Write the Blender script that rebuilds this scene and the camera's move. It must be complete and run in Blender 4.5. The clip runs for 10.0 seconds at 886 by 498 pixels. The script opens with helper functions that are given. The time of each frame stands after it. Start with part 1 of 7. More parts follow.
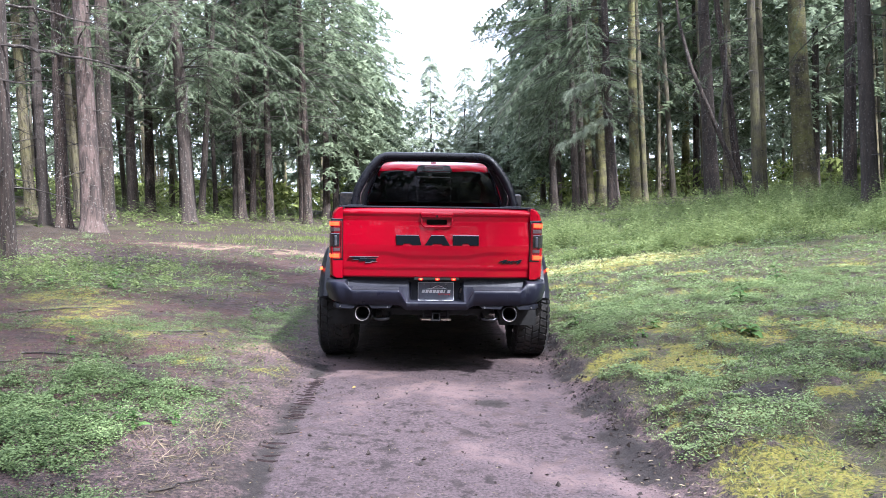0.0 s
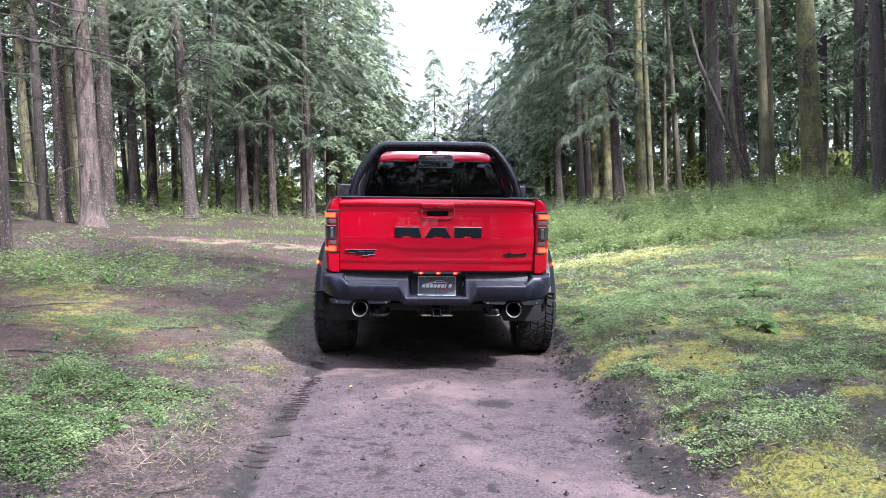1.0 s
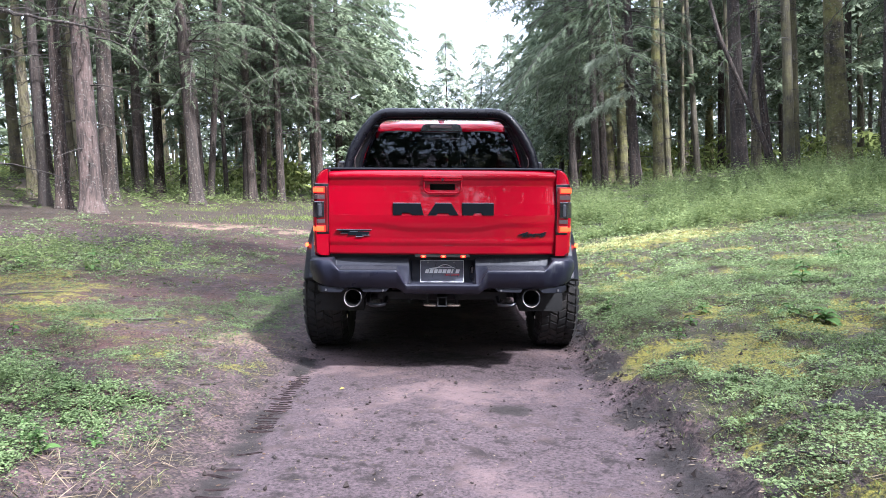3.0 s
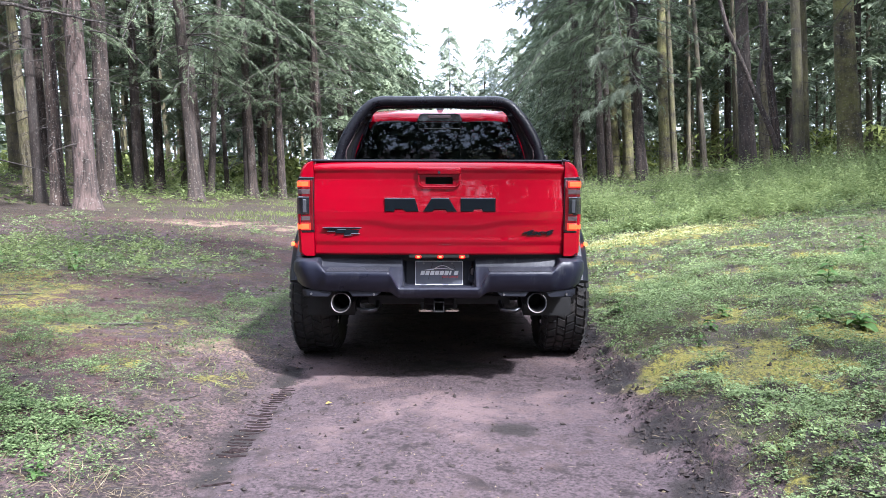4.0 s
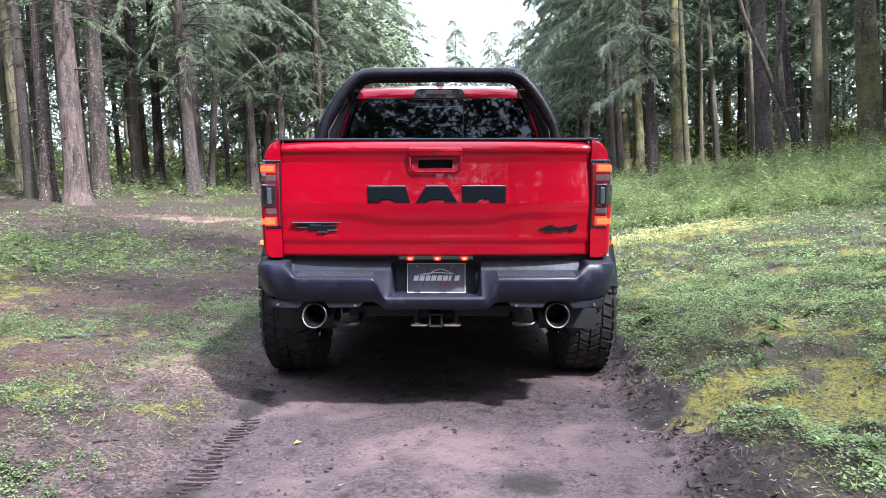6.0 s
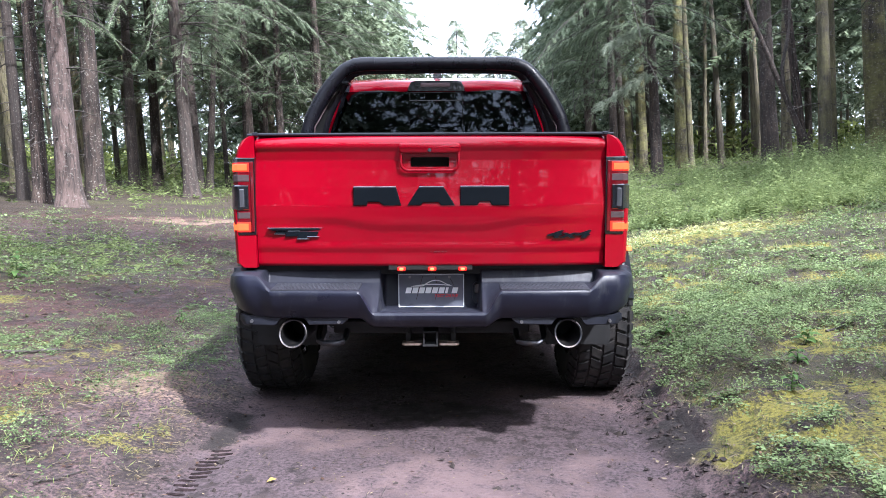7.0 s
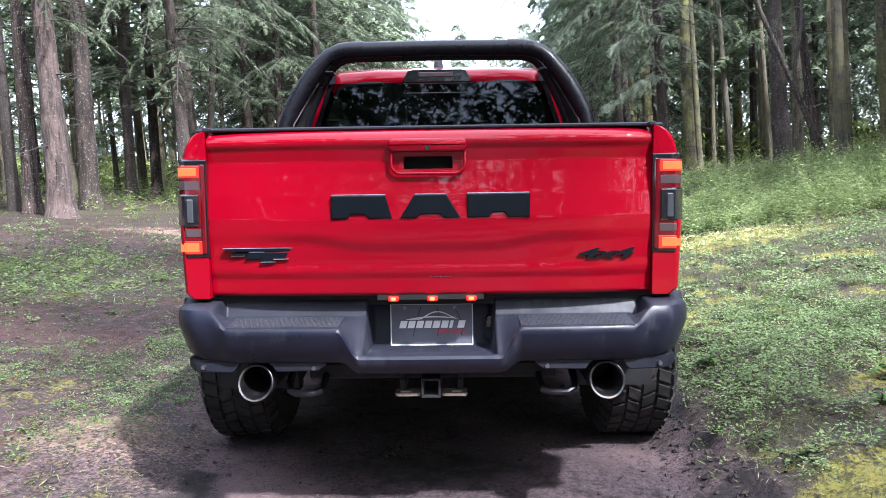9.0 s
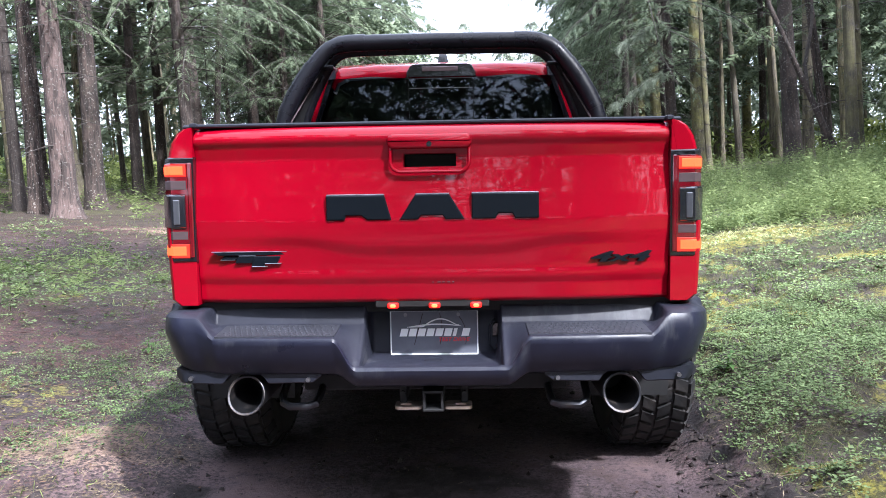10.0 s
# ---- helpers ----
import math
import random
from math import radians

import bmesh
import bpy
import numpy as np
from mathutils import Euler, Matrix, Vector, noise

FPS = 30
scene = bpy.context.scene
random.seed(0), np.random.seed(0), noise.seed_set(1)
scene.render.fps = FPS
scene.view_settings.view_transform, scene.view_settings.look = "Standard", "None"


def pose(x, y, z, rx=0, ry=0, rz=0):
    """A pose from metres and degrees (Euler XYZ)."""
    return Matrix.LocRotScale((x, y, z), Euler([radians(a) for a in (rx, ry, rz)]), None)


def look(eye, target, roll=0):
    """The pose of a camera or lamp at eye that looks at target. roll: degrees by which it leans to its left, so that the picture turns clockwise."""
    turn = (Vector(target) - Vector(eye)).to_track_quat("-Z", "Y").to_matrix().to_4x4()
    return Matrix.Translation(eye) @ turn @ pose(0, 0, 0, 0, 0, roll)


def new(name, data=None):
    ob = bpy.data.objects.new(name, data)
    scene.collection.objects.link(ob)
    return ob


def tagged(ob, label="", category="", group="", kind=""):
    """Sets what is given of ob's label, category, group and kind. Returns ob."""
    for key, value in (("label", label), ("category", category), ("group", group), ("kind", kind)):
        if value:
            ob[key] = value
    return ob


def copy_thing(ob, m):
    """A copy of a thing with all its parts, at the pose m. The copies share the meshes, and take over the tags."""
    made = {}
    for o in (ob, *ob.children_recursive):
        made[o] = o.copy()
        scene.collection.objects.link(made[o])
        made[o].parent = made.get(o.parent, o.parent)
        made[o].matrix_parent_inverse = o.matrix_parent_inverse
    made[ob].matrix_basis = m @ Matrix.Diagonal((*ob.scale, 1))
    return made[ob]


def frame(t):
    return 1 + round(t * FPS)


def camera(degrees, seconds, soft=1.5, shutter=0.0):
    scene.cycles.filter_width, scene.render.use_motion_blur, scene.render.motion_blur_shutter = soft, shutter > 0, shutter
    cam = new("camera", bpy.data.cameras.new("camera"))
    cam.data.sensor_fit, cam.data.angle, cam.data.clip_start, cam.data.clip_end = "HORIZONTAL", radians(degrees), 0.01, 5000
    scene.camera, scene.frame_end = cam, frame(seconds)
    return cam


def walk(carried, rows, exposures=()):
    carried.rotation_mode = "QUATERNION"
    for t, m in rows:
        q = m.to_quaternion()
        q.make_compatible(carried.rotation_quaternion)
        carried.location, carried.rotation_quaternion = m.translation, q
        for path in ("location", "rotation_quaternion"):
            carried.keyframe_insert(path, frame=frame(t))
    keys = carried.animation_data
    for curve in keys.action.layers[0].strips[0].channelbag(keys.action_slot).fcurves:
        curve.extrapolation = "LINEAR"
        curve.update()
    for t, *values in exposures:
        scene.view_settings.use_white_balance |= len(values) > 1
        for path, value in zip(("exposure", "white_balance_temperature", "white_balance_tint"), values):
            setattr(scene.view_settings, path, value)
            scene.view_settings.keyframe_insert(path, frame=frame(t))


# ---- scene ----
cam = camera(62.5, 10.0, soft=0.55)
PATH = [
    (0, (-0.14, -6.104, 1.389), (-0.077, -4.108, 1.291), 0.7),
    (0.5, (-0.117, -5.978, 1.376), (-0.059, -3.981, 1.271), 0.7),
    (1, (-0.104, -5.829, 1.359), (-0.053, -3.833, 1.246), 0.6),
    (1.5, (-0.095, -5.64, 1.332), (-0.052, -3.644, 1.211), 0.5),
    (2, (-0.083, -5.43, 1.3), (-0.049, -3.435, 1.168), 0.3),
    (2.5, (-0.063, -5.233, 1.278), (-0.04, -3.239, 1.134), 0.2),
    (3.8, (0.011, -4.66, 1.249), (0.016, -2.666, 1.093), 0.2),
    (4, (0.016, -4.567, 1.251), (0.02, -2.574, 1.091), 0.1),
    (4.5, (0.022, -4.325, 1.237), (0.023, -2.332, 1.074), 0.2),
    (5, (0.03, -4.109, 1.226), (0.028, -2.116, 1.059), 0.2),
    (5.5, (0.045, -3.905, 1.211), (0.037, -1.912, 1.04), 0.1),
    (5.7, (0.054, -3.816, 1.206), (0.042, -1.823, 1.033), -0.0),
    (7, (0.092, -3.25, 1.201), (0.071, -1.257, 1.031), -0.2),
    (7.5, (0.079, -3.03, 1.204), (0.058, -1.037, 1.039), -0.4),
    (8, (0.08, -2.85, 1.206), (0.059, -0.857, 1.046), -0.5),
    (8.5, (0.092, -2.681, 1.204), (0.067, -0.687, 1.048), -0.7),
    (9, (0.092, -2.545, 1.206), (0.058, -0.551, 1.052), -0.8),
    (9.5, (0.098, -2.439, 1.206), (0.053, -0.446, 1.053), -0.8),
    (10, (0.104, -2.379, 1.207), (0.05, -0.386, 1.051), -0.9),
]
walk(cam, [(t, look(e, g, r)) for t, e, g, r in PATH], [(0, 2.08, 5700, 14), (10, 2.08, 5700, 14)])

# ---- light ----
SUN_DIR = Vector((0.56, -0.66, 1.00)).normalized()
world = bpy.data.worlds.new("forest_sky")
scene.world = world
world.use_nodes = True
wn, wl = world.node_tree.nodes, world.node_tree.links
sky = wn.new("ShaderNodeTexSky")
sky.sky_type, sky.sun_disc = "NISHITA", False
sky.sun_elevation = math.asin(SUN_DIR.z)
sky.sun_rotation = math.atan2(SUN_DIR.x, SUN_DIR.y)
sky.air_density, sky.dust_density, sky.ozone_density, sky.altitude = 1.0, 8.0, 0.6, 400
# an even layer of thin bright cloud over the blue
cloud = wn.new("ShaderNodeMix")
cloud.data_type = "RGBA"
cloud.inputs[0].default_value = 0.72
cloud.inputs[7].default_value = (8.4, 8.8, 9.7, 1)
wl.new(sky.outputs["Color"], cloud.inputs[6])
wl.new(cloud.outputs[2], wn["Background"].inputs["Color"])
wn["Background"].inputs["Strength"].default_value = 0.123

sun = new("sun", bpy.data.lights.new("sun", "SUN"))
sun.data.energy, sun.data.angle, sun.data.color = 3.6, radians(3.0), (1.0, 0.97, 0.91)
sun.matrix_world = look(SUN_DIR * 60, (0, 0, 0))


# ---- materials ----
class Mat:
    """A node material with a Principled shader and short ways to wire it."""

    def __init__(self, name, base=(0.5, 0.5, 0.5), rough=0.6, metal=0.0, **more):
        self.m = bpy.data.materials.new(name)
        self.m.use_nodes = True
        self.n, self.l = self.m.node_tree.nodes, self.m.node_tree.links
        self.p = self.n["Principled BSDF"]
        self.set("Base Color", (*base, 1)), self.set("Roughness", rough), self.set("Metallic", metal)
        for key, value in more.items():
            self.set(key.replace("_", " "), value)

    def set(self, key, value):
        self.p.inputs[key].default_value = value

    def node(self, kind, **inputs):
        node = self.n.new(kind)
        for key, value in inputs.items():
            socket = node.inputs[key.replace("_", " ")]
            if hasattr(value, "is_linked"):
                self.l.new(value, socket)
            else:
                socket.default_value = value
        return node

    def coords(self, scale=(1, 1, 1)):
        tc = self.node("ShaderNodeTexCoord")
        mp = self.node("ShaderNodeMapping", Vector=tc.outputs["Object"], Scale=scale)
        return mp.outputs["Vector"]

    def noise(self, scale, detail=4.0, rough=0.55, stretch=(1, 1, 1), distortion=0.0):
        return self.node("ShaderNodeTexNoise", Vector=self.coords(stretch), Scale=scale, Detail=detail, Roughness=rough, Distortion=distortion).outputs["Fac"]

    def grey(self, fac, a, b, lo=0.0, hi=1.0):
        r = self.node("ShaderNodeMapRange", Value=fac)
        for k, v in zip(("From Min", "From Max", "To Min", "To Max"), (a, b, lo, hi)):
            r.inputs[k].default_value = v
        return r.outputs["Result"]

    def mix(self, fac, a, b, how="MIX"):
        x = self.n.new("ShaderNodeMix")
        x.data_type, x.blend_type = "RGBA", how
        for sock, v in zip((x.inputs[0], x.inputs[6], x.inputs[7]), (fac, a, b)):
            if hasattr(v, "is_linked"):
                self.l.new(v, sock)
            else:
                sock.default_value = (*v, 1) if isinstance(v, tuple) and len(v) == 3 else v
        return x.outputs[2]

    def math(self, how, a, b=0.0):
        x = self.n.new("ShaderNodeMath")
        x.operation = how
        for sock, v in zip(x.inputs, (a, b)):
            if hasattr(v, "is_linked"):
                self.l.new(v, sock)
            else:
                sock.default_value = v
        return x.outputs[0]

    def to(self, key, out):
        self.l.new(out, self.p.inputs[key])

    def bump(self, height, strength=0.3, distance=0.01):
        b = self.node("ShaderNodeBump", Height=height, Strength=strength, Distance=distance)
        self.l.new(b.outputs["Normal"], self.p.inputs["Normal"])

    def attr(self, name):
        a = self.n.new("ShaderNodeAttribute")
        a.attribute_name = name
        return a.outputs["Fac"]


def emitter(name, colour, strength, base=(0.3, 0.02, 0.01)):
    k = Mat(name, base, 0.25)
    k.set("Emission Color", (*colour, 1)), k.set("Emission Strength", strength)
    return k.m


def paint_red():
    k = Mat("red_paint", (0.60, 0.002, 0.016), 0.4, 0.0, Coat_Weight=0.65, Coat_Roughness=0.03, Coat_IOR=1.50, Specular_IOR_Level=0.03)
    flake = k.noise(900, 2)
    k.to("Base Color", k.mix(k.grey(flake, 0.35, 0.65), (0.215, 0.0002, 0.0075), (0.260, 0.0004, 0.0098)))
    dust = k.noise(6, 6, 0.7)
    k.to("Coat Roughness", k.grey(dust, 0.4, 0.75, 0.02, 0.07))
    return k.m


def plastic_black(name="black_plastic", base=(0.0105, 0.0115, 0.0175), rough=0.42, worn=0.0):
    k = Mat(name, base, rough, Specular_IOR_Level=0.34)
    scuff = k.noise(5, 6, 0.7)
    col = k.mix(k.grey(scuff, 0.35, 0.75), base, tuple(c * 1.6 + 0.0015 for c in base))
    if worn:
        rub = k.math("MULTIPLY", k.noise(26, 5, 0.7, (1, 1, 0.10)), k.noise(3.2, 4, 0.6))
        col = k.mix(k.grey(rub, 0.30, 0.42, 0, worn), col, (0.085, 0.087, 0.095))
    k.to("Base Color", col)
    k.to("Roughness", k.grey(k.noise(14, 5), 0.3, 0.7, rough - 0.1, rough + 0.14))
    k.bump(k.noise(700, 2), 0.12, 0.0006)
    return k.m


def rubber():
    k = Mat("tyre_rubber", (0.016, 0.016, 0.017), 0.75)
    mud = k.noise(9, 6, 0.7)
    k.to("Base Color", k.mix(k.grey(mud, 0.45, 0.75), (0.008, 0.008, 0.009), (0.034, 0.028, 0.025)))
    k.bump(k.noise(120, 4), 0.3, 0.002)
    return k.m


def metal(name, base, rough, spots=(0.1, 0.08, 0.07)):
    k = Mat(name, base, rough, 1.0)
    stain = k.noise(22, 6, 0.7)
    k.to("Base Color", k.mix(k.grey(stain, 0.5, 0.8), base, spots))
    k.to("Roughness", k.grey(stain, 0.3, 0.8, rough, rough + 0.25))
    return k.m


def pressed_mud():
    k = Mat("dark_mud", (0.03, 0.021, 0.0205), 0.95, Specular_IOR_Level=0.1)
    k.to("Base Color", k.mix(k.grey(k.noise(40, 5, 0.7), 0.4, 0.6), (0.008, 0.0055, 0.0055), (0.034, 0.023, 0.024)))
    return k.m


def glass_tinted(name, tint):
    """Thin tinted pane: tinted see-through and a mirror gloss by the Fresnel law."""
    m = bpy.data.materials.new(name)
    m.use_nodes = True
    n, l = m.node_tree.nodes, m.node_tree.links
    n.remove(n["Principled BSDF"])
    clear, gloss, fres, mix = (n.new("ShaderNode" + k) for k in ("BsdfTransparent", "BsdfGlossy", "Fresnel", "MixShader"))
    clear.inputs["Color"].default_value = (*tint, 1)
    gloss.inputs["Roughness"].default_value = 0.018
    fres.inputs["IOR"].default_value = 1.42
    gloss.inputs["Color"].default_value = (0.82, 0.90, 1.0, 1)
    l.new(fres.outputs[0], mix.inputs[0]), l.new(clear.outputs[0], mix.inputs[1]), l.new(gloss.outputs[0], mix.inputs[2])
    l.new(mix.outputs[0], n["Material Output"].inputs["Surface"])
    return m


def leafy(name, dark, light, see=0.35, rough=0.55, island=True, spread=(0.28, 0.80), clump_size=0.9, single=0.55):
    """Leaves: colour differs leaf by leaf and plant by plant, and light shines through."""
    k = Mat(name, dark, rough, Specular_IOR_Level=0.1)
    geo = k.n.new("ShaderNodeNewGeometry")
    info = k.n.new("ShaderNodeObjectInfo")
    patch = k.noise(clump_size, 3)
    fac = k.math("ADD", k.math("MULTIPLY", geo.outputs["Random Per Island"] if island else patch, single), k.math("MULTIPLY", patch, 0.90 - single))
    fac = k.math("ADD", fac, k.math("MULTIPLY", info.outputs["Random"], 0.15))
    col = k.mix(k.grey(fac, *spread), dark, light)
    k.to("Base Color", col)
    tr = k.node("ShaderNodeBsdfTranslucent", Color=col)
    mx = k.n.new("ShaderNodeMixShader")
    mx.inputs[0].default_value = see
    k.l.new(k.p.outputs[0], mx.inputs[1]), k.l.new(tr.outputs[0], mx.inputs[2])
    k.l.new(mx.outputs[0], k.n["Material Output"].inputs["Surface"])
    return k.m


def bark(name, a, b, moss, amount):
    """Furrowed bark with grey lichen spots and moss."""
    k = Mat(name, a, 0.9)
    furrow = k.noise(9, 6, 0.65, (1, 1, 0.18), 0.6)
    plate = k.noise(30, 5, 0.7, (1, 1, 0.35))
    col = k.mix(k.grey(furrow, 0.40, 0.60), tuple(c * 0.35 for c in a), b)
    col = k.mix(k.grey(plate, 0.45, 0.75, 0, 0.7), col, a)
    spots = k.noise(16, 3, 0.5)
    col = k.mix(k.grey(spots, 0.60, 0.67, 0, 0.65), col, (0.30, 0.285, 0.26))
    film = k.noise(1.3, 5, 0.7)
    col = k.mix(k.grey(film, 0.62 - amount, 0.80 - amount * 0.6, 0, 0.75), col, moss)
    info = k.n.new("ShaderNodeObjectInfo")
    col = k.mix(k.grey(info.outputs["Random"], 0, 1, 0.0, 0.65), col, (0.06, 0.05, 0.045), "MIX")
    k.to("Base Color", col)
    k.bump(k.math("ADD", furrow, k.math("MULTIPLY", plate, 0.5)), 1.0, 0.06)
    return k.m


def earth():
    """Forest soil: damp track, needle litter, bare dirt and moss, mixed by the sheet's own masks."""
    k = Mat("forest_soil", (0.0725, 0.058, 0.0507), 0.9)
    fine, mid, big = k.noise(55, 6, 0.7), k.noise(8, 6, 0.65), k.noise(1.1, 4)
    grain = k.noise(260, 3, 0.6)
    dirt = k.mix(k.grey(fine, 0.40, 0.60), (0.018, 0.0120, 0.0120), (0.170, 0.107, 0.106))
    dirt = k.mix(k.grey(mid, 0.50, 0.60, 0, 0.8), dirt, (0.026, 0.0175, 0.018))
    dirt = k.mix(k.grey(k.noise(2.6, 5, 0.7), 0.50, 0.60, 0, 0.6), dirt, (0.020, 0.0130, 0.013))
    track = k.mix(k.grey(fine, 0.38, 0.62), (0.034, 0.023, 0.026), (0.130, 0.090, 0.100))
    track = k.mix(k.grey(mid, 0.52, 0.64, 0, 0.85), track, (0.016, 0.010, 0.010))
    track = k.mix(k.grey(k.math("ADD", big, k.math("MULTIPLY", k.math("SUBTRACT", mid, 0.5), 0.5)), 0.50, 0.64, 0, 0.75), track, (0.205, 0.138, 0.138))
    duff = k.mix(k.grey(k.math("ADD", k.math("MULTIPLY", grain, 0.5), k.math("MULTIPLY", fine, 0.5)), 0.42, 0.60), (0.011, 0.0045, 0.0042), (0.125, 0.050, 0.044))
    duff = k.mix(k.grey(mid, 0.50, 0.60, 0, 0.75), duff, (0.017, 0.0085, 0.0075))
    moss = k.mix(k.grey(k.math("ADD", k.math("MULTIPLY", fine, 0.6), k.math("MULTIPLY", mid, 0.4)), 0.42, 0.58), (0.034, 0.033, 0.010), (0.285, 0.255, 0.040))
    moss = k.mix(k.grey(k.noise(22, 5, 0.7), 0.54, 0.62, 0, 0.8), moss, (0.030, 0.026, 0.011))
    turf = k.mix(k.grey(grain, 0.40, 0.62), (0.014, 0.014, 0.007), (0.105, 0.098, 0.036))
    rag = k.math("MULTIPLY", k.math("SUBTRACT", k.math("ADD", fine, mid), 1.0), 2.3)

    def edge(name):
        return k.grey(k.math("ADD", k.attr(name), rag), 0.30, 0.74)

    col = k.mix(edge("duff"), dirt, duff)
    # darker colour that also stands for the shade under the left trees
    col = k.mix(edge("shaded_humus"), col, k.mix(k.grey(fine, 0.38, 0.62), (0.011, 0.0080, 0.0050), (0.066, 0.044, 0.025)))
    col = k.mix(edge("turf"), col, turf)
    # pale soil colour that paints the sunlit strip and spot on the left
    col = k.mix(edge("dry_sunlit"), col, k.mix(k.grey(fine, 0.38, 0.62), (0.100, 0.062, 0.046), (0.340, 0.225, 0.165)))
    damp = k.grey(k.noise(1.9, 6, 0.7), 0.49, 0.59, 0, 0.60)
    col = k.mix(damp, col, (0.016, 0.0110, 0.0100))
    col = k.mix(edge("moss"), col, moss)
    col = k.mix(edge("track"), col, track)
    # dark mud colour, also painted as shade under the truck's rear
    col = k.mix(edge("mud_shade"), col, k.mix(k.grey(fine, 0.35, 0.65), (0.007, 0.005, 0.005), (0.038, 0.027, 0.025)))
    k.to("Base Color", col)
    k.to("Roughness", k.grey(mid, 0.3, 0.7, 0.72, 0.98))
    k.bump(k.math("ADD", k.math("MULTIPLY", mid, 1.2), k.math("ADD", fine, k.math("MULTIPLY", grain, 0.6))), 0.85, 0.020)
    return k.m


def interior():
    k = Mat("dark_upholstery", (0.02, 0.02, 0.022), 0.8)
    k.bump(k.noise(200, 3), 0.3, 0.001)
    return k.m


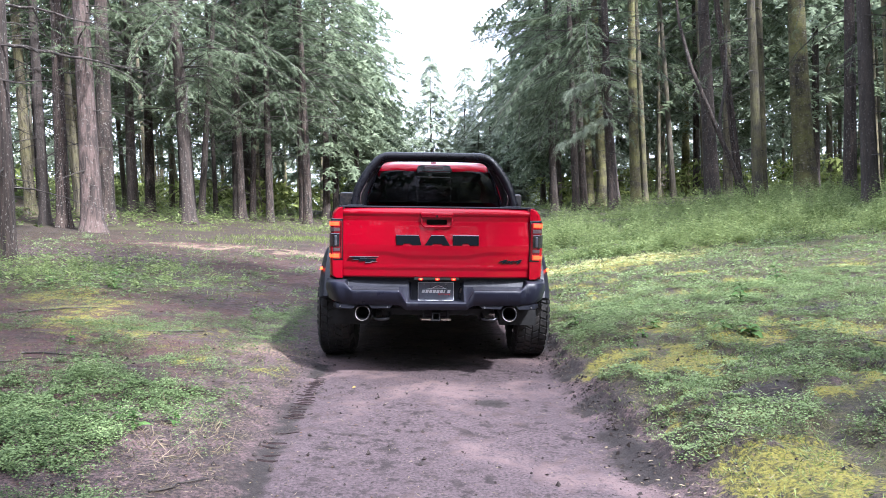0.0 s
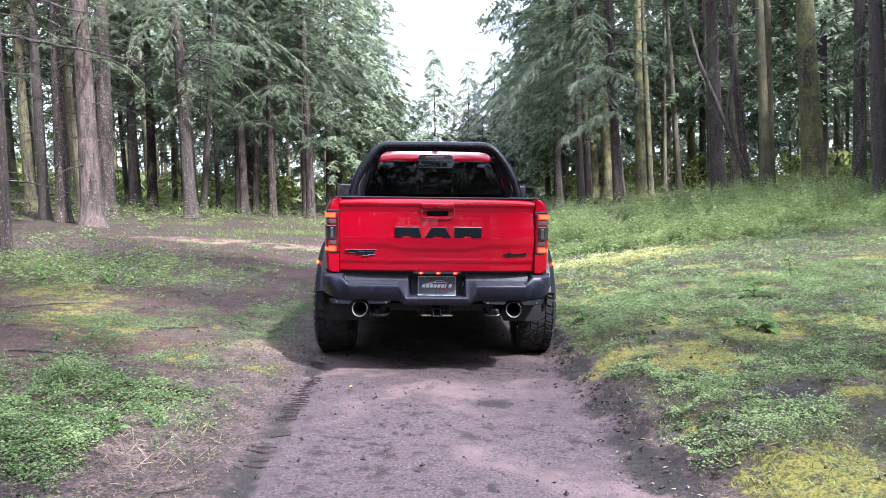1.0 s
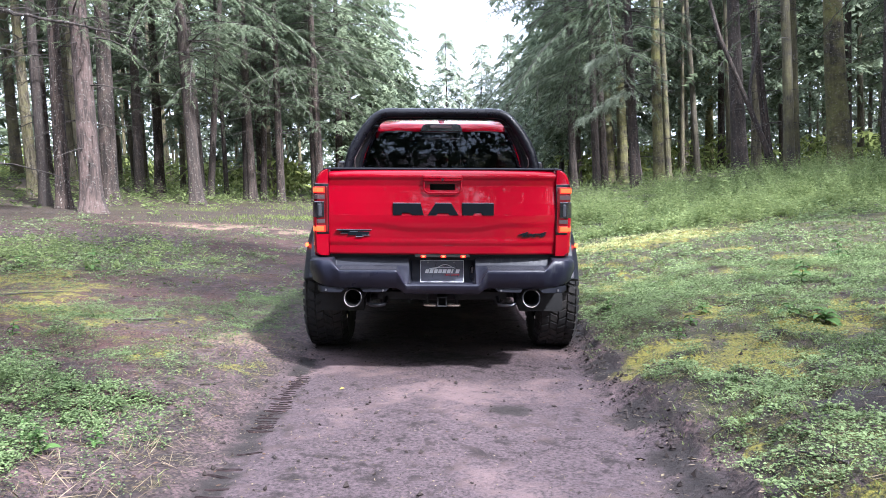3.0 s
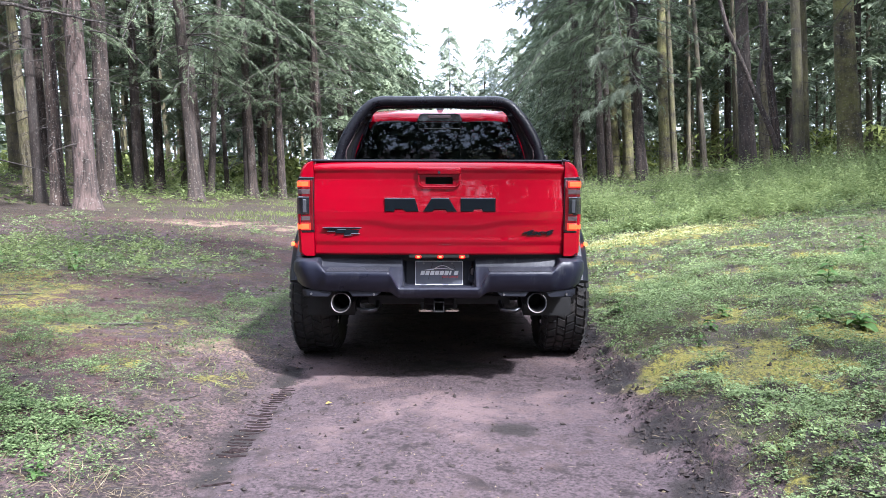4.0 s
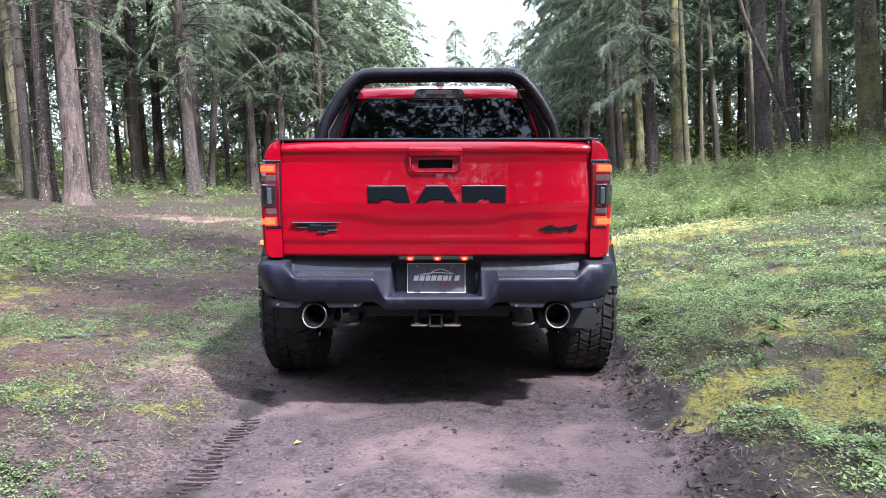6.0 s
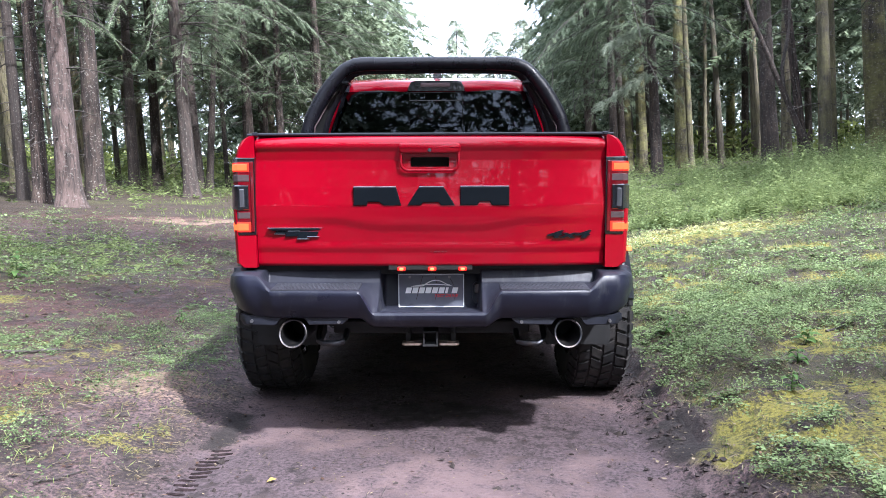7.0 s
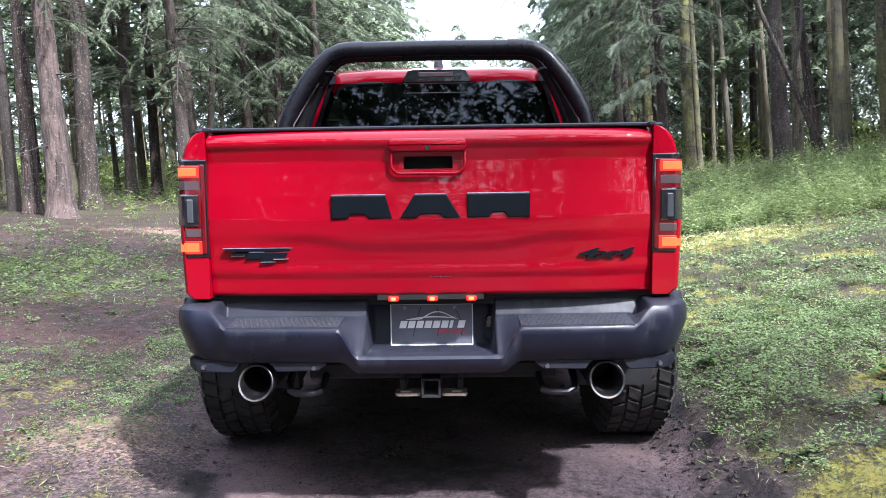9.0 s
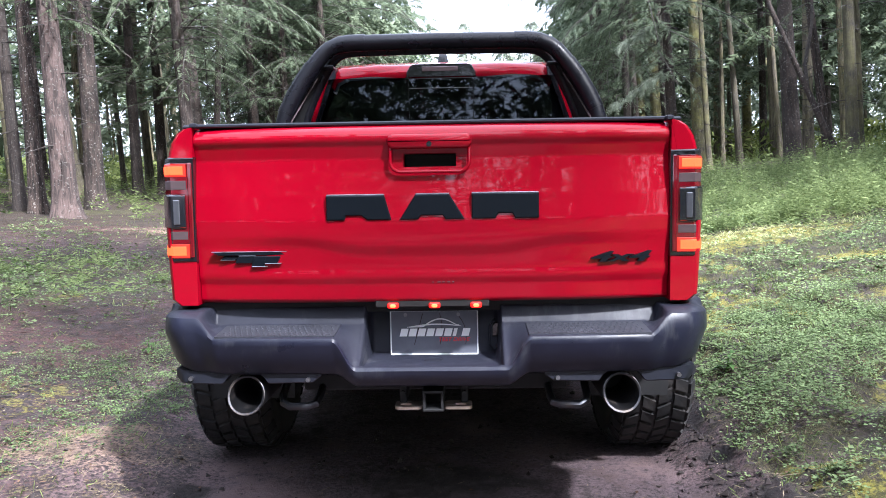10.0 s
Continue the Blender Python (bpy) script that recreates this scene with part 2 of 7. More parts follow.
M = {
    "red": paint_red(),
    "black": plastic_black(),
    "tube": plastic_black("satin_black_coating", (0.005, 0.005, 0.008), 0.30),
    "gloss": Mat("gloss_black", (0.006, 0.006, 0.008), 0.12, 0.0, Coat_Weight=0.6).m,
    "letter": Mat("satin_black_badge", (0.004, 0.006, 0.009), 0.34, 0.0, Specular_IOR_Level=0.18).m,
    "edge": metal("badge_edge_metal", (0.35, 0.36, 0.40), 0.25),
    "rubber": rubber(),
    "steel": metal("worn_steel", (0.30, 0.30, 0.32), 0.32),
    "chrome": metal("dull_chrome", (0.062, 0.062, 0.068), 0.40, (0.22, 0.18, 0.15)),
    # near-black: soot in the exhaust, painted shade in hollows and the lamp gap
    "soot_and_shade": Mat("soot_and_shade", (0.012, 0.011, 0.011), 0.9).m,
    "rust": metal("rusted_plate", (0.40, 0.33, 0.28), 0.55, (0.16, 0.08, 0.05)),
    "under": plastic_black("chassis_black", (0.012, 0.012, 0.013), 0.7),
    "glass": glass_tinted("privacy_glass", (0.20, 0.235, 0.28)),
    "clear": glass_tinted("windscreen_glass", (0.75, 0.80, 0.78)),
    "seat": interior(),
    "dimlens": Mat("dim_clear_lens", (0.050, 0.052, 0.060), 0.15, 0.0, Coat_Weight=1.0).m,
    "lensglow": emitter("lit_red_lens", (1.0, 0.018, 0.008), 0.30),
    "amber": emitter("lit_amber_lamp", (1.0, 0.100, 0.020), 0.70),
    "led": emitter("lit_red_led", (1.0, 0.055, 0.012), 3.0),
    # dim glow that stands in for the red halo round the marker lamps
    "led_halo": emitter("red_halo_lens", (1.0, 0.006, 0.004), 0.35),
    "redlens": Mat("dark_red_lens", (0.10, 0.002, 0.006), 0.08, 0.0, Coat_Weight=1.0).m,
    "greylens": Mat("smoked_reflector", (0.12, 0.085, 0.09), 0.22, 0.5).m,
    "smoke": Mat("smoked_lens", (0.010, 0.011, 0.014), 0.06, 0.0, Coat_Weight=1.0).m,
    "white": Mat("white_print", (0.90, 0.90, 0.92), 0.5).m,
    "redprint": Mat("red_print", (0.62, 0.02, 0.03), 0.5).m,
    "plate": plastic_black("plate_face", (0.100, 0.105, 0.130), 0.35),
    "clearedge": Mat("pale_plate_frame", (0.80, 0.81, 0.83), 0.25).m,
    "soil": earth(),
    "bark": bark("brown_bark", (0.030, 0.020, 0.016), (0.088, 0.060, 0.049), (0.0759, 0.0828, 0.0379), 0.05),
    "barkr": bark("reddish_grey_bark", (0.075, 0.047, 0.041), (0.205, 0.137, 0.122), (0.12, 0.10, 0.07), 0.0),
    "barkm": bark("mossy_bark", (0.030, 0.024, 0.017), (0.095, 0.078, 0.052), (0.250, 0.240, 0.072), 0.25),
    "needles": leafy("fir_needles", (0.020, 0.034, 0.020), (0.215, 0.265, 0.155), 0.36, clump_size=1.6, single=0.25),
    "needles2": leafy("layered_needles", (0.026, 0.044, 0.027), (0.310, 0.370, 0.238), 0.38, clump_size=1.3, single=0.22),
    # lighter copy of the needles, haze of the distance put into the colour
    "needles4": leafy("far_needles_haze_tint", (0.046, 0.066, 0.045), (0.400, 0.455, 0.315), 0.40, clump_size=0.6, single=0.25),
    # needle colour paled for haze on distant firs and sun on two boughs
    "needles3": leafy("needles_paled_haze_sun", (0.170, 0.200, 0.145), (0.480, 0.530, 0.410), 0.42, clump_size=0.8, single=0.3),
    # bark colour paled so that trunks deep in the forest read as sunlit
    "bark_sunlit": bark("bark_paled_as_sunlit", (0.095, 0.078, 0.052), (0.235, 0.200, 0.130), (0.24, 0.22, 0.09), 0.20),
    # leaf colour brightened so the far undergrowth looks sunlit
    "glade": leafy("sunlit_tint_leaves", (0.070, 0.100, 0.026), (0.32, 0.37, 0.120), 0.4),
    "broad": leafy("broad_leaves", (0.035, 0.085, 0.022), (0.150, 0.250, 0.080), 0.25, 0.45, False),
    "twig": bark("dead_twig", (0.035, 0.029, 0.026), (0.085, 0.070, 0.062), (0.12, 0.12, 0.096), 0.0),
    "clover": leafy("low_leaves", (0.040, 0.062, 0.024), (0.275, 0.360, 0.165), 0.25, 0.75, True, (0.30, 0.68), 3.0, 0.16),
    "herb": leafy("herb_leaves", (0.022, 0.044, 0.015), (0.255, 0.340, 0.150), 0.25, 0.6, True, (0.24, 0.74), 3.2, 0.30),
    "weed": leafy("weed_leaves", (0.040, 0.070, 0.020), (0.34, 0.41, 0.175), 0.50, 0.8, True, (0.25, 0.72), 1.5, 0.22),
    "grass": leafy("grass_blades", (0.060, 0.095, 0.024), (0.29, 0.35, 0.125), 0.3, 0.6),
    "straw": leafy("dry_straw", (0.10, 0.078, 0.052), (0.31, 0.25, 0.170), 0.1, 0.8),
    # grass colour paled to paint the sunlit patch on the right bank
    "sun_patch_grass": leafy("grass_paled_as_sunlit", (0.30, 0.32, 0.13), (0.62, 0.62, 0.34), 0.2, 0.8),
    "litter": leafy("dead_leaves", (0.050, 0.028, 0.022), (0.190, 0.120, 0.080), 0.1, 0.8),
    "yellow": leafy("yellow_leaf", (0.345, 0.2484, 0.069), (0.3795, 0.2898, 0.0966), 0.2, 0.6),
    "mud": pressed_mud(),
    "skin": plastic_black("bumper_skin", (0.0082, 0.0090, 0.0180), 0.36, 0.35),
    "cover": plastic_black("bumper_cover", (0.0120, 0.0130, 0.0210), 0.52, 0.35),
    # lighter tone puts the sky light on the step's top into the colour
    "pad": plastic_black("step_rubber_skylit", (0.026, 0.027, 0.034), 0.5),
    "hook": metal("dark_hook_steel", (0.060, 0.062, 0.070), 0.42),
    "clod": Mat("soil_clod", (0.030, 0.022, 0.020), 0.95).m,
}


# ---- mesh tools ----
class Buf:
    """Collects vertices and faces of one part."""

    def __init__(self):
        self.v, self.f = [], []

    def add(self, verts, faces):
        k = len(self.v)
        self.v += [tuple(p) for p in verts]
        self.f += [tuple(i + k for i in f) for f in faces]
        return self

    def loft(self, rings, caps=True, closed=True):
        n = len(rings[0])
        verts = [p for ring in rings for p in ring]
        faces = []
        for a in range(len(rings) - 1):
            for b in range(n if closed else n - 1):
                c = (b + 1) % n
                faces.append((a * n + b, a * n + c, (a + 1) * n + c, (a + 1) * n + b))
        if caps:
            faces.append(tuple(reversed(range(n))))
            faces.append(tuple(range((len(rings) - 1) * n, len(rings) * n)))
        return self.add(verts, faces)

    def box(self, x0, x1, y0, y1, z0, z1, b=0.004):
        b = min(b, (x1 - x0) * 0.45, (y1 - y0) * 0.45, (z1 - z0) * 0.45)

        def ring(z, e):
            return [(x0 + b, y0 + e, z), (x1 - b, y0 + e, z), (x1 - e, y0 + b, z), (x1 - e, y1 - b, z), (x1 - b, y1 - e, z), (x0 + b, y1 - e, z), (x0 + e, y1 - b, z), (x0 + e, y0 + b, z)]

        return self.loft([ring(z0, b), ring(z0 + b, 0), ring(z1 - b, 0), ring(z1, b)])

    def tube(self, path, r, n=12, caps=True):
        path = [Vector(p) for p in path]
        rings, side = [], None
        for i, p in enumerate(path):
            d = (path[min(i + 1, len(path) - 1)] - path[max(i - 1, 0)]).normalized()
            if side is None:
                side = d.cross(Vector((0.31, 0.2, 0.93)) if abs(d.z) < 0.9 else Vector((1, 0, 0))).normalized()
            side = (side - d * side.dot(d)).normalized()
            up = d.cross(side)
            rr = r[i] if isinstance(r, (list, tuple)) else r
            rings.append([p + rr * (math.cos(a) * side + math.sin(a) * up) for a in (2 * math.pi * k / n for k in range(n))])
        return self.loft(rings, caps)

    def prism(self, outline, y0, y1, b=0.0):
        """An outline in x and z, from y0 (towards the rear) to y1, with its rear edge bevelled by b."""
        def ring(y, e):
            out, n = [], len(outline)
            for i, (x, z) in enumerate(outline):
                (xa, za), (xb, zb) = outline[i - 1], outline[(i + 1) % n]
                d1, d2 = Vector((x - xa, z - za)).normalized(), Vector((xb - x, zb - z)).normalized()
                t = (d1 + d2)
                t = t.normalized() if t.length > 1e-6 else d1
                nrm = Vector((-t.y, t.x))
                k = e / max(0.4, abs(nrm.dot(Vector((-d1.y, d1.x)))))
                out.append((x + nrm.x * k, y, z + nrm.y * k))
            return out

        rings = [ring(y0, b), ring(y0 + b, 0), ring(y1, 0)] if b else [ring(y0, 0), ring(y1, 0)]
        return self.loft(rings)

    def mirrored(self):
        """This part, mirrored to the other side."""
        o = Buf()
        o.v = [(-x, y, z) for x, y, z in self.v]
        o.f = [tuple(reversed(f)) for f in self.f]
        return o


def mesh_of(name, buf, material, smooth=35, fix=True):
    me = bpy.data.meshes.new(name)
    me.from_pydata(buf.v, [], buf.f)
    if fix:
        bm = bmesh.new()
        bm.from_mesh(me)
        bmesh.ops.recalc_face_normals(bm, faces=bm.faces)
        bm.to_mesh(me)
        bm.free()
    me.materials.append(material)
    if smooth:
        me.shade_smooth()
        me.set_sharp_from_angle(angle=radians(smooth))
    return me


def part(name, buf, material, parent, label="", smooth=35):
    ob = new(name, mesh_of(name, buf, material, smooth))
    ob.parent = parent
    return tagged(ob, label)


def both(name, buf, material, parent, label=""):
    """A part and its mirror image on the other side."""
    return part(name, buf, material, parent, label), part(name, buf.mirrored(), material, parent, label)


def soup(name, tris, material, smooth=False):
    """A mesh from an array of triangles (n, 3, 3), or of n pieces of several triangles each (n, k, 3, 3)."""
    tris = np.asarray(tris, dtype=np.float32).reshape(-1, 3)
    count = len(tris) // 3
    me = bpy.data.meshes.new(name)
    me.vertices.add(count * 3)
    me.vertices.foreach_set("co", tris.ravel())
    me.loops.add(count * 3)
    me.loops.foreach_set("vertex_index", np.arange(count * 3, dtype=np.int32))
    me.polygons.add(count)
    me.polygons.foreach_set("loop_start", np.arange(0, count * 3, 3, dtype=np.int32))
    me.update(calc_edges=True)
    me.materials.append(material)
    return me


def quads(name, q, material):
    """A mesh of separate folded leaves: an array (n, 4, 3) of corner, side, tip, side."""
    q = np.asarray(q, dtype=np.float32)
    n = len(q)
    me = bpy.data.meshes.new(name)
    me.vertices.add(n * 4)
    me.vertices.foreach_set("co", q.ravel())
    idx = (np.arange(n)[:, None] * 4 + np.array([0, 1, 2, 0, 2, 3])[None]).astype(np.int32)
    me.loops.add(n * 6)
    me.loops.foreach_set("vertex_index", idx.ravel())
    me.polygons.add(n * 2)
    me.polygons.foreach_set("loop_start", np.arange(0, n * 6, 3, dtype=np.int32))
    me.update(calc_edges=True)
    me.materials.append(material)
    return me


def smooth_step(a, b, x):
    t = np.clip((np.asarray(x, dtype=float) - a) / (b - a), 0, 1)
    return t * t * (3 - 2 * t)


def lerp_table(x, *pairs):
    return float(np.interp(x, [p[0] for p in pairs], [p[1] for p in pairs]))


# value noise on arrays, for masks and relief
_lat = np.random.RandomState(7).rand(256, 256)


def vnoise(x, y, scale, octaves=3):
    x, y = np.asarray(x, dtype=float) * scale, np.asarray(y, dtype=float) * scale
    total, amp, norm = 0.0, 1.0, 0.0
    for o in range(octaves):
        xi, yi = np.floor(x).astype(int), np.floor(y).astype(int)
        fx, fy = x - xi, y - yi
        fx, fy = fx * fx * (3 - 2 * fx), fy * fy * (3 - 2 * fy)
        g = lambda a, b: _lat[(xi + a + o * 37) % 256, (yi + b + o * 91) % 256]
        total = total + amp * ((g(0, 0) * (1 - fx) + g(1, 0) * fx) * (1 - fy) + (g(0, 1) * (1 - fx) + g(1, 1) * fx) * fy)
        norm += amp
        x, y, amp = x * 2.03 + 11.3, y * 2.03 + 5.7, amp * 0.5
    return total / norm


# ---- ground ----
def land(x, y):
    """The lie of the land without small relief: a level track, banks to both sides, a slow rise ahead."""
    x, y = np.asarray(x, dtype=float), np.asarray(y, dtype=float)
    ahead = 0.015 * np.clip(y, 0, 70)
    right = 0.12 * np.clip(x, 0, 5) + 0.125 * np.clip(x - 5, 0, 11) + 0.05 * np.clip(x - 16, 0, 30)
    left = 0.05 * np.clip(-x, 0, 30)
    out = smooth_step(0.95, 1.6, np.abs(x))
    mound = 0.6 * np.exp(-((x + 19) / 5) ** 2 - ((y - 28) / 6) ** 2)
    return (right + left) * out + ahead * smooth_step(1.5, 6, np.abs(x) + 0.2 * np.clip(y - 4, 0, 200)) + mound


def ellipse(x, y, cx, cy, rx, ry):
    return np.clip(1.6 - 1.2 * np.sqrt(((x - cx) / rx) ** 2 + ((y - cy) / ry) ** 2), 0, 1)


def tufts(x, y):
    """Uneven tufts a hand to an arm wide, from 0 between them to 1 on them."""
    return smooth_step(0.43, 0.53, 0.62 * vnoise(x + 12, y + 4, 2.1, 3) + 0.38 * vnoise(x + 5, y + 31, 6.0, 3))


def green(x, y):
    """Patches of the low plants on the right, with moss and soil left between them."""
    n = 0.45 * vnoise(x + 3, y + 17, 1.0) + 0.32 * vnoise(x + 12, y + 4, 2.1) + 0.23 * vnoise(x + 5, y + 31, 6.0)
    return smooth_step(0.468, 0.520, n + 0.065 * smooth_step(-0.5, 3, y))


def masks(x, y):
    """Where the track, the needle litter, the turf, the moss, the mud and the painted sun and shade patches lie."""
    ax = np.abs(x - 0.02)
    wob = 0.22 * (vnoise(x, y, 0.9) - 0.5)
    track = 1 - smooth_step(0.92, 1.22, ax + wob)
    right = smooth_step(1.12, 1.38, x + wob)
    n1, n2, n3 = vnoise(x + 40, y, 1.3), vnoise(x, y + 70, 0.45), vnoise(x + 9, y + 31, 2.6)
    moss = right * smooth_step(0.42, 0.60, 0.6 * n1 + 0.4 * n3) * (1 - smooth_step(6, 11, y)) * 0.72
    moss = np.maximum(moss, ellipse(x, y, 1.45, -0.3, 0.35, 0.55) * 0.9)
    moss = moss * (1 - 0.85 * green(x, y)) * 1.6
    moss = np.maximum(moss, ellipse(x, y, -3.6, 3.0, 2.4, 2.8) * smooth_step(0.50, 0.66, 0.5 * n1 + 0.5 * n2) * 0.62)
    # moss added here also paints the sunlit patch on the bank
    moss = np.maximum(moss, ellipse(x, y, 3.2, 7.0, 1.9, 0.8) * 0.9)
    moss = np.maximum(moss, np.maximum(ellipse(x, y, -1.9, 0.1, 0.7, 0.35), ellipse(x, y, -2.9, 1.0, 0.9, 0.4)) * smooth_step(0.44, 0.6, n3) * 0.55)
    turf = right * (0.50 + 0.35 * n2) + right * 0.35 * smooth_step(3, 8, y) + (x < 0) * smooth_step(15, 18, y) * 0.7 * (1 - track) * smooth_step(0.40, 0.58, vnoise(x, y, 0.5))
    turf = np.maximum(turf, ellipse(x, y, -5.3, 5.4, 3.0, 2.6) * 0.6)
    duff = smooth_step(1.2, 2.4, -x + 0.8 * (n1 - 0.5)) * (0.35 + 0.6 * smooth_step(0.36, 0.56, n2))
    duff = np.maximum(duff, ellipse(x, y, -4.5, 2.5, 2.4, 1.8) * 1.1)
    duff = np.maximum(duff, ellipse(x, y, -6.5, 12.0, 5.5, 2.4) * 0.95)
    # two pools of sunlight put into the soil colour
    dry_sunlit = ellipse(x, y, -4.6, 12.6, 3.0, 0.9) * smooth_step(0.30, 0.55, n3) + ellipse(x, y, -1.6, 0.85, 0.45, 0.35) * smooth_step(0.40, 0.6, n3) * 0.8
    # dark humus colour also paints tree shade over the left forest floor
    shaded_humus = smooth_step(8.5, 11.5, y + 1.5 * (n2 - 0.5)) * smooth_step(-2.2, -4.0, x) * (1 - ellipse(x, y, -5.0, 12.6, 3.4, 1.1)) * (0.55 + 0.45 * n1)
    # the first ellipse darkens the soil to deepen the shade under the truck
    mud_shade = ellipse(x, y, 0.0, 0.62, 0.42, 0.20) * 0.8 + 1.5 * ellipse(x, y, 2.02, -1.58, 0.26, 0.17) + ellipse(x, y, 3.9, 0.85, 0.6, 0.2) * 0.8
    mud_shade = mud_shade + ellipse(x, y, 0.40, -0.80, 0.16, 0.13) * 0.8 + (x > 0) * np.exp(-((x - 1.13 - 0.6 * wob) / 0.13) ** 2) * smooth_step(0.30, 0.50, n3)
    mud_shade = mud_shade + (x < 0) * np.exp(-((x + 1.0 - 0.3 * wob) / 0.085) ** 2) * smooth_step(0.42, 0.54, vnoise(x + 2, y, 1.9)) * (y < 0.6)
    return dict(track=track, duff=duff, turf=turf, moss=moss, shaded_humus=shaded_humus, dry_sunlit=np.clip(dry_sunlit, 0, 1), mud_shade=np.clip(mud_shade, 0, 1))


def relief(x, y, m):
    """Small relief: the sunk track, its pressed edges, tufts and hollows."""
    ax = np.abs(x)
    z = 0.09 * (vnoise(x, y, 1.1) - 0.5) + 0.030 * (vnoise(x, y, 5.0) - 0.5) * (1 - 0.55 * m["track"])
    z = z * (1 - 0.6 * m["track"]) - 0.012 * m["track"]
    z = z + 0.055 * tufts(x, y) * np.where(x > 0, green(x, y), ellipse(x, y, -2.35, -1.42, 1.0, 1.25)) * (1 - m["track"]) * (np.abs(x) > 1.2)
    z = z + 0.035 * m["moss"] * vnoise(x, y, 9.0) - 0.012 * m["mud_shade"] * (1 - m["track"]) + 0.016 * m["mud_shade"] * (vnoise(x, y, 14.0) - 0.5)
    z = z - 0.010 * np.exp(-((ax - 0.98) / 0.08) ** 2) * (y < 2) + 0.050 * np.exp(-((x - 1.16) / 0.09) ** 2) * vnoise(x, y, 6.0)
    return z


def height(x, y):
    x, y = np.asarray(x, dtype=float), np.asarray(y, dtype=float)
    near = (np.abs(x) < 60) & (np.abs(y) < 90)
    return land(x, y) + relief(x, y, masks(x, y)) * near


def steps(*spans):
    """Grid lines: spans of (start, end, step), then growing steps out to the horizon at both ends."""
    a = np.concatenate([np.arange(s, e, d) for s, e, d in spans])
    out = np.cumsum(0.6 * 1.28 ** np.arange(29))
    return np.concatenate([a[0] - out[::-1], a, a[-1] + out])


def build_ground():
    gx = steps((-14, -4, 0.2), (-4, 4.5, 0.05), (4.5, 18, 0.22))
    gy = steps((-7, -3.6, 0.15), (-3.6, 2.2, 0.036), (2.2, 8, 0.1), (8, 30, 0.3))
    X, Y = np.meshgrid(gx, gy)
    m = masks(X, Y)
    fade = np.exp(-(np.maximum(np.abs(X), np.abs(Y)) / 300) ** 2)
    Z = (land(X, Y) + relief(X, Y, m)) * fade
    ny, nx = X.shape
    me = bpy.data.meshes.new("ground")
    co = np.stack([X, Y, Z], -1).reshape(-1, 3).astype(np.float32)
    i = (np.arange(ny - 1)[:, None] * nx + np.arange(nx - 1)[None]).ravel()
    f = np.stack([i, i + 1, i + nx + 1, i + nx], 1).astype(np.int32)
    me.vertices.add(len(co))
    me.vertices.foreach_set("co", co.ravel())
    me.loops.add(f.size)
    me.loops.foreach_set("vertex_index", f.ravel())
    me.polygons.add(len(f))
    me.polygons.foreach_set("loop_start", np.arange(0, f.size, 4, dtype=np.int32))
    me.update(calc_edges=True)
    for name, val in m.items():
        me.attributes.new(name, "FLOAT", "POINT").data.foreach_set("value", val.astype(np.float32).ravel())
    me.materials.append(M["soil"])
    me.shade_smooth()
    return tagged(new("ground", me), "damp forest floor with a wheel track, moss and needle litter", "ground", kind="structure")


build_ground()


# ---- trees ----
def frond_shape(pairs, wide, reach0):
    """One spray of needles, 1 long: a twig with pairs of narrow, uneven, drooping lobes."""
    tri = [[(0, -0.010, 0), (0, 0.010, 0), (1, 0, -0.10)]]
    uneven = (0.9, 1.15, 0.7, 1.25, 0.8, 1.05, 0.95)
    for k in range(pairs):
        a = 0.05 + 0.90 * k / pairs
        for s in (-1, 1):
            reach = reach0 * (1 - 0.6 * a) * uneven[(k + (s > 0) * 3) % 7]
            sag = -0.10 * uneven[(k + 1 + (s > 0) * 2) % 7] - 0.10 * a * a
            tri.append([(a - wide * 0.3, 0, -0.1 * a * a), (a + wide * 0.7, 0, -0.1 * a * a), (a + 0.16 * uneven[k % 7], s * reach, sag)])
    return np.array(tri)


FROND, COARSE, FULL = frond_shape(6, 0.085, 0.30), frond_shape(4, 0.20, 0.34), frond_shape(4, 0.28, 0.38)


def sprays(rng, at, way, length, tilt=0.5, shape=None):
    """Needle sprays at points, each along its way, with a random roll."""
    n = len(at)
    way = way / np.linalg.norm(way, axis=1, keepdims=True)
    ref = np.tile(np.array([0, 0, 1.0]), (n, 1)) + rng.normal(0, tilt, (n, 3))
    side = np.cross(ref, way)
    side /= np.linalg.norm(side, axis=1, keepdims=True) + 1e-9
    up = np.cross(way, side)
    axes = np.stack([way, side, up], 1) * length[:, None, None]
    return np.einsum("tvk,nkj->ntvj", COARSE if shape is None else shape, axes) + at[:, None, None, :]


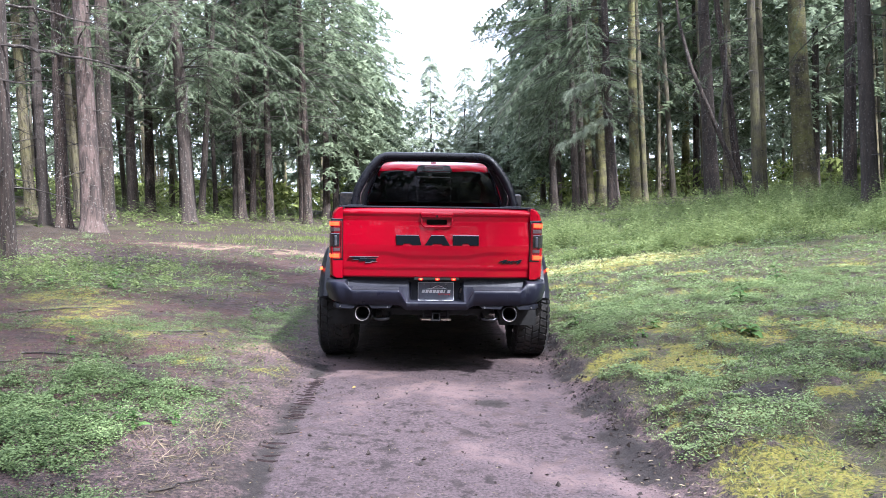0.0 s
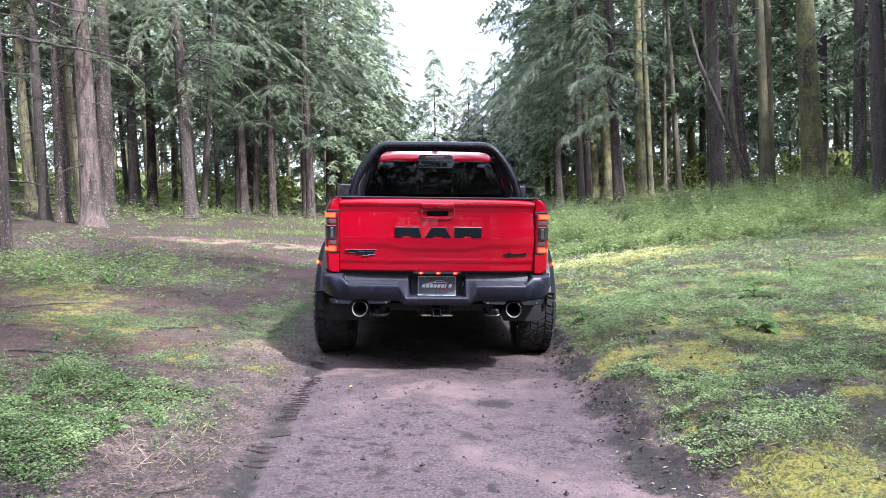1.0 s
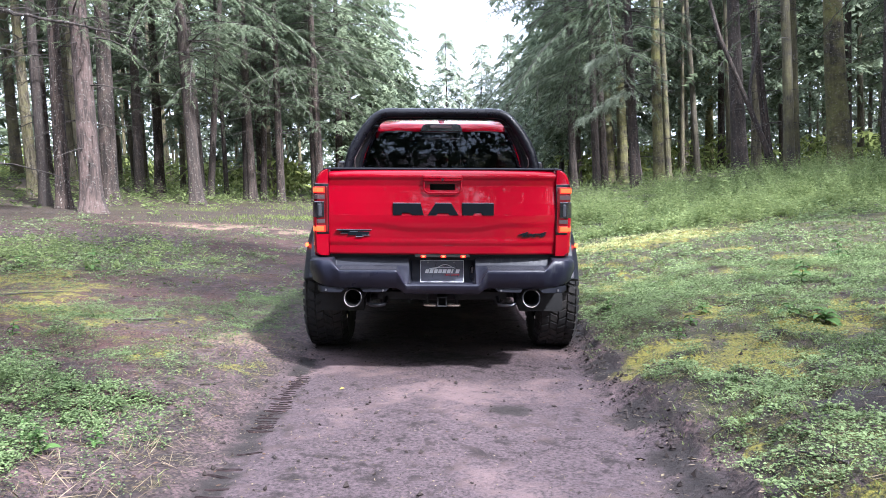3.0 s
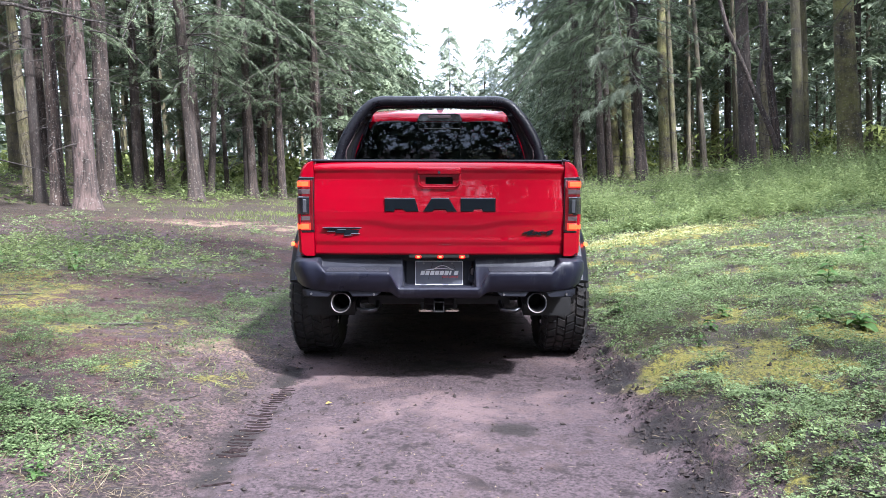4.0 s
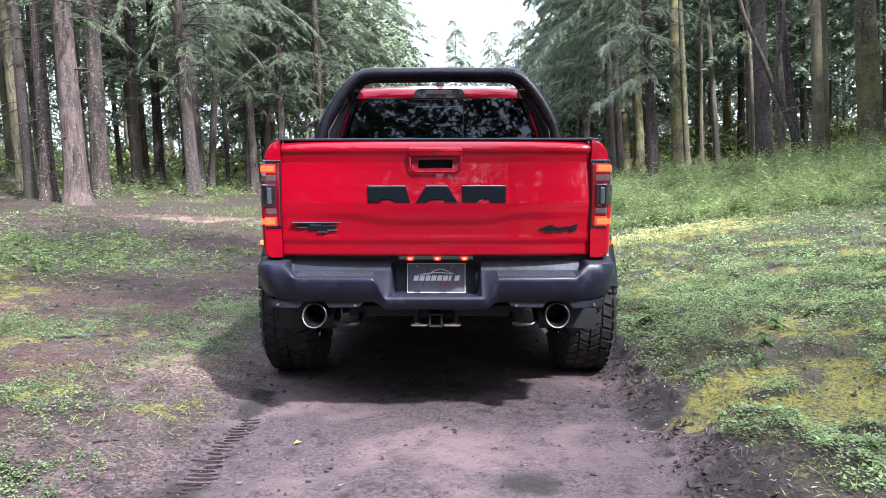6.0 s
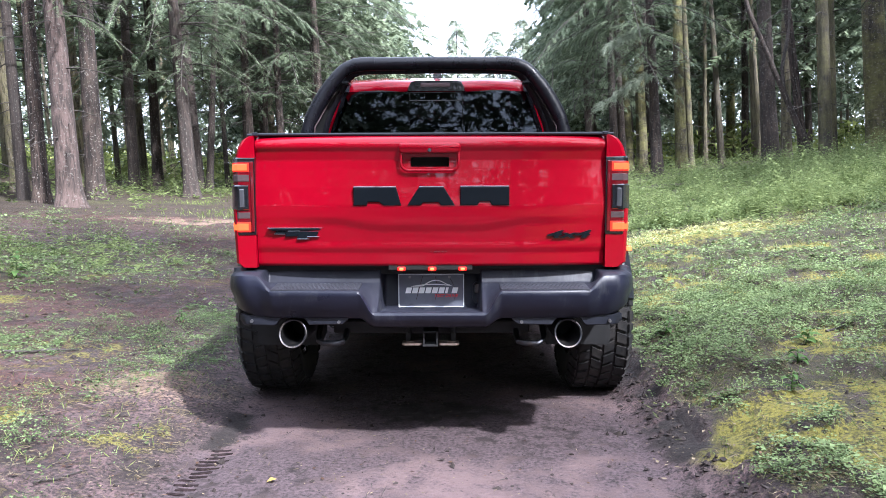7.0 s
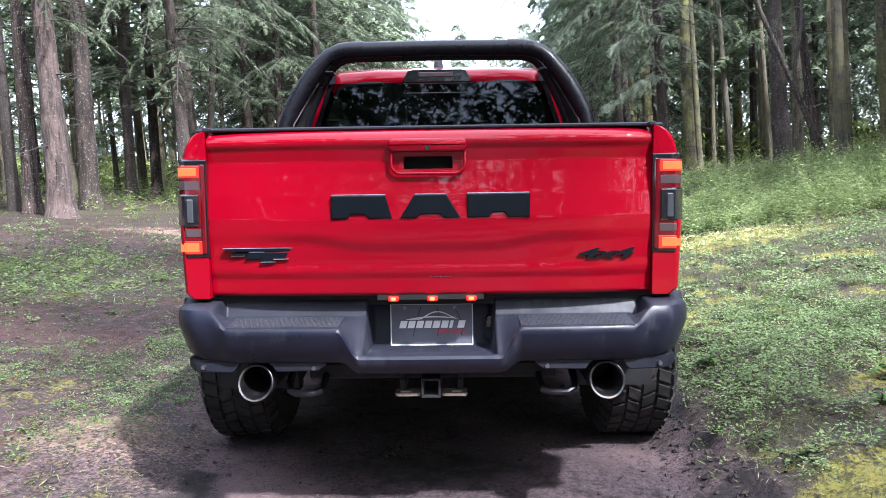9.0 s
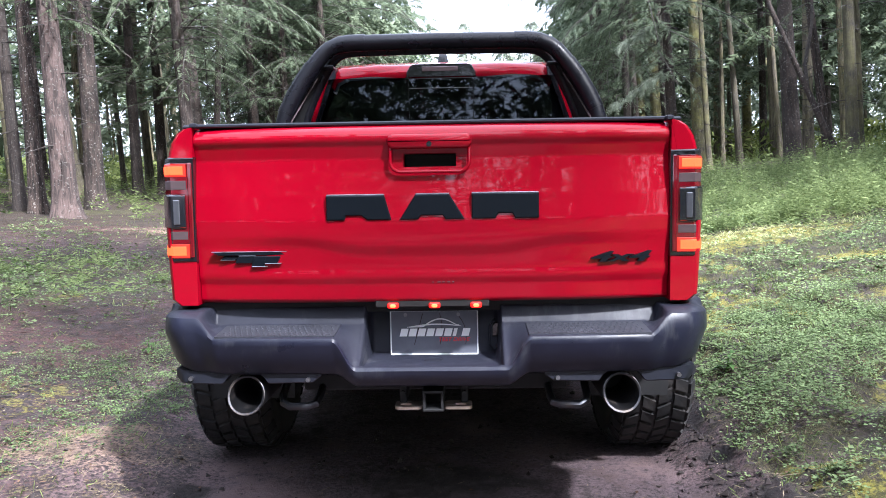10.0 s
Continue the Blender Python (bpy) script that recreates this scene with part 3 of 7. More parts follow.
def trunk_buf(rng, tall, r, bend):
    zs = [-0.5, 0.0, 0.15, 0.45, 1.0, 2.0, 3.5, 5.5, 8, 11, 15, 20, tall]
    zs = [z for z in zs if z < tall] + [tall]
    rings, phase = [], rng.uniform(0, 6)
    for z in zs:
        flare = 1 + 0.45 * math.exp(-max(z, 0) / 0.30)
        rr = r * (1 - 0.93 * max(z, 0) / tall) * flare
        cx, cy = bend * math.sin(z * 0.16 + phase) - bend * math.sin(phase), bend * math.cos(z * 0.13 + phase) - bend * math.cos(phase)
        ring = []
        for k in range(14):
            a = 2 * math.pi * k / 14
            lobe = 1 + (0.16 * math.exp(-max(z, 0) / 0.5) + 0.03) * math.sin(3 * a + phase + z * 0.2) + 0.03 * math.sin(7 * a + z)
            ring.append((cx + rr * lobe * math.cos(a), cy + rr * lobe * math.sin(a), z))
        rings.append(ring)
    buf = Buf().loft(rings)

    def centre(z):
        return bend * math.sin(z * 0.16 + phase) - bend * math.sin(phase), bend * math.cos(z * 0.13 + phase) - bend * math.cos(phase)

    return buf, centre


def bough_fan(rng, line, length, spray, skip):
    """Side twigs in a flat fan along a bough, each with a row of needle sprays: places, ways, lengths."""
    at, way, size = [], [], []
    n = len(line) - 1
    for k in range(1, n + 1):
        s = k / n
        if s < 0.16:
            continue
        d = line[k] - line[k - 1]
        d = d / np.linalg.norm(d)
        lat = np.cross(d, (0, 0, 1))
        for sgn in (-1, 1):
            if rng.rand() < skip:
                continue
            reach = min(1.25, max(0.25, length * 0.30 * (1.12 - s) * rng.uniform(0.6, 1.25)))
            w = d * rng.uniform(0.5, 0.95) + lat * sgn * rng.uniform(0.6, 1.0) + np.array([0, 0, rng.uniform(-0.42, 0.02)])
            w = w / np.linalg.norm(w)
            m = max(1, int(round(reach / (spray * 0.62))))
            for j in range(m):
                t = (j + 0.25) / m
                at.append(line[k] + w * reach * t + np.array([0, 0, -0.16 * reach * t * t]) + rng.normal(0, 0.03, 3))
                way.append(w + lat * rng.normal(0, 0.35) + d * rng.normal(0, 0.25) + np.array([0, 0, -0.30 * t]))
                size.append(spray * rng.uniform(0.7, 1.25))
    at.append(line[-1]), way.append(line[-1] - line[-2]), size.append(spray)
    return at, way, size


def fir(seed, tall, r, low, reach, per_metre, dead, leaf="needles", bark_="bark", spray=0.62, space=0.24, bend=0.12, fine=True, thin=True, lop=None, label=""):
    """A fir: tapered trunk, dead lower branches, live boughs with needle sprays from the height low up; lop is the shaded side with short boughs."""
    rng = np.random.RandomState(seed)
    tree = tagged(new("fir_tree"), label, "tree", "trees of the forest")
    buf, centre = trunk_buf(rng, tall, r, bend)
    part("trunk", buf, M[bark_], tree, smooth=60)
    wood, pts, ways, lens = Buf(), [], [], []
    z = low
    while z < tall - 0.4:
        share = (z - low) / (tall - low)
        length = reach * (0.55 + 0.6 * min(1, share * 5)) * (1 - share) ** 0.75 * rng.uniform(0.5, 1.15) + 0.25
        a = rng.uniform(0, 2 * math.pi)
        if lop is not None:
            length *= 1.12 - 0.62 * max(0.0, math.cos(a - radians(lop)) + 0.25)
        cx, cy = centre(z)
        out = np.array([math.cos(a), math.sin(a), 0])
        lift, sag = rng.uniform(-0.10, 0.45), rng.uniform(0.20, 0.75)
        top = thin and z > 13
        n = max(3, int(length / (space * (2.6 if top else 1.0))))
        line = []
        for k in range(n + 1):
            s = k / n
            bow = np.array([-out[1], out[0], 0]) * 0.12 * length * math.sin(s * 2.2 + a)
            line.append(np.array([cx, cy, z]) + out * (length * s) + bow + np.array([0, 0, length * (lift * s - sag * s * s)]))
        if z < 14 and fine:
            bare = line[:: max(1, n // 4)] + [line[-1]]
            wood.tube(bare, [0.022 * (1 - i / 8) * min(1, length / 2) + 0.003 for i in range(len(bare))], 4, False)
        p, w, l = bough_fan(rng, line, length, spray * (3.0 if top else 1.0) * (1 if thin else 1.1 - 0.4 * share), 0.35 if top else 0.10)
        pts += p
        ways += w
        lens += l
        z += rng.exponential(1.0 / per_metre) * (1.7 if top else 1)
    for k in range(dead):
        zz = rng.uniform(1.4, min(low + 3, 10))
        a, ln = rng.uniform(0, 2 * math.pi), rng.uniform(0.3, 1.9) ** 1.3
        cx, cy = centre(zz)
        line = [np.array([cx, cy, zz]) + np.array([math.cos(a), math.sin(a), 0]) * ln * s + np.array([rng.normal(0, 0.03), rng.normal(0, 0.03), -0.28 * ln * s * s + rng.normal(0, 0.02)]) for s in (0, 0.3, 0.65, 1)]
        wood.tube(line, [0.016 + 0.006 * ln, 0.014, 0.009, 0.003], 4, False)
        if ln > 0.8:
            for s in range(3):
                p = line[1 + s % 2] + (line[2] - line[1]) * rng.rand()
                q = p + np.array([math.cos(a + rng.uniform(-1, 1)), math.sin(a + rng.uniform(-1, 1)), -0.35]) * ln * 0.35
                wood.tube([p, (p + q) / 2 + rng.normal(0, 0.02, 3), q], [0.007, 0.005, 0.002], 3, False)
    tagged(part("branching", wood, M["twig"], tree, "thin bare and leafy boughs", smooth=0), kind="stuff")
    pts, ways, lens = np.array(pts), np.array(ways), np.array(lens)
    low_part = (pts[:, 2] < 12) & fine
    tris = [sprays(rng, pts[sel], ways[sel], lens[sel], 0.32, shape).reshape(-1, 3, 3) for sel, shape in ((low_part, FROND), (~low_part, COARSE if thin else FULL)) if sel.any()]
    crown = new("crown", soup("crown", np.concatenate(tris), M[leaf]))
    crown.parent = tree
    tagged(crown, kind="stuff")
    return tree


EDGE = [fir(11, 25, 0.30, 4.2, 5.0, 5.6, 10, leaf="needles2", spray=0.36, space=0.30, label="tall fir with long drooping boughs"),
        fir(12, 23, 0.26, 4.8, 4.6, 5.2, 14, leaf="needles2", spray=0.36, space=0.30, label="tall fir with long drooping boughs"),
        fir(13, 25, 0.28, 4.6, 5.2, 5.4, 16, leaf="needles2", spray=0.36, space=0.30, lop=0, label="tall fir with wide boughs hanging over the clearing")]
TALL = [fir(21, 26, 0.30, 5.4, 3.4, 1.9, 26, spray=0.34, space=0.30, label="tall straight fir with a bare brown trunk and dead twigs"),
        fir(22, 27, 0.30, 7.0, 3.2, 1.7, 22, spray=0.34, space=0.30, bark_="barkm", label="tall straight fir with a mossy grey-green trunk"),
        fir(23, 24, 0.30, 4.8, 3.2, 1.7, 30, spray=0.34, space=0.30, bend=0.25, label="slender fir with a brown trunk and sparse low boughs"),
        fir(24, 26, 0.30, 5.2, 3.4, 2.0, 24, spray=0.34, space=0.30, bark_="barkr", label="tall stout fir with reddish-grey flaking bark"),
        fir(25, 26, 0.30, 7.5, 2.8, 1.5, 12, spray=0.6, space=0.5, bark_="bark_sunlit", label="slender fir with bark paled in colour as if sunlit")]
FAR = [fir(26, 24, 0.30, 7.0, 3.0, 1.2, 5, spray=1.1, space=0.7, bark_="bark_sunlit", fine=False, label="slender fir deep in the forest with a thin trunk"),
       fir(27, 22, 0.30, 8.5, 3.0, 1.2, 5, spray=1.1, space=0.7, bark_="bark_sunlit", fine=False, label="slender fir deep in the forest with a thin trunk")]
SIDE = [fir(28, 26, 0.30, 3.0, 4.2, 2.2, 4, spray=1.5, space=0.8, fine=False, thin=False, label="broad dense fir added out of view around the clearing"),
        fir(29, 24, 0.30, 4.5, 4.0, 2.2, 4, spray=1.5, space=0.8, bark_="barkm", fine=False, thin=False, label="broad dense fir added out of view around the clearing")]
WALL = [fir(35, 25, 0.28, 3.6, 4.7, 6.4, 0, leaf="needles2", spray=0.75, space=0.42, fine=False, thin=False, label="tall dense fir with layered boughs beside the clearing"),
        fir(36, 23, 0.28, 4.6, 5.0, 6.2, 0, leaf="needles2", spray=0.75, space=0.42, fine=False, thin=False, label="tall dense fir with layered boughs beside the clearing")]
PALE = [fir(31, 17, 0.22, 0.6, 3.4, 9.5, 0, leaf="needles3", spray=0.95, space=0.45, fine=False, thin=False, label="distant fir with needle colour paled for haze and light"),
        fir(32, 16, 0.22, 0.6, 3.0, 9.5, 0, leaf="needles3", spray=0.95, space=0.45, fine=False, thin=False, label="distant slender fir with needle colour paled for haze and light")]
# fir added out of view, its high crown only casts shade
SHADE_HIGH = [fir(41, 29, 0.30, 16.5, 3.0, 3.0, 6, spray=1.0, space=0.5, fine=False, thin=False, label="added out-of-view fir with a high crown that casts shade")]
placed = set()
TREE_AT = []


def stand(proto, x, y, r, lean=-3.5, size=1.0, ahead=0.0):
    """Stands a tree of that kind with the trunk radius r at its foot."""
    base_r = 0.26 if proto is EDGE[1] else 0.28 if proto is EDGE[2] else 0.28 if proto in WALL else 0.22 if proto in PALE else 0.30
    k = r / base_r
    turn = (x * 53 + y * 31) % 360
    if proto is EDGE[2]:
        turn = (0 if x > 0 else 180) + (y * 31) % 50 - 25
    thick = k if proto in TALL + FAR + SIDE + SHADE_HIGH else max(0.75, min(1.2, k))
    m = pose(x, y, float(land(x, y)) - 0.03, ahead, lean, 0) @ pose(0, 0, 0, 0, 0, turn) @ Matrix.Diagonal((1, 1, size, 1))
    TREE_AT.append((x, y))
    tree = proto if proto not in placed else copy_thing(proto, m)
    placed.add(proto)
    tree.matrix_basis = m
    for o in tree.children:
        if o.name.startswith("trunk"):
            o.scale = (thick, thick, 1)
    return tree


# the left stand, x y trunk-radius lean
for i, (x, y, r, lean) in enumerate((
    (-7.4, 7.0, 0.14, -1), (-9.65, 15.4, 0.25, -3), (-10.95, 16.4, 0.20, -2), (-11.9, 17.2, 0.16, -2), (-11.0, 19.5, 0.25, -1.5),
    (-20.5, 30.9, 0.24, -3), (-17.8, 28.6, 0.18, -3), (-16.3, 35.9, 0.20, -3), (-16.5, 35.0, 0.12, -4), (-16.9, 34.2, 0.12, -3),
    (-20.7, 49.9, 0.18, -4), (-21.9, 55.0, 0.20, -4), (-11.3, 29.5, 0.32, -3), (-10.6, 29.2, 0.14, 4), (-14.9, 38.0, 0.15, -2),
    (-11.0, 33.2, 0.11, -3), (-9.6, 31.8, 0.16, -1), (-8.9, 30.2, 0.18, -3), (-8.9, 32.3, 0.14, 0), (-10.1, 39.4, 0.16, -3),
)):
    tree = stand(TALL[(0, 3, 2, 0, 0, 1, 2, 4, 4, 4, 4, 4, 0, 2, 4, 0, 0, 0, 2, 4)[i]], x, y, r * (1.0 if i in (0, 2, 3) else 1.15), lean, 0.9 + 0.02 * (i % 7))
    if i == 0:
        near_tree = tree
for x, y, r in ((-7.5, 30.1, 0.20), (-6.6, 34.5, 0.2), (-5.8, 31.2, 0.15), (-10.5, 36.0, 0.26), (-13.0, 27.0, 0.22)):
    stand(EDGE[int(abs(x * 10)) % 2], x, y, r, -2, 0.85 + 0.012 * (y % 13))
for x, y in ((-9.4, 23.5),):
    stand(EDGE[2], x, y, 0.26, -3, 0.95)
for i, (x, y, s) in enumerate(((-6.0, 40.0, 1.0), (-6.0, 45.5, 1.05), (-5.0, 50.5, 0.92), (-5.4, 56.0, 0.96), (-4.7, 62.0, 0.86), (-5.6, 69.0, 0.80), (-11.5, 43.0, 1.08), (-12.5, 52.0, 1.1), (-14.5, 61.0, 1.1), (-14.0, 32.0, 1.0))):
    stand(WALL[i % 2], x, y, 0.25, -2, s)
# the right stand
for i, (x, y, r, lean) in enumerate((
    (11.0, 44.0, 0.26, -5), (11.1, 42.0, 0.26, -5), (11.4, 40.0, 0.29, -4), (11.7, 38.0, 0.27, -4), (11.5, 33.0, 0.25, -3),
    (12.9, 36.0, 0.16, -4), (18.3, 49.4, 0.22, -3), (15.25, 38.0, 0.16, -5), (22.6, 56.0, 0.33, -3), (13.2, 26.9, 0.29, -5),
    (15.2, 30.0, 0.20, -3), (13.97, 25.7, 0.15, -9), (13.56, 23.2, 0.18, -4), (14.15, 23.9, 0.14, -4), (16.6, 25.2, 0.40, -4),
    (16.6, 22.0, 0.21, -3.5), (12.9, 14.7, 0.19, -5), (15.2, 17.0, 0.17, -5),
)):
    stand(TALL[(0, 1, 1, 2, 1, 1, 4, 4, 1, 0, 4, 2, 1, 1, 1, 2, 0, 1)[i]], x, y, r * 1.18, lean, 0.92 + 0.02 * (i % 6))
for k, x, y, r in ((2, 9.2, 29.0, 0.24), (2, 8.6, 34.5, 0.22), (2, 8.4, 40.0, 0.24), (2, 9.6, 37.0, 0.20)):
    tree = stand(EDGE[k], x, y, r, -4, 0.9 + 0.012 * (y % 11))
    if y == 29.0:
        right_tree = tree
for i, (x, y, s) in enumerate(((9.8, 46.0, 1.0), (10.6, 53.0, 1.0), (11.0, 60.0, 0.95), (12.4, 68.0, 0.9), (13.6, 47.0, 1.1), (14.5, 55.0, 1.1), (19.0, 44.0, 1.1), (25.0, 48.0, 1.15), (23.5, 37.0, 1.1))):
    stand(WALL[(i + 1) % 2], x, y, 0.25, -3, s)


def leaning_fir():
    """A thin bare fir that leans over the bank, with a fork and dead side twigs."""
    rng = np.random.RandomState(18)
    z0 = float(land(13.55, 24.0))
    tree = tagged(new("leaning_fir", None), "thin dark fir leaning sideways out of the weedy bank", "tree", "trees of the forest")
    tree.location = (13.55, 24.0, z0 - 0.03)
    line = [Vector(p) for p in ((0.15, 0, -0.3), (0, 0, 0.1), (-0.55, 0.1, 1.2), (-1.15, 0.2, 2.6), (-1.9, 0.2, 4.2), (-2.5, 0.3, 5.6), (-3.0, 0.4, 7.4), (-3.3, 0.5, 9.6))]
    part("trunk", Buf().tube(line, [0.17, 0.14, 0.115, 0.10, 0.09, 0.08, 0.06, 0.03], 10), M["bark"], tree, smooth=60)
    wood = Buf().tube([line[3], line[3] + Vector((-0.1, 0, 0.9)), line[3] + Vector((0.15, 0.1, 2.4)), line[3] + Vector((0.1, 0.1, 4.6))], [0.08, 0.07, 0.055, 0.02], 8)
    for k in range(26):
        i = rng.randint(2, 7)
        p = line[i].lerp(line[i - 1], rng.rand())
        a, ln = rng.uniform(0, 6.28), rng.uniform(0.4, 1.6)
        q = p + Vector((math.cos(a) * ln, math.sin(a) * ln, rng.uniform(-0.3, 0.4) * ln))
        wood.tube([p, p.lerp(q, 0.5) + Vector((0, 0, 0.08 * ln)), q], [0.018, 0.011, 0.003], 4, False)
    tagged(part("branching", wood, M["twig"], tree, "bare forked limb and dead twigs", smooth=0), kind="stuff")


leaning_fir()
# the firs at the end of the clearing, their needles paled for haze
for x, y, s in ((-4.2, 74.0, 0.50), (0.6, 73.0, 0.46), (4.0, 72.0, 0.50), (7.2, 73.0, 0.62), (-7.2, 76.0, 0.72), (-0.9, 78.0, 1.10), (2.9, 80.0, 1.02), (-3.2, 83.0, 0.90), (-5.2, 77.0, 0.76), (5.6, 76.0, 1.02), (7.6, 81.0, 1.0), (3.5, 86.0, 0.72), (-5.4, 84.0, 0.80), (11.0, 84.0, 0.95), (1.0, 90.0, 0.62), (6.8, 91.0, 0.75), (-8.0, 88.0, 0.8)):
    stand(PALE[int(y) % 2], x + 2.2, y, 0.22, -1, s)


def thicket(seed, count, x0, x1, y0, y1, keep, gap=1.5, kinds=FAR):
    """Further trees at random, none nearer than gap to another."""
    rng = np.random.RandomState(seed)
    made = tries = 0
    while made < count and tries < 4000:
        tries += 1
        x, y = rng.uniform(x0, x1), rng.uniform(y0, y1)
        if not keep(x, y) or any((x - a) ** 2 + (y - b) ** 2 < gap * gap for a, b in TREE_AT):
            continue
        stand(kinds[rng.randint(len(kinds))], x, y, rng.uniform(0.13, 0.27), rng.uniform(-6, -1), rng.uniform(0.85, 1.08))
        made += 1


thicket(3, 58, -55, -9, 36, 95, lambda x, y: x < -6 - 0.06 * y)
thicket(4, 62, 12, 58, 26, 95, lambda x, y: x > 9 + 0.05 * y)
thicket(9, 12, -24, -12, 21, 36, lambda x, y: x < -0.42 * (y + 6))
# out-of-view firs added to narrow the open sky over the clearing
thicket(5, 24, -36, -13, -16, 27, lambda x, y: x < -13.0 - 0.5 * max(0, y), 2.4, SIDE)


def out_of_sun(x, y):
    """Keeps the sunlit lane from the clearing towards the sun free of trees."""
    along = (x * SUN_DIR.x + y * SUN_DIR.y) / math.hypot(SUN_DIR.x, SUN_DIR.y)
    across = (x * SUN_DIR.y - y * SUN_DIR.x) / math.hypot(SUN_DIR.x, SUN_DIR.y)
    return not -17.0 < across < 6.0 or along > 24


thicket(6, 24, 13.5, 38, -16, 24, lambda x, y: x > 14 + 0.45 * max(0, y) and out_of_sun(x, y), 2.4, SIDE)
# added out-of-view trees that keep most of the bank in shade
for i, (x, y) in enumerate(((16.8, 6.8), (19.5, 4.0), (15.6, 11.0), (20.5, 9.5), (22.5, 1.5), (24.0, 6.0))):
    stand(SIDE[i % 2], x, y, 0.26, -2, 1.0)
# two added unseen firs whose high crowns shade the left ground
for x, y in ((4.0, -9.7), (8.6, -7.6)):
    stand(SHADE_HIGH[0], x, y, 0.30, 0, 1.0)
# sparse added trees, out of view towards the sun, that dapple the clearing
for i, (x, y) in enumerate(((20.4, -2.4), (16.6, -2.9), (10.9, -9.1), (4.4, -13.3), (3.2, -16.9))):
    stand(TALL[(0, 2, 1)[i % 3]], x, y, 0.28, 0, 1.0)
thicket(8, 36, -34, 40, -46, -16, lambda x, y: out_of_sun(x, y) and abs(x - 1) > 5, 2.2, SIDE)


def far_woods(seed, count, x0, x1, y0, y1, keep, low=4.0, high=21.0, size=1.0, shape=None):
    """The dense needle mass of the forest beyond the single trees."""
    rng = np.random.RandomState(seed)
    x, y = rng.uniform(x0, x1, count * 4), rng.uniform(y0, y1, count * 4)
    ok = keep(x, y) & (vnoise(x, y, 0.35) > 0.42)
    x, y = x[ok][:count], y[ok][:count]
    n = len(x)
    z = land(x, y) + low + (high - low) * rng.rand(n) ** 0.9
    way = np.stack([rng.normal(0, 1, n), rng.normal(0, 1, n), rng.uniform(-0.9, 0.1, n)], 1)
    return sprays(rng, np.stack([x, y, z], 1), way, size * rng.uniform(1.2, 2.4, n), shape=shape).reshape(-1, 3, 3)


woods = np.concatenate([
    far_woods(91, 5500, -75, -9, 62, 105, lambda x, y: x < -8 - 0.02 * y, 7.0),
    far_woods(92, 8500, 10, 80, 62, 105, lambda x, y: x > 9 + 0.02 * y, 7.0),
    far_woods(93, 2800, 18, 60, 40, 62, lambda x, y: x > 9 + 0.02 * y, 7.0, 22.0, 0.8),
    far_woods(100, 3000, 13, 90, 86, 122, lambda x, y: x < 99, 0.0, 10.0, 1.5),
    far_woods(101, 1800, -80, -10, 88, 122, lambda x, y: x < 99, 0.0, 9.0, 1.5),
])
woods_behind = np.concatenate([
    far_woods(94, 7500, -55, 55, -80, -40, lambda x, y: np.abs(x - 2) > 5, 0.3, 26.0, 0.8, FULL),
    far_woods(90, 2400, -8, 12, -64, -34, lambda x, y: x < 99, 0.3, 21.0, 0.75, FULL),
    far_woods(95, 1800, -62, -34, -50, 62, lambda x, y: x < 99, 0.5, 22.0, 2.0, FULL),
    far_woods(96, 1800, 38, 66, -50, 62, lambda x, y: x < 99, 0.5, 22.0, 2.0, FULL),
])
shrubs = np.concatenate([
    far_woods(97, 3000, -62, -7, 36, 96, lambda x, y: x < -6 - 0.04 * y, 0.0, 2.2, 0.7),
    far_woods(98, 3000, 9, 66, 40, 96, lambda x, y: x > 8 + 0.04 * y, 0.0, 2.6, 0.7),
    far_woods(99, 2600, -14, 16, 92, 125, lambda x, y: x < 99, 0.0, 9.0, 1.6),
])
tagged(new("far_undergrowth", soup("far_undergrowth", shrubs, M["glade"])), "undergrowth coloured bright yellow-green to look sunlit between the trunks", "undergrowth", kind="stuff")
tagged(new("woods_behind", soup("woods_behind", woods_behind, M["needles"])), "dark dense needle mass of the forest round the clearing", "forest", kind="stuff")
tagged(new("far_woods", soup("far_woods", woods, M["needles4"])), "dense needle mass of the distant forest, colour paled for haze", "forest", kind="stuff")


# ---- low plants ----
def leaf_quads(rng, at, way, nrm_tilt, length, width, fold=0.25):
    """Folded leaves: at their stalks, pointing along way."""
    n = len(at)
    way = way / (np.linalg.norm(way, axis=1, keepdims=True) + 1e-9)
    up = np.tile(np.array([0, 0, 1.0]), (n, 1)) + rng.normal(0, nrm_tilt, (n, 3))
    side = np.cross(up, way)
    side /= np.linalg.norm(side, axis=1, keepdims=True) + 1e-9
    nn = np.cross(way, side)
    L, W = length[:, None], width[:, None]
    mid = at + way * L * 0.55
    lift = nn * W * fold
    return np.stack([at, mid + side * W * 0.5 + lift, at + way * L, mid - side * W * 0.5 + lift], 1)


def scatter(rng, count, x0, x1, y0, y1, density):
    x, y = rng.uniform(x0, x1, count), rng.uniform(y0, y1, count)
    keep = rng.rand(count) < density(x, y)
    return x[keep], y[keep]


def clear_of_truck(x, y):
    tyres = (np.abs(np.abs(x) - 0.93) < 0.24) & ((np.abs(y - 1.12) < 0.34) | (np.abs(y - 4.8) < 0.34))
    return ~tyres


def clump(x, y):
    """Hummocks of the low plants, a hand to an arm wide."""
    return smooth_step(0.40, 0.66, 0.65 * vnoise(x + 12, y + 4, 2.3) + 0.35 * vnoise(x, y + 25, 6.5))


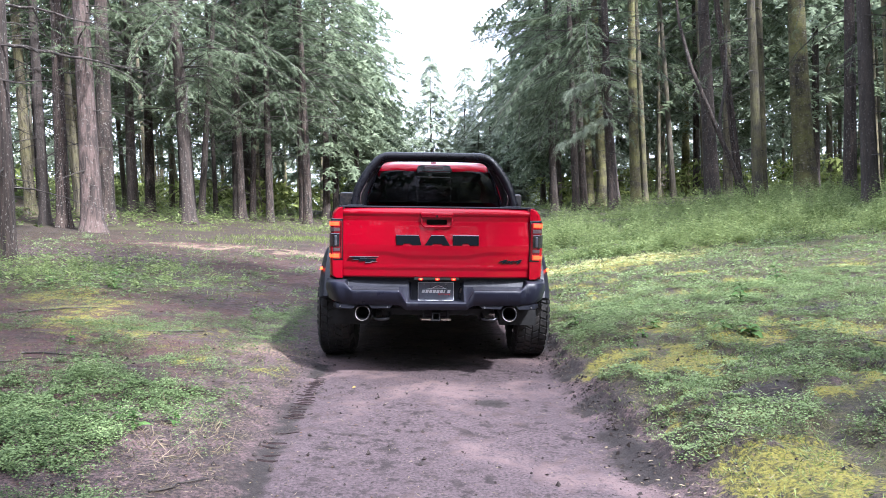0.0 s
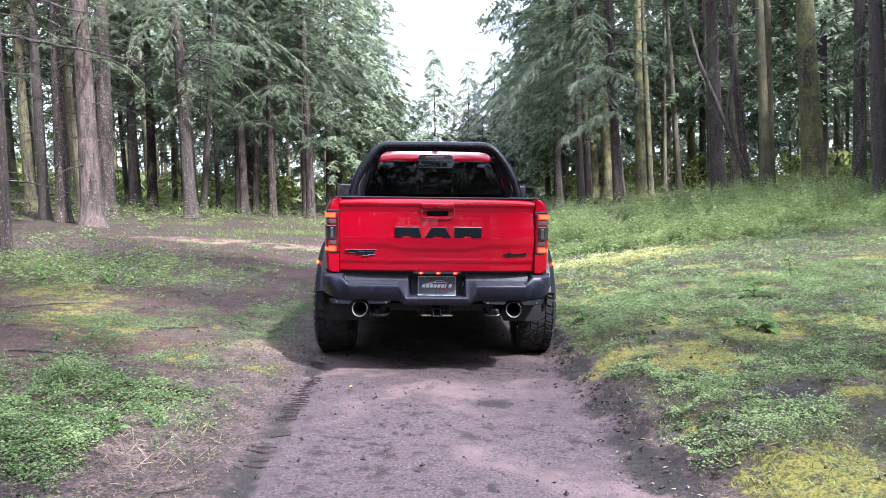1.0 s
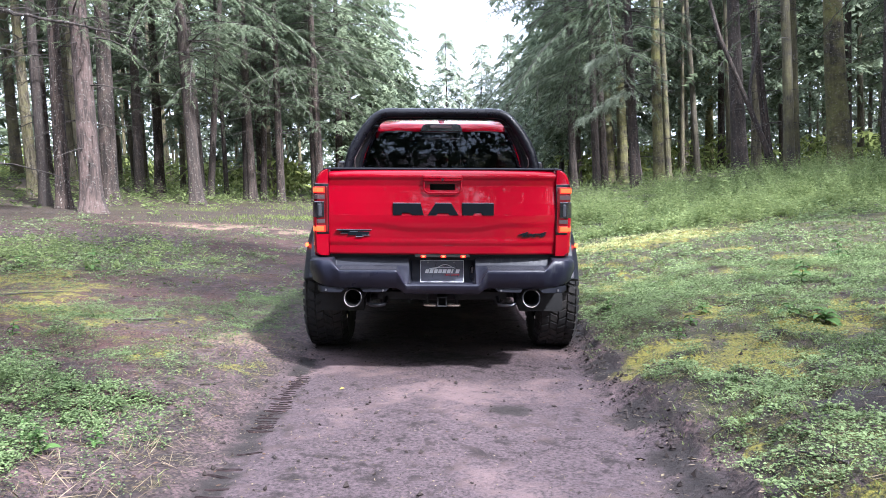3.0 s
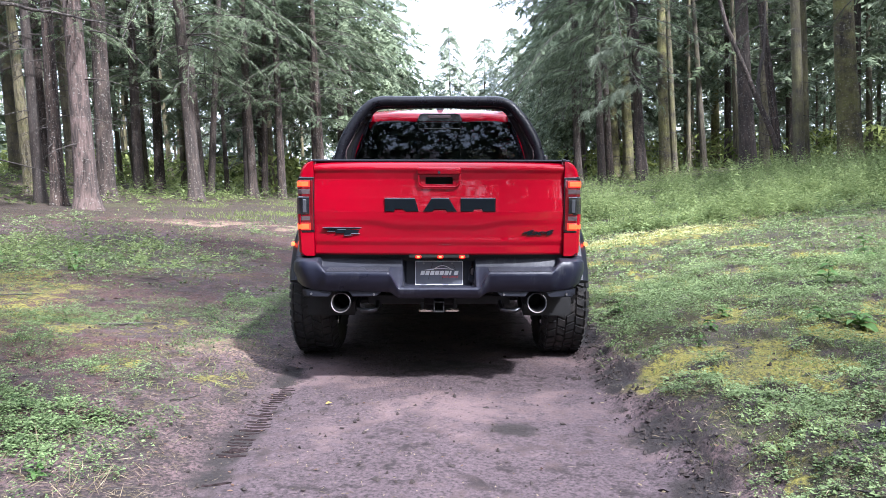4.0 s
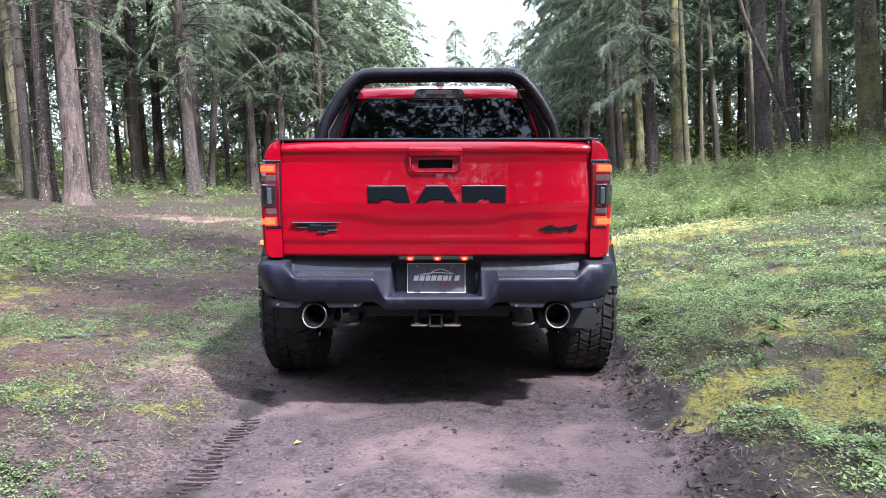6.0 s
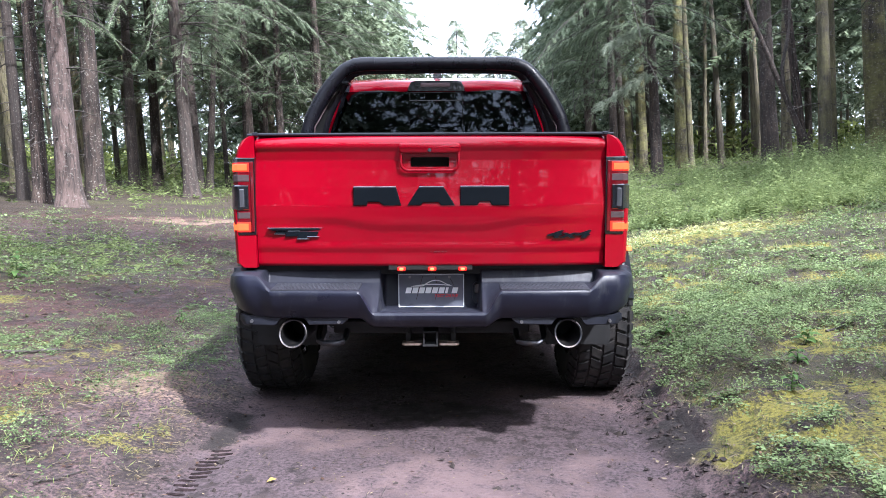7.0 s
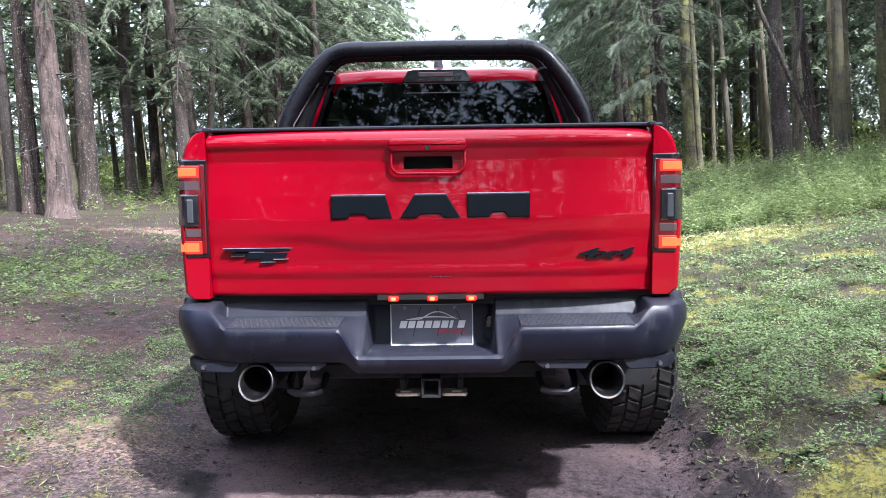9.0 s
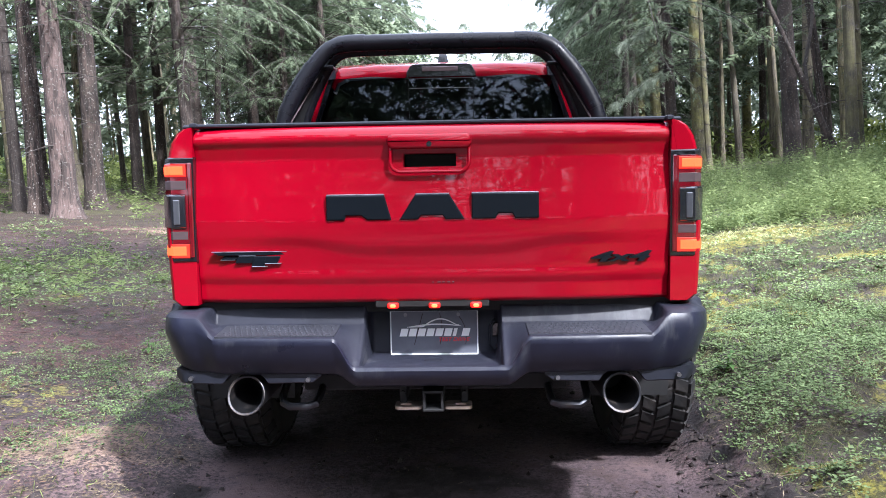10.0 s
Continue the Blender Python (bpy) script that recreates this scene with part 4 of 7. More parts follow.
def lush_patch(x, y):
    """The thick herbs beside the track."""
    n = 0.62 * vnoise(x + 12, y + 4, 2.1, 3) + 0.38 * vnoise(x + 5, y + 31, 6.0, 3)
    edge = 1.3 * (vnoise(x + 7, y + 2, 1.7) - 0.5) + 0.7 * (vnoise(x, y + 13, 4.2) - 0.5)
    return smooth_step(0.10, 0.45, ellipse(x, y, -2.38, -1.64, 0.92, 0.98) + edge * (ellipse(x, y, -2.38, -1.64, 1.3, 1.3) > 0)) * (0.16 + 0.84 * smooth_step(0.38, 0.47, n))


def low_cover(x, y):
    """How thickly the small leafy plants stand."""
    m = masks(x, y)
    patch = smooth_step(0.36, 0.54, vnoise(x + 3, y + 17, 1.5, 4))
    right = smooth_step(1.20, 1.40, x + 0.5 * (vnoise(x, y, 3.0) - 0.5)) * (0.035 + 0.965 * green(x, y)) * (1 - 0.96 * m["mud_shade"]) * (1 - 0.85 * ellipse(x, y, 3.4, 7.1, 1.9, 0.8))
    left = np.maximum.reduce([lush_patch(x, y), ellipse(x, y, -5.6, 5.4, 2.9, 2.3) * (0.35 + 0.65 * patch), ellipse(x, y, -3.1, 1.55, 0.75, 0.4),
                              ellipse(x, y, -1.75, 2.5, 0.35, 1.7) * 0.9, ellipse(x, y, -2.2, 0.0, 0.5, 0.2) * 0.5, ellipse(x, y, -2.9, -0.6, 0.5, 0.3) * 0.5, 0.02 + 0.90 * patch * smooth_step(0.485, 0.535, vnoise(x + 30, y + 8, 3.0, 3)) * (1 - 0.8 * ellipse(x, y, -4.5, 2.5, 1.9, 1.3))])
    left = left * smooth_step(1.2, 1.5, -x)
    fade = smooth_step(-4.0, -3.3, y + 0.6 * (vnoise(x, y, 1.5) - 0.5)) * np.where(x > 0, 1, smooth_step(-6.0, -5.0, x + (vnoise(x, y, 1.5) - 0.5) + 9 * (y > 3.2)))
    return np.where(x > 0, right, left) * (1 - m["track"]) * clear_of_truck(x, y) * np.maximum(fade, y < -4.2)


def rosettes(seed, count, box, leaves, size, tall, density):
    rng = np.random.RandomState(seed)
    x, y = scatter(rng, count, *box, density)
    n = len(x)
    cx, cy = np.repeat(x, leaves), np.repeat(y, leaves)
    a = rng.uniform(0, 2 * math.pi, n * leaves)
    rad = np.abs(rng.normal(0, 1, n * leaves)) * size * 1.1
    px, py = cx + np.cos(a) * rad, cy + np.sin(a) * rad
    big = np.repeat(0.5 + 1.1 * rng.rand(n) ** 2 + 0.5 * vnoise(x, y, 0.8), leaves)
    pz = height(px, py) + tall * big * (0.4 + 1.9 * clump(px, py)) * rng.uniform(0.15, 1.0, n * leaves)
    way = np.stack([np.cos(a), np.sin(a), rng.uniform(-0.25, 0.30, n * leaves)], 1)
    ln = size * np.minimum(big, 1.5) * rng.uniform(0.6, 1.3, n * leaves)
    return leaf_quads(rng, np.stack([px, py, pz], 1), way, 0.35, ln, ln * rng.uniform(0.50, 0.85, n * leaves))


near = rosettes(41, 46000, (1.1, 5.6, -4.0, 3.2), 9, 0.0130, 0.034, low_cover)
near_side = rosettes(45, 4500, (5.6, 8.0, -2.0, 3.2), 7, 0.017, 0.05, low_cover)
near_left = rosettes(42, 52000, (-6.0, -1.1, -4.0, 3.2), 9, 0.0100, 0.036, low_cover)
behind = rosettes(46, 9000, (-9.0, 9.0, -11.0, -3.8), 6, 0.030, 0.06, low_cover)
lush = rosettes(44, 13500, (-3.5, -1.25, -2.8, -0.2), 10, 0.0128, 0.066, lush_patch)
further = rosettes(43, 12000, (-9.0, 10.0, 3.2, 7.5), 7, 0.026, 0.035, low_cover)
furthest = rosettes(47, 10000, (-9.0, 11.0, 7.0, 13.0), 6, 0.034, 0.07, low_cover)
tagged(new("ground_cover", quads("ground_cover", np.concatenate([near, near_side, behind, further, furthest]), M["clover"])), "small light-green leafy plants covering the ground in patches", "ground plants", kind="stuff")
tagged(new("herb_cover", quads("herb_cover", np.concatenate([near_left, lush]), M["herb"])), "low fresh green herbs in loose clumps on the soil", "ground plants", kind="stuff")


def weed_cover(x, y):
    side = smooth_step(1.6, 3.6, x) * smooth_step(6.6, 9.6, y + 0.16 * x) * (0.16 + 0.84 * smooth_step(0.42, 0.60, vnoise(x, y, 1.3)))
    left = ellipse(x, y, -6.0, 5.6, 2.6, 2.0) * 0.35 + (x < -9) * 0.35 * smooth_step(14, 20, y) + ellipse(x, y, -17, 26, 8, 8) * 0.7 + ellipse(x, y, -9.5, 14.0, 4.5, 3.0) * 0.22 + (x < -3) * (x > -12) * smooth_step(20, 26, y) * 0.35
    return np.clip(np.where(x > 0, side * (1 - 0.9 * ellipse(x, y, 3.4, 7.1, 2.0, 1.0)), left), 0, 1)


def weeds(seed, count, box, leaves, tall, size, density):
    """Upright leafy weeds, leaves in steps up the stalk."""
    rng = np.random.RandomState(seed)
    x, y = scatter(rng, count, *box, density)
    n = len(x)
    hgt = np.repeat(tall * rng.uniform(0.4, 1.1, n) * (0.25 + 1.7 * smooth_step(0.3, 0.75, vnoise(x + 5, y, 1.1))), leaves)
    s = np.tile(np.linspace(0.15, 1.0, leaves), n)
    lx, ly = np.repeat(rng.normal(0, 0.25, n), leaves), np.repeat(rng.normal(0, 0.25, n), leaves)
    cx, cy = np.repeat(x, leaves), np.repeat(y, leaves)
    a = np.tile(np.arange(leaves) * 2.4, n) + np.repeat(rng.uniform(0, 6, n), leaves)
    at = np.stack([cx + lx * hgt * s, cy + ly * hgt * s, land(cx, cy) + hgt * s], 1)
    way = np.stack([np.cos(a), np.sin(a), rng.uniform(-0.2, 0.6, n * leaves)], 1)
    ln = size * rng.uniform(0.6, 1.3, n * leaves) * (1.15 - 0.5 * s) * np.repeat(rng.uniform(0.7, 1.3, n), leaves)
    stalks = leaf_quads(rng, np.stack([x, y, land(x, y)], 1), np.stack([lx[::leaves], ly[::leaves], np.ones(n)], 1), 0.4, hgt[::leaves], np.full(n, 0.006))
    return np.concatenate([leaf_quads(rng, at, way, 0.35, ln, ln * 0.36), stalks])


tagged(new("weeds", quads("weeds", np.concatenate([
    weeds(50, 8000, (1.5, 11.0, 6.5, 12.0), 12, 0.32, 0.080, weed_cover),
    weeds(51, 11500, (1.5, 15.0, 8.0, 24.0), 12, 0.50, 0.10, weed_cover),
    weeds(52, 3500, (8.0, 30.0, 20.0, 60.0), 7, 0.55, 0.20, weed_cover),
    weeds(55, 420, (2.5, 13.0, 7.5, 19.0), 16, 0.62, 0.085, weed_cover),
    weeds(53, 4500, (-10.0, -2.5, 2.5, 9.0), 8, 0.22, 0.085, weed_cover),
    weeds(54, 4200, (-28.0, -3.0, 15.0, 50.0), 7, 0.45, 0.18, weed_cover),
]), M["weed"])), "knee-high green weeds on the bank and under the trees", "weeds", kind="stuff")


def blades(seed, count, box, tall, width, density, lie=0.55):
    rng = np.random.RandomState(seed)
    x, y = scatter(rng, count, *box, density)
    n = len(x)
    at = np.stack([x, y, height(x, y) - 0.005], 1)
    way = np.stack([rng.normal(0, lie, n), rng.normal(0, lie, n), np.ones(n)], 1)
    return leaf_quads(rng, at, way, 1.0, tall * rng.uniform(0.4, 1.3, n), np.full(n, width) * rng.uniform(0.6, 1.4, n), 0.1)


def grass_cover(x, y):
    m = masks(x, y)
    n = smooth_step(0.45, 0.7, vnoise(x + 60, y + 5, 2.0))
    side = np.where(x > 0, (0.30 + 0.7 * n) * (1 - 0.7 * ellipse(x, y, 3.4, 7.1, 2.0, 1.0)), 0.16 * n + 0.8 * ellipse(x, y, -1.9, -2.0, 0.7, 0.9) * n + 0.35 * ellipse(x, y, -1.7, 0.5, 0.5, 1.2))
    far_lawn = ellipse(x, y, -5.0, 21.0, 3.4, 6.0) * (x < 0) * smooth_step(0.35, 0.6, vnoise(x, y, 0.5))
    return np.clip((side + far_lawn) * (1 - m["track"]) * (1 - 0.8 * m["mud_shade"]) * smooth_step(1.05, 1.3, np.abs(x)) * clear_of_truck(x, y), 0, 1)


tagged(new("grass", quads("grass", np.concatenate([
    blades(61, 62000, (1.0, 6.5, -4.2, 4.0), 0.05, 0.0038, grass_cover, 1.3),
    blades(62, 44000, (-5.5, -1.0, -4.2, 4.0), 0.05, 0.0038, grass_cover, 1.2),
    blades(63, 16000, (-6.0, 12.0, 3.5, 8.0), 0.07, 0.008, grass_cover),
    blades(67, 26000, (-6.0, 12.0, 7.5, 18.0), 0.16, 0.009, grass_cover),
    blades(64, 12000, (-9.0, -1.5, 14.0, 28.0), 0.11, 0.014, grass_cover),
]), M["grass"])), "thin green grass among the low plants", "grass", kind="stuff")

# pale blades carry the brightness of the sunlit patch in their colour
tagged(new("pale_grass", quads("pale_grass", blades(66, 30000, (1.2, 6.4, 5.6, 9.0), 0.065, 0.0075, lambda x, y: ellipse(x, y, 3.3 + 0.5 * (vnoise(x, y, 1.5) - 0.5), 7.2 + 1.3 * (vnoise(x + 4, y, 0.9) - 0.5), 2.0, 0.75) * smooth_step(0.34, 0.58, vnoise(x + 9, y, 3.0)), 1.8), M["sun_patch_grass"])), "lying grass coloured pale yellow-green to paint a sunlit patch", "grass", kind="stuff")


def bare(x, y):
    m = masks(x, y)
    return np.clip(0.55 - 0.33 * m["track"] + 0.3 * (x < 0) - 0.5 * (x > 1.6), 0.03, 1) * clear_of_truck(x, y)


def straws(seed, count, box, ln, wd, density):
    rng = np.random.RandomState(seed)
    x, y = scatter(rng, count, *box, density)
    n = len(x)
    a = rng.uniform(0, 6.28, n)
    at = np.stack([x, y, height(x, y) + rng.uniform(0.003, 0.015, n)], 1)
    way = np.stack([np.cos(a), np.sin(a), rng.normal(0, 0.10, n)], 1)
    return leaf_quads(rng, at, way, 0.15, ln * rng.uniform(0.4, 1.5, n), np.full(n, wd) * rng.uniform(0.6, 1.5, n), 0.1)


tagged(new("dry_straw", quads("dry_straw", np.concatenate([straws(70, 5000, (-3, 3, -4.2, 1.5), 0.014, 0.006, bare), straws(71, 14000, (-6, 4.5, -4.2, 4.0), 0.036, 0.0028, bare), straws(72, 3000, (-2.0, -1.15, -3.6, 1.0), 0.045, 0.003, bare), straws(75, 2600, (1.2, 2.2, -3.6, 1.0), 0.07, 0.003, lambda x, y: 0.4 + 0 * x), straws(81, 260, (0.85, 1.45, -3.4, 0.2), 0.030, 0.012, lambda x, y: smooth_step(0.40, 0.6, vnoise(x, y + 9, 2.6))), straws(79, 2600, (-4.5, -1.1, -3.6, 2.5), 0.05, 0.0035, lambda x, y: smooth_step(0.45, 0.6, vnoise(x + 8, y + 3, 2.2))), blades(80, 1300, (-2.6, -1.15, -3.4, -1.2), 0.13, 0.0036, lambda x, y: ellipse(x, y, -1.50, -1.95, 0.34, 0.60), 1.6)]), M["straw"])), "pale withered grass stalks lying on the soil", "straw", kind="stuff")
tagged(new("leaf_litter", quads("leaf_litter", np.concatenate([straws(73, 13000, (-7, 5, -4.2, 5.0), 0.022, 0.011, lambda x, y: bare(x, y) * (0.25 + 0.75 * (np.abs(x) > 1.2))), straws(74, 9000, (-11, -1.6, 1.5, 14.0), 0.05, 0.02, bare)]), M["litter"])), "small dead brown leaves strewn on the soil", "leaf litter", kind="stuff")

tagged(new("twig_litter", quads("twig_litter", np.concatenate([straws(76, 9500, (-6.5, -1.1, -4.2, 5.0), 0.075, 0.0038, bare), straws(77, 1600, (-12, -2.5, 5.0, 15.0), 0.25, 0.010, bare), straws(78, 900, (-1.2, 2.2, -4.0, 0.5), 0.06, 0.004, bare)]), M["twig"])), "thin dark dead twigs strewn over the soil", "twigs", kind="stuff")


def clods():
    """Crumbs of earth: uneven lumps, thick along the edges of the track."""
    rng = np.random.RandomState(81)
    x, y = scatter(rng, 60000, -3.2, 2.6, -4.0, 2.0, lambda u, v: 0.035 + 0.95 * np.exp(-((u - 1.14) / 0.13) ** 2) * smooth_step(0.3, 0.5, vnoise(u, v, 2.5)) + 0.10 * np.exp(-((u + 1.05) / 0.15) ** 2))
    base = np.array([(1, 0, 0), (0, 1, 0), (-1, 0, 0), (0, -1, 0), (0, 0, 0.8), (0, 0, -0.5)])
    faces = np.array([(0, 1, 4), (1, 2, 4), (2, 3, 4), (3, 0, 4), (1, 0, 5), (2, 1, 5), (3, 2, 5), (0, 3, 5)])
    n = len(x)
    s = 0.0025 + 0.016 * rng.rand(n) ** 3.5
    pts = base[None] * rng.uniform(0.5, 1.35, (n, 6, 1)) + rng.normal(0, 0.22, (n, 6, 3))
    pts = pts * s[:, None, None] * rng.uniform(0.7, 1.3, (n, 1, 3))
    turn = rng.uniform(0, 6.28, n)
    c, d = np.cos(turn)[:, None], np.sin(turn)[:, None]
    px, py = pts[..., 0] * c - pts[..., 1] * d, pts[..., 0] * d + pts[..., 1] * c
    pts = np.stack([px + x[:, None], py + y[:, None], pts[..., 2] + height(x, y)[:, None] + 0.3 * s[:, None]], -1)
    return pts[:, faces]


tagged(new("soil_clods", soup("soil_clods", clods(), M["clod"])), "small dark clods of earth along the wheel track", "soil", kind="stuff")


# ---- the pickup truck: tailgate face at y = 0, wheels on z = 0 ----
AXLE_R, AXLE_F, WHEEL_Z, TYRE_R = 1.12, 4.80, 0.44, 0.445
truck = tagged(new("pickup_truck"), "bright red pickup truck with black roll bar and lit tail lamps", "truck")


def sculpt(x, z):
    """How far the tailgate's skin lies ahead of y = 0."""
    y = lerp_table(z, (0.843, 0.036), (0.852, 0.024), (0.896, 0.0225), (0.906, 0.0220), (0.916, 0.0185), (0.928, 0.0140), (0.942, 0.0118), (0.97, 0.011), (1.12, 0.0), (1.20, 0.006), (1.28, 0.017), (1.32, 0.021), (1.36, 0.012), (1.376, 0.002), (1.388, 0.0), (1.398, 0.003), (1.408, 0.010), (1.417, 0.021), (1.424, 0.035), (1.430, 0.056))
    line = 1.028 + 0.034 * float(smooth_step(0.20, 0.46, abs(x)))
    fade = 1 - 0.75 * float(smooth_step(0.45, 0.72, abs(x)))
    shelf = 0.009 * fade * (float(smooth_step(line + 0.012, line - 0.035, z)) - 1.0) * float(smooth_step(1.22, 1.05, z))
    shelf += 0.004 * fade
    bow = 0.030 * (x / 0.78) ** 4 + 0.010 * (x / 0.78) ** 2
    return y + shelf * float(smooth_step(0.92, 0.96, z)) + bow


def tailgate_skin():
    xs = sorted({round(v, 4) for v in np.linspace(-0.7855, 0.7855, 75)} | {-0.086, 0.086, -0.083, 0.083})
    zs = sorted({round(v, 4) for v in np.linspace(0.843, 1.43, 92)} | {0.908, 0.918, 1.290, 1.334, 1.392, 1.398, 1.403, 1.408, 1.4125, 1.4205, 1.4235, 1.4268})
    buf, nx = Buf(), len(xs)
    front = [(x, sculpt(x, z), z) for z in zs for x in xs]
    back = [(x, 0.085 + 0.03 * (x / 0.78) ** 4, z) for z in zs for x in xs]
    faces, n = [], len(front)
    for j in range(len(zs) - 1):
        for i in range(nx - 1):
            if -0.0865 < xs[i] and xs[i + 1] < 0.0865 and 1.289 < zs[j] and zs[j + 1] < 1.335:
                continue
            a = j * nx + i
            faces.append((a, a + 1, a + nx + 1, a + nx))
            faces.append((n + a, n + a + nx, n + a + nx + 1, n + a + 1))
    for i in range(nx - 1):
        b = (len(zs) - 1) * nx + i
        faces += [(i, n + i, n + i + 1, i + 1), (b, b + 1, n + b + 1, n + b)]
    for j in range(len(zs) - 1):
        a, b = j * nx, j * nx + nx - 1
        faces += [(a, a + nx, n + a + nx, n + a), (b, n + b, n + b + nx, b + nx)]
    return buf.add(front + back, faces)


tailgate = part("tailgate", tailgate_skin(), M["red"], truck, "sculpted glossy red tailgate", smooth=50)
part("tailgate_cap", Buf().box(-0.782, 0.782, 0.052, 0.110, 1.4305, 1.4435, 0.004), M["black"], tailgate, "black plastic top edge")
part("handle_recess", Buf().box(-0.0855, 0.0855, 0.076, 0.083, 1.2905, 1.3335, 0.003), M["soot_and_shade"], tailgate, "dark hollow behind the handle")


def rounded(x0, x1, z0, z1, r, n=6):
    """A rectangle in x and z with round corners."""
    out = []
    for cx, cz, a0 in ((x1 - r, z1 - r, 0), (x0 + r, z1 - r, 90), (x0 + r, z0 + r, 180), (x1 - r, z0 + r, 270)):
        out += [(cx + r * math.cos(radians(a0 + 90 * k / n)), cz + r * math.sin(radians(a0 + 90 * k / n))) for k in range(n + 1)]
    return out


lid = Buf().loft([[(x, y, z) for x, z in rounded(-0.137 + e, 0.137 - e, 1.348 + e, 1.395 - e, 0.018)] for y, e in ((0.035, 0.0), (0.001, 0.0), (-0.006, 0.002), (-0.010, 0.007))])
part("handle", lid, M["red"], tailgate, "red pull handle with a lock", smooth=40)
rim = rounded(-0.128, 0.128, 1.274, 1.366, 0.034, 8)[18:36]
part("handle_surround", Buf().tube([(-0.128, 0.006, 1.362)] + [(x, 0.003, z) for x, z in rim] + [(0.128, 0.006, 1.362)], 0.0060, 10), M["red"], tailgate)
part("lock", Buf().tube([(0.0, -0.0125, 1.362), (0.0, 0.0, 1.362)], 0.0085, 16), M["gloss"], tailgate, "round black lock")


def badge(outline, depth=0.010):
    """A raised emblem: dark face on a bright bevelled rim."""
    cx = sum(p[0] for p in outline) / len(outline)
    cz = sum(p[1] for p in outline) / len(outline)
    y = sculpt(cx, cz)
    return Buf().prism(outline, y - depth, y + 0.020, 0.0035)


# three bold emblem shapes across the middle
for shape in ([(-0.340, 1.119), (-0.280, 1.119), (-0.276, 1.134), (-0.226, 1.134), (-0.205, 1.119), (-0.127, 1.119), (-0.150, 1.199), (-0.340, 1.199)],
              [(-0.100, 1.119), (-0.040, 1.119), (-0.030, 1.132), (0.040, 1.132), (0.050, 1.119), (0.112, 1.119), (0.062, 1.200), (-0.048, 1.200)],
              [(0.135, 1.119), (0.212, 1.119), (0.222, 1.136), (0.266, 1.136), (0.276, 1.119), (0.353, 1.119), (0.353, 1.201), (0.135, 1.201)]):
    part("emblem", badge(shape), M["letter"], tailgate, "raised matt black emblem shape")
for z0, z1, xa, xb in ((1.198, 1.2035, -0.340, -0.150), (1.1985, 1.2040, -0.048, 0.062), (1.1995, 1.2050, 0.135, 0.353)):
    y = sculpt((xa + xb) / 2, 1.2)
    part("emblem_edge", Buf().box(xa, xb, y - 0.0085, y + 0.014, z0, z1, 0.0015), M["edge"], tailgate, "bright upper edge of the emblem")
# slanted model badge as plain bars
for k, (xa, xb, za, zb) in enumerate(((-0.729, -0.480, 1.006, 1.017), (-0.705, -0.640, 0.990, 1.004), (-0.655, -0.585, 0.980, 1.003), (-0.600, -0.545, 0.968, 1.003), (-0.560, -0.500, 0.978, 1.003))):
    s = 0.012 if k else 0.02
    y = sculpt((xa + xb) / 2, 0.99)
    part("model_badge_bar", Buf().prism([(xa + s, za), (xb, za), (xb + s, zb), (xa, zb)] if k == 0 else [(xa, za), (xb - s, za), (xb, zb), (xa + s, zb)], y - 0.008, y + 0.010, 0.002), M["letter"], tailgate, "black slanted badge bar")

for xa, xb, z in ((-0.733, -0.478, 1.0165), (-0.640, -0.585, 1.0030), (-0.598, -0.545, 0.9675), (-0.553, -0.498, 0.9775), (-0.705, -0.655, 0.9895)):
    y = sculpt((xa + xb) / 2, 0.99)
    part("model_badge_edge", Buf().box(xa, xb, y - 0.0095, y + 0.006, z, z + 0.0028, 0.001), M["edge"], tailgate, "bright edge of the badge")


def lettering(name, words, x, y, z, size, material, parent, depth=0.004, shear=0.0, bold=0.0, wide=1.0, turn=0.0, label=""):
    """Raised words that face the rear, centred at x and z."""
    cu = bpy.data.curves.new(name, "FONT")
    cu.body, cu.size, cu.extrude, cu.shear, cu.offset = words, size, depth, shear, bold
    cu.align_x, cu.align_y = "CENTER", "CENTER"
    tmp = bpy.data.objects.new(name, cu)
    scene.collection.objects.link(tmp)
    me = bpy.data.meshes.new_from_object(tmp)
    bpy.data.objects.remove(tmp)
    me.name = name
    me.transform(Matrix.Translation((x, y, z)) @ Matrix.Rotation(radians(turn), 4, "Z") @ Matrix.Rotation(radians(90), 4, "X") @ Matrix.Diagonal((wide, 1, 1, 1)))
    me.materials.clear()
    me.materials.append(material)
    ob = new(name, me)
    ob.parent = parent
    return tagged(ob, label)


lettering("drive_badge", "4x4", 0.613, sculpt(0.613, 0.985) - 0.0025, 0.986, 0.046, M["letter"], tailgate, 0.006, 0.30, 0.0014, 2.75, 4.8, "black raised 4x4 badge")
for k, w in enumerate((0.005, 0.011, 0.008, 0.010, 0.006)):
    x = 0.002 + 0.0165 * k
    part("warning_print", Buf().box(x, x + w, sculpt(x, 0.912) - 0.0012, sculpt(x, 0.912) + 0.004, 0.9085, 0.9115, 0.0004), M["greylens"], tailgate, "tiny pale print mark")


# bed sides
def arch(y, axle, r=0.53):
    d = abs(y - axle)
    return WHEEL_Z + math.sqrt(r * r - d * d) if d < r else 0.0


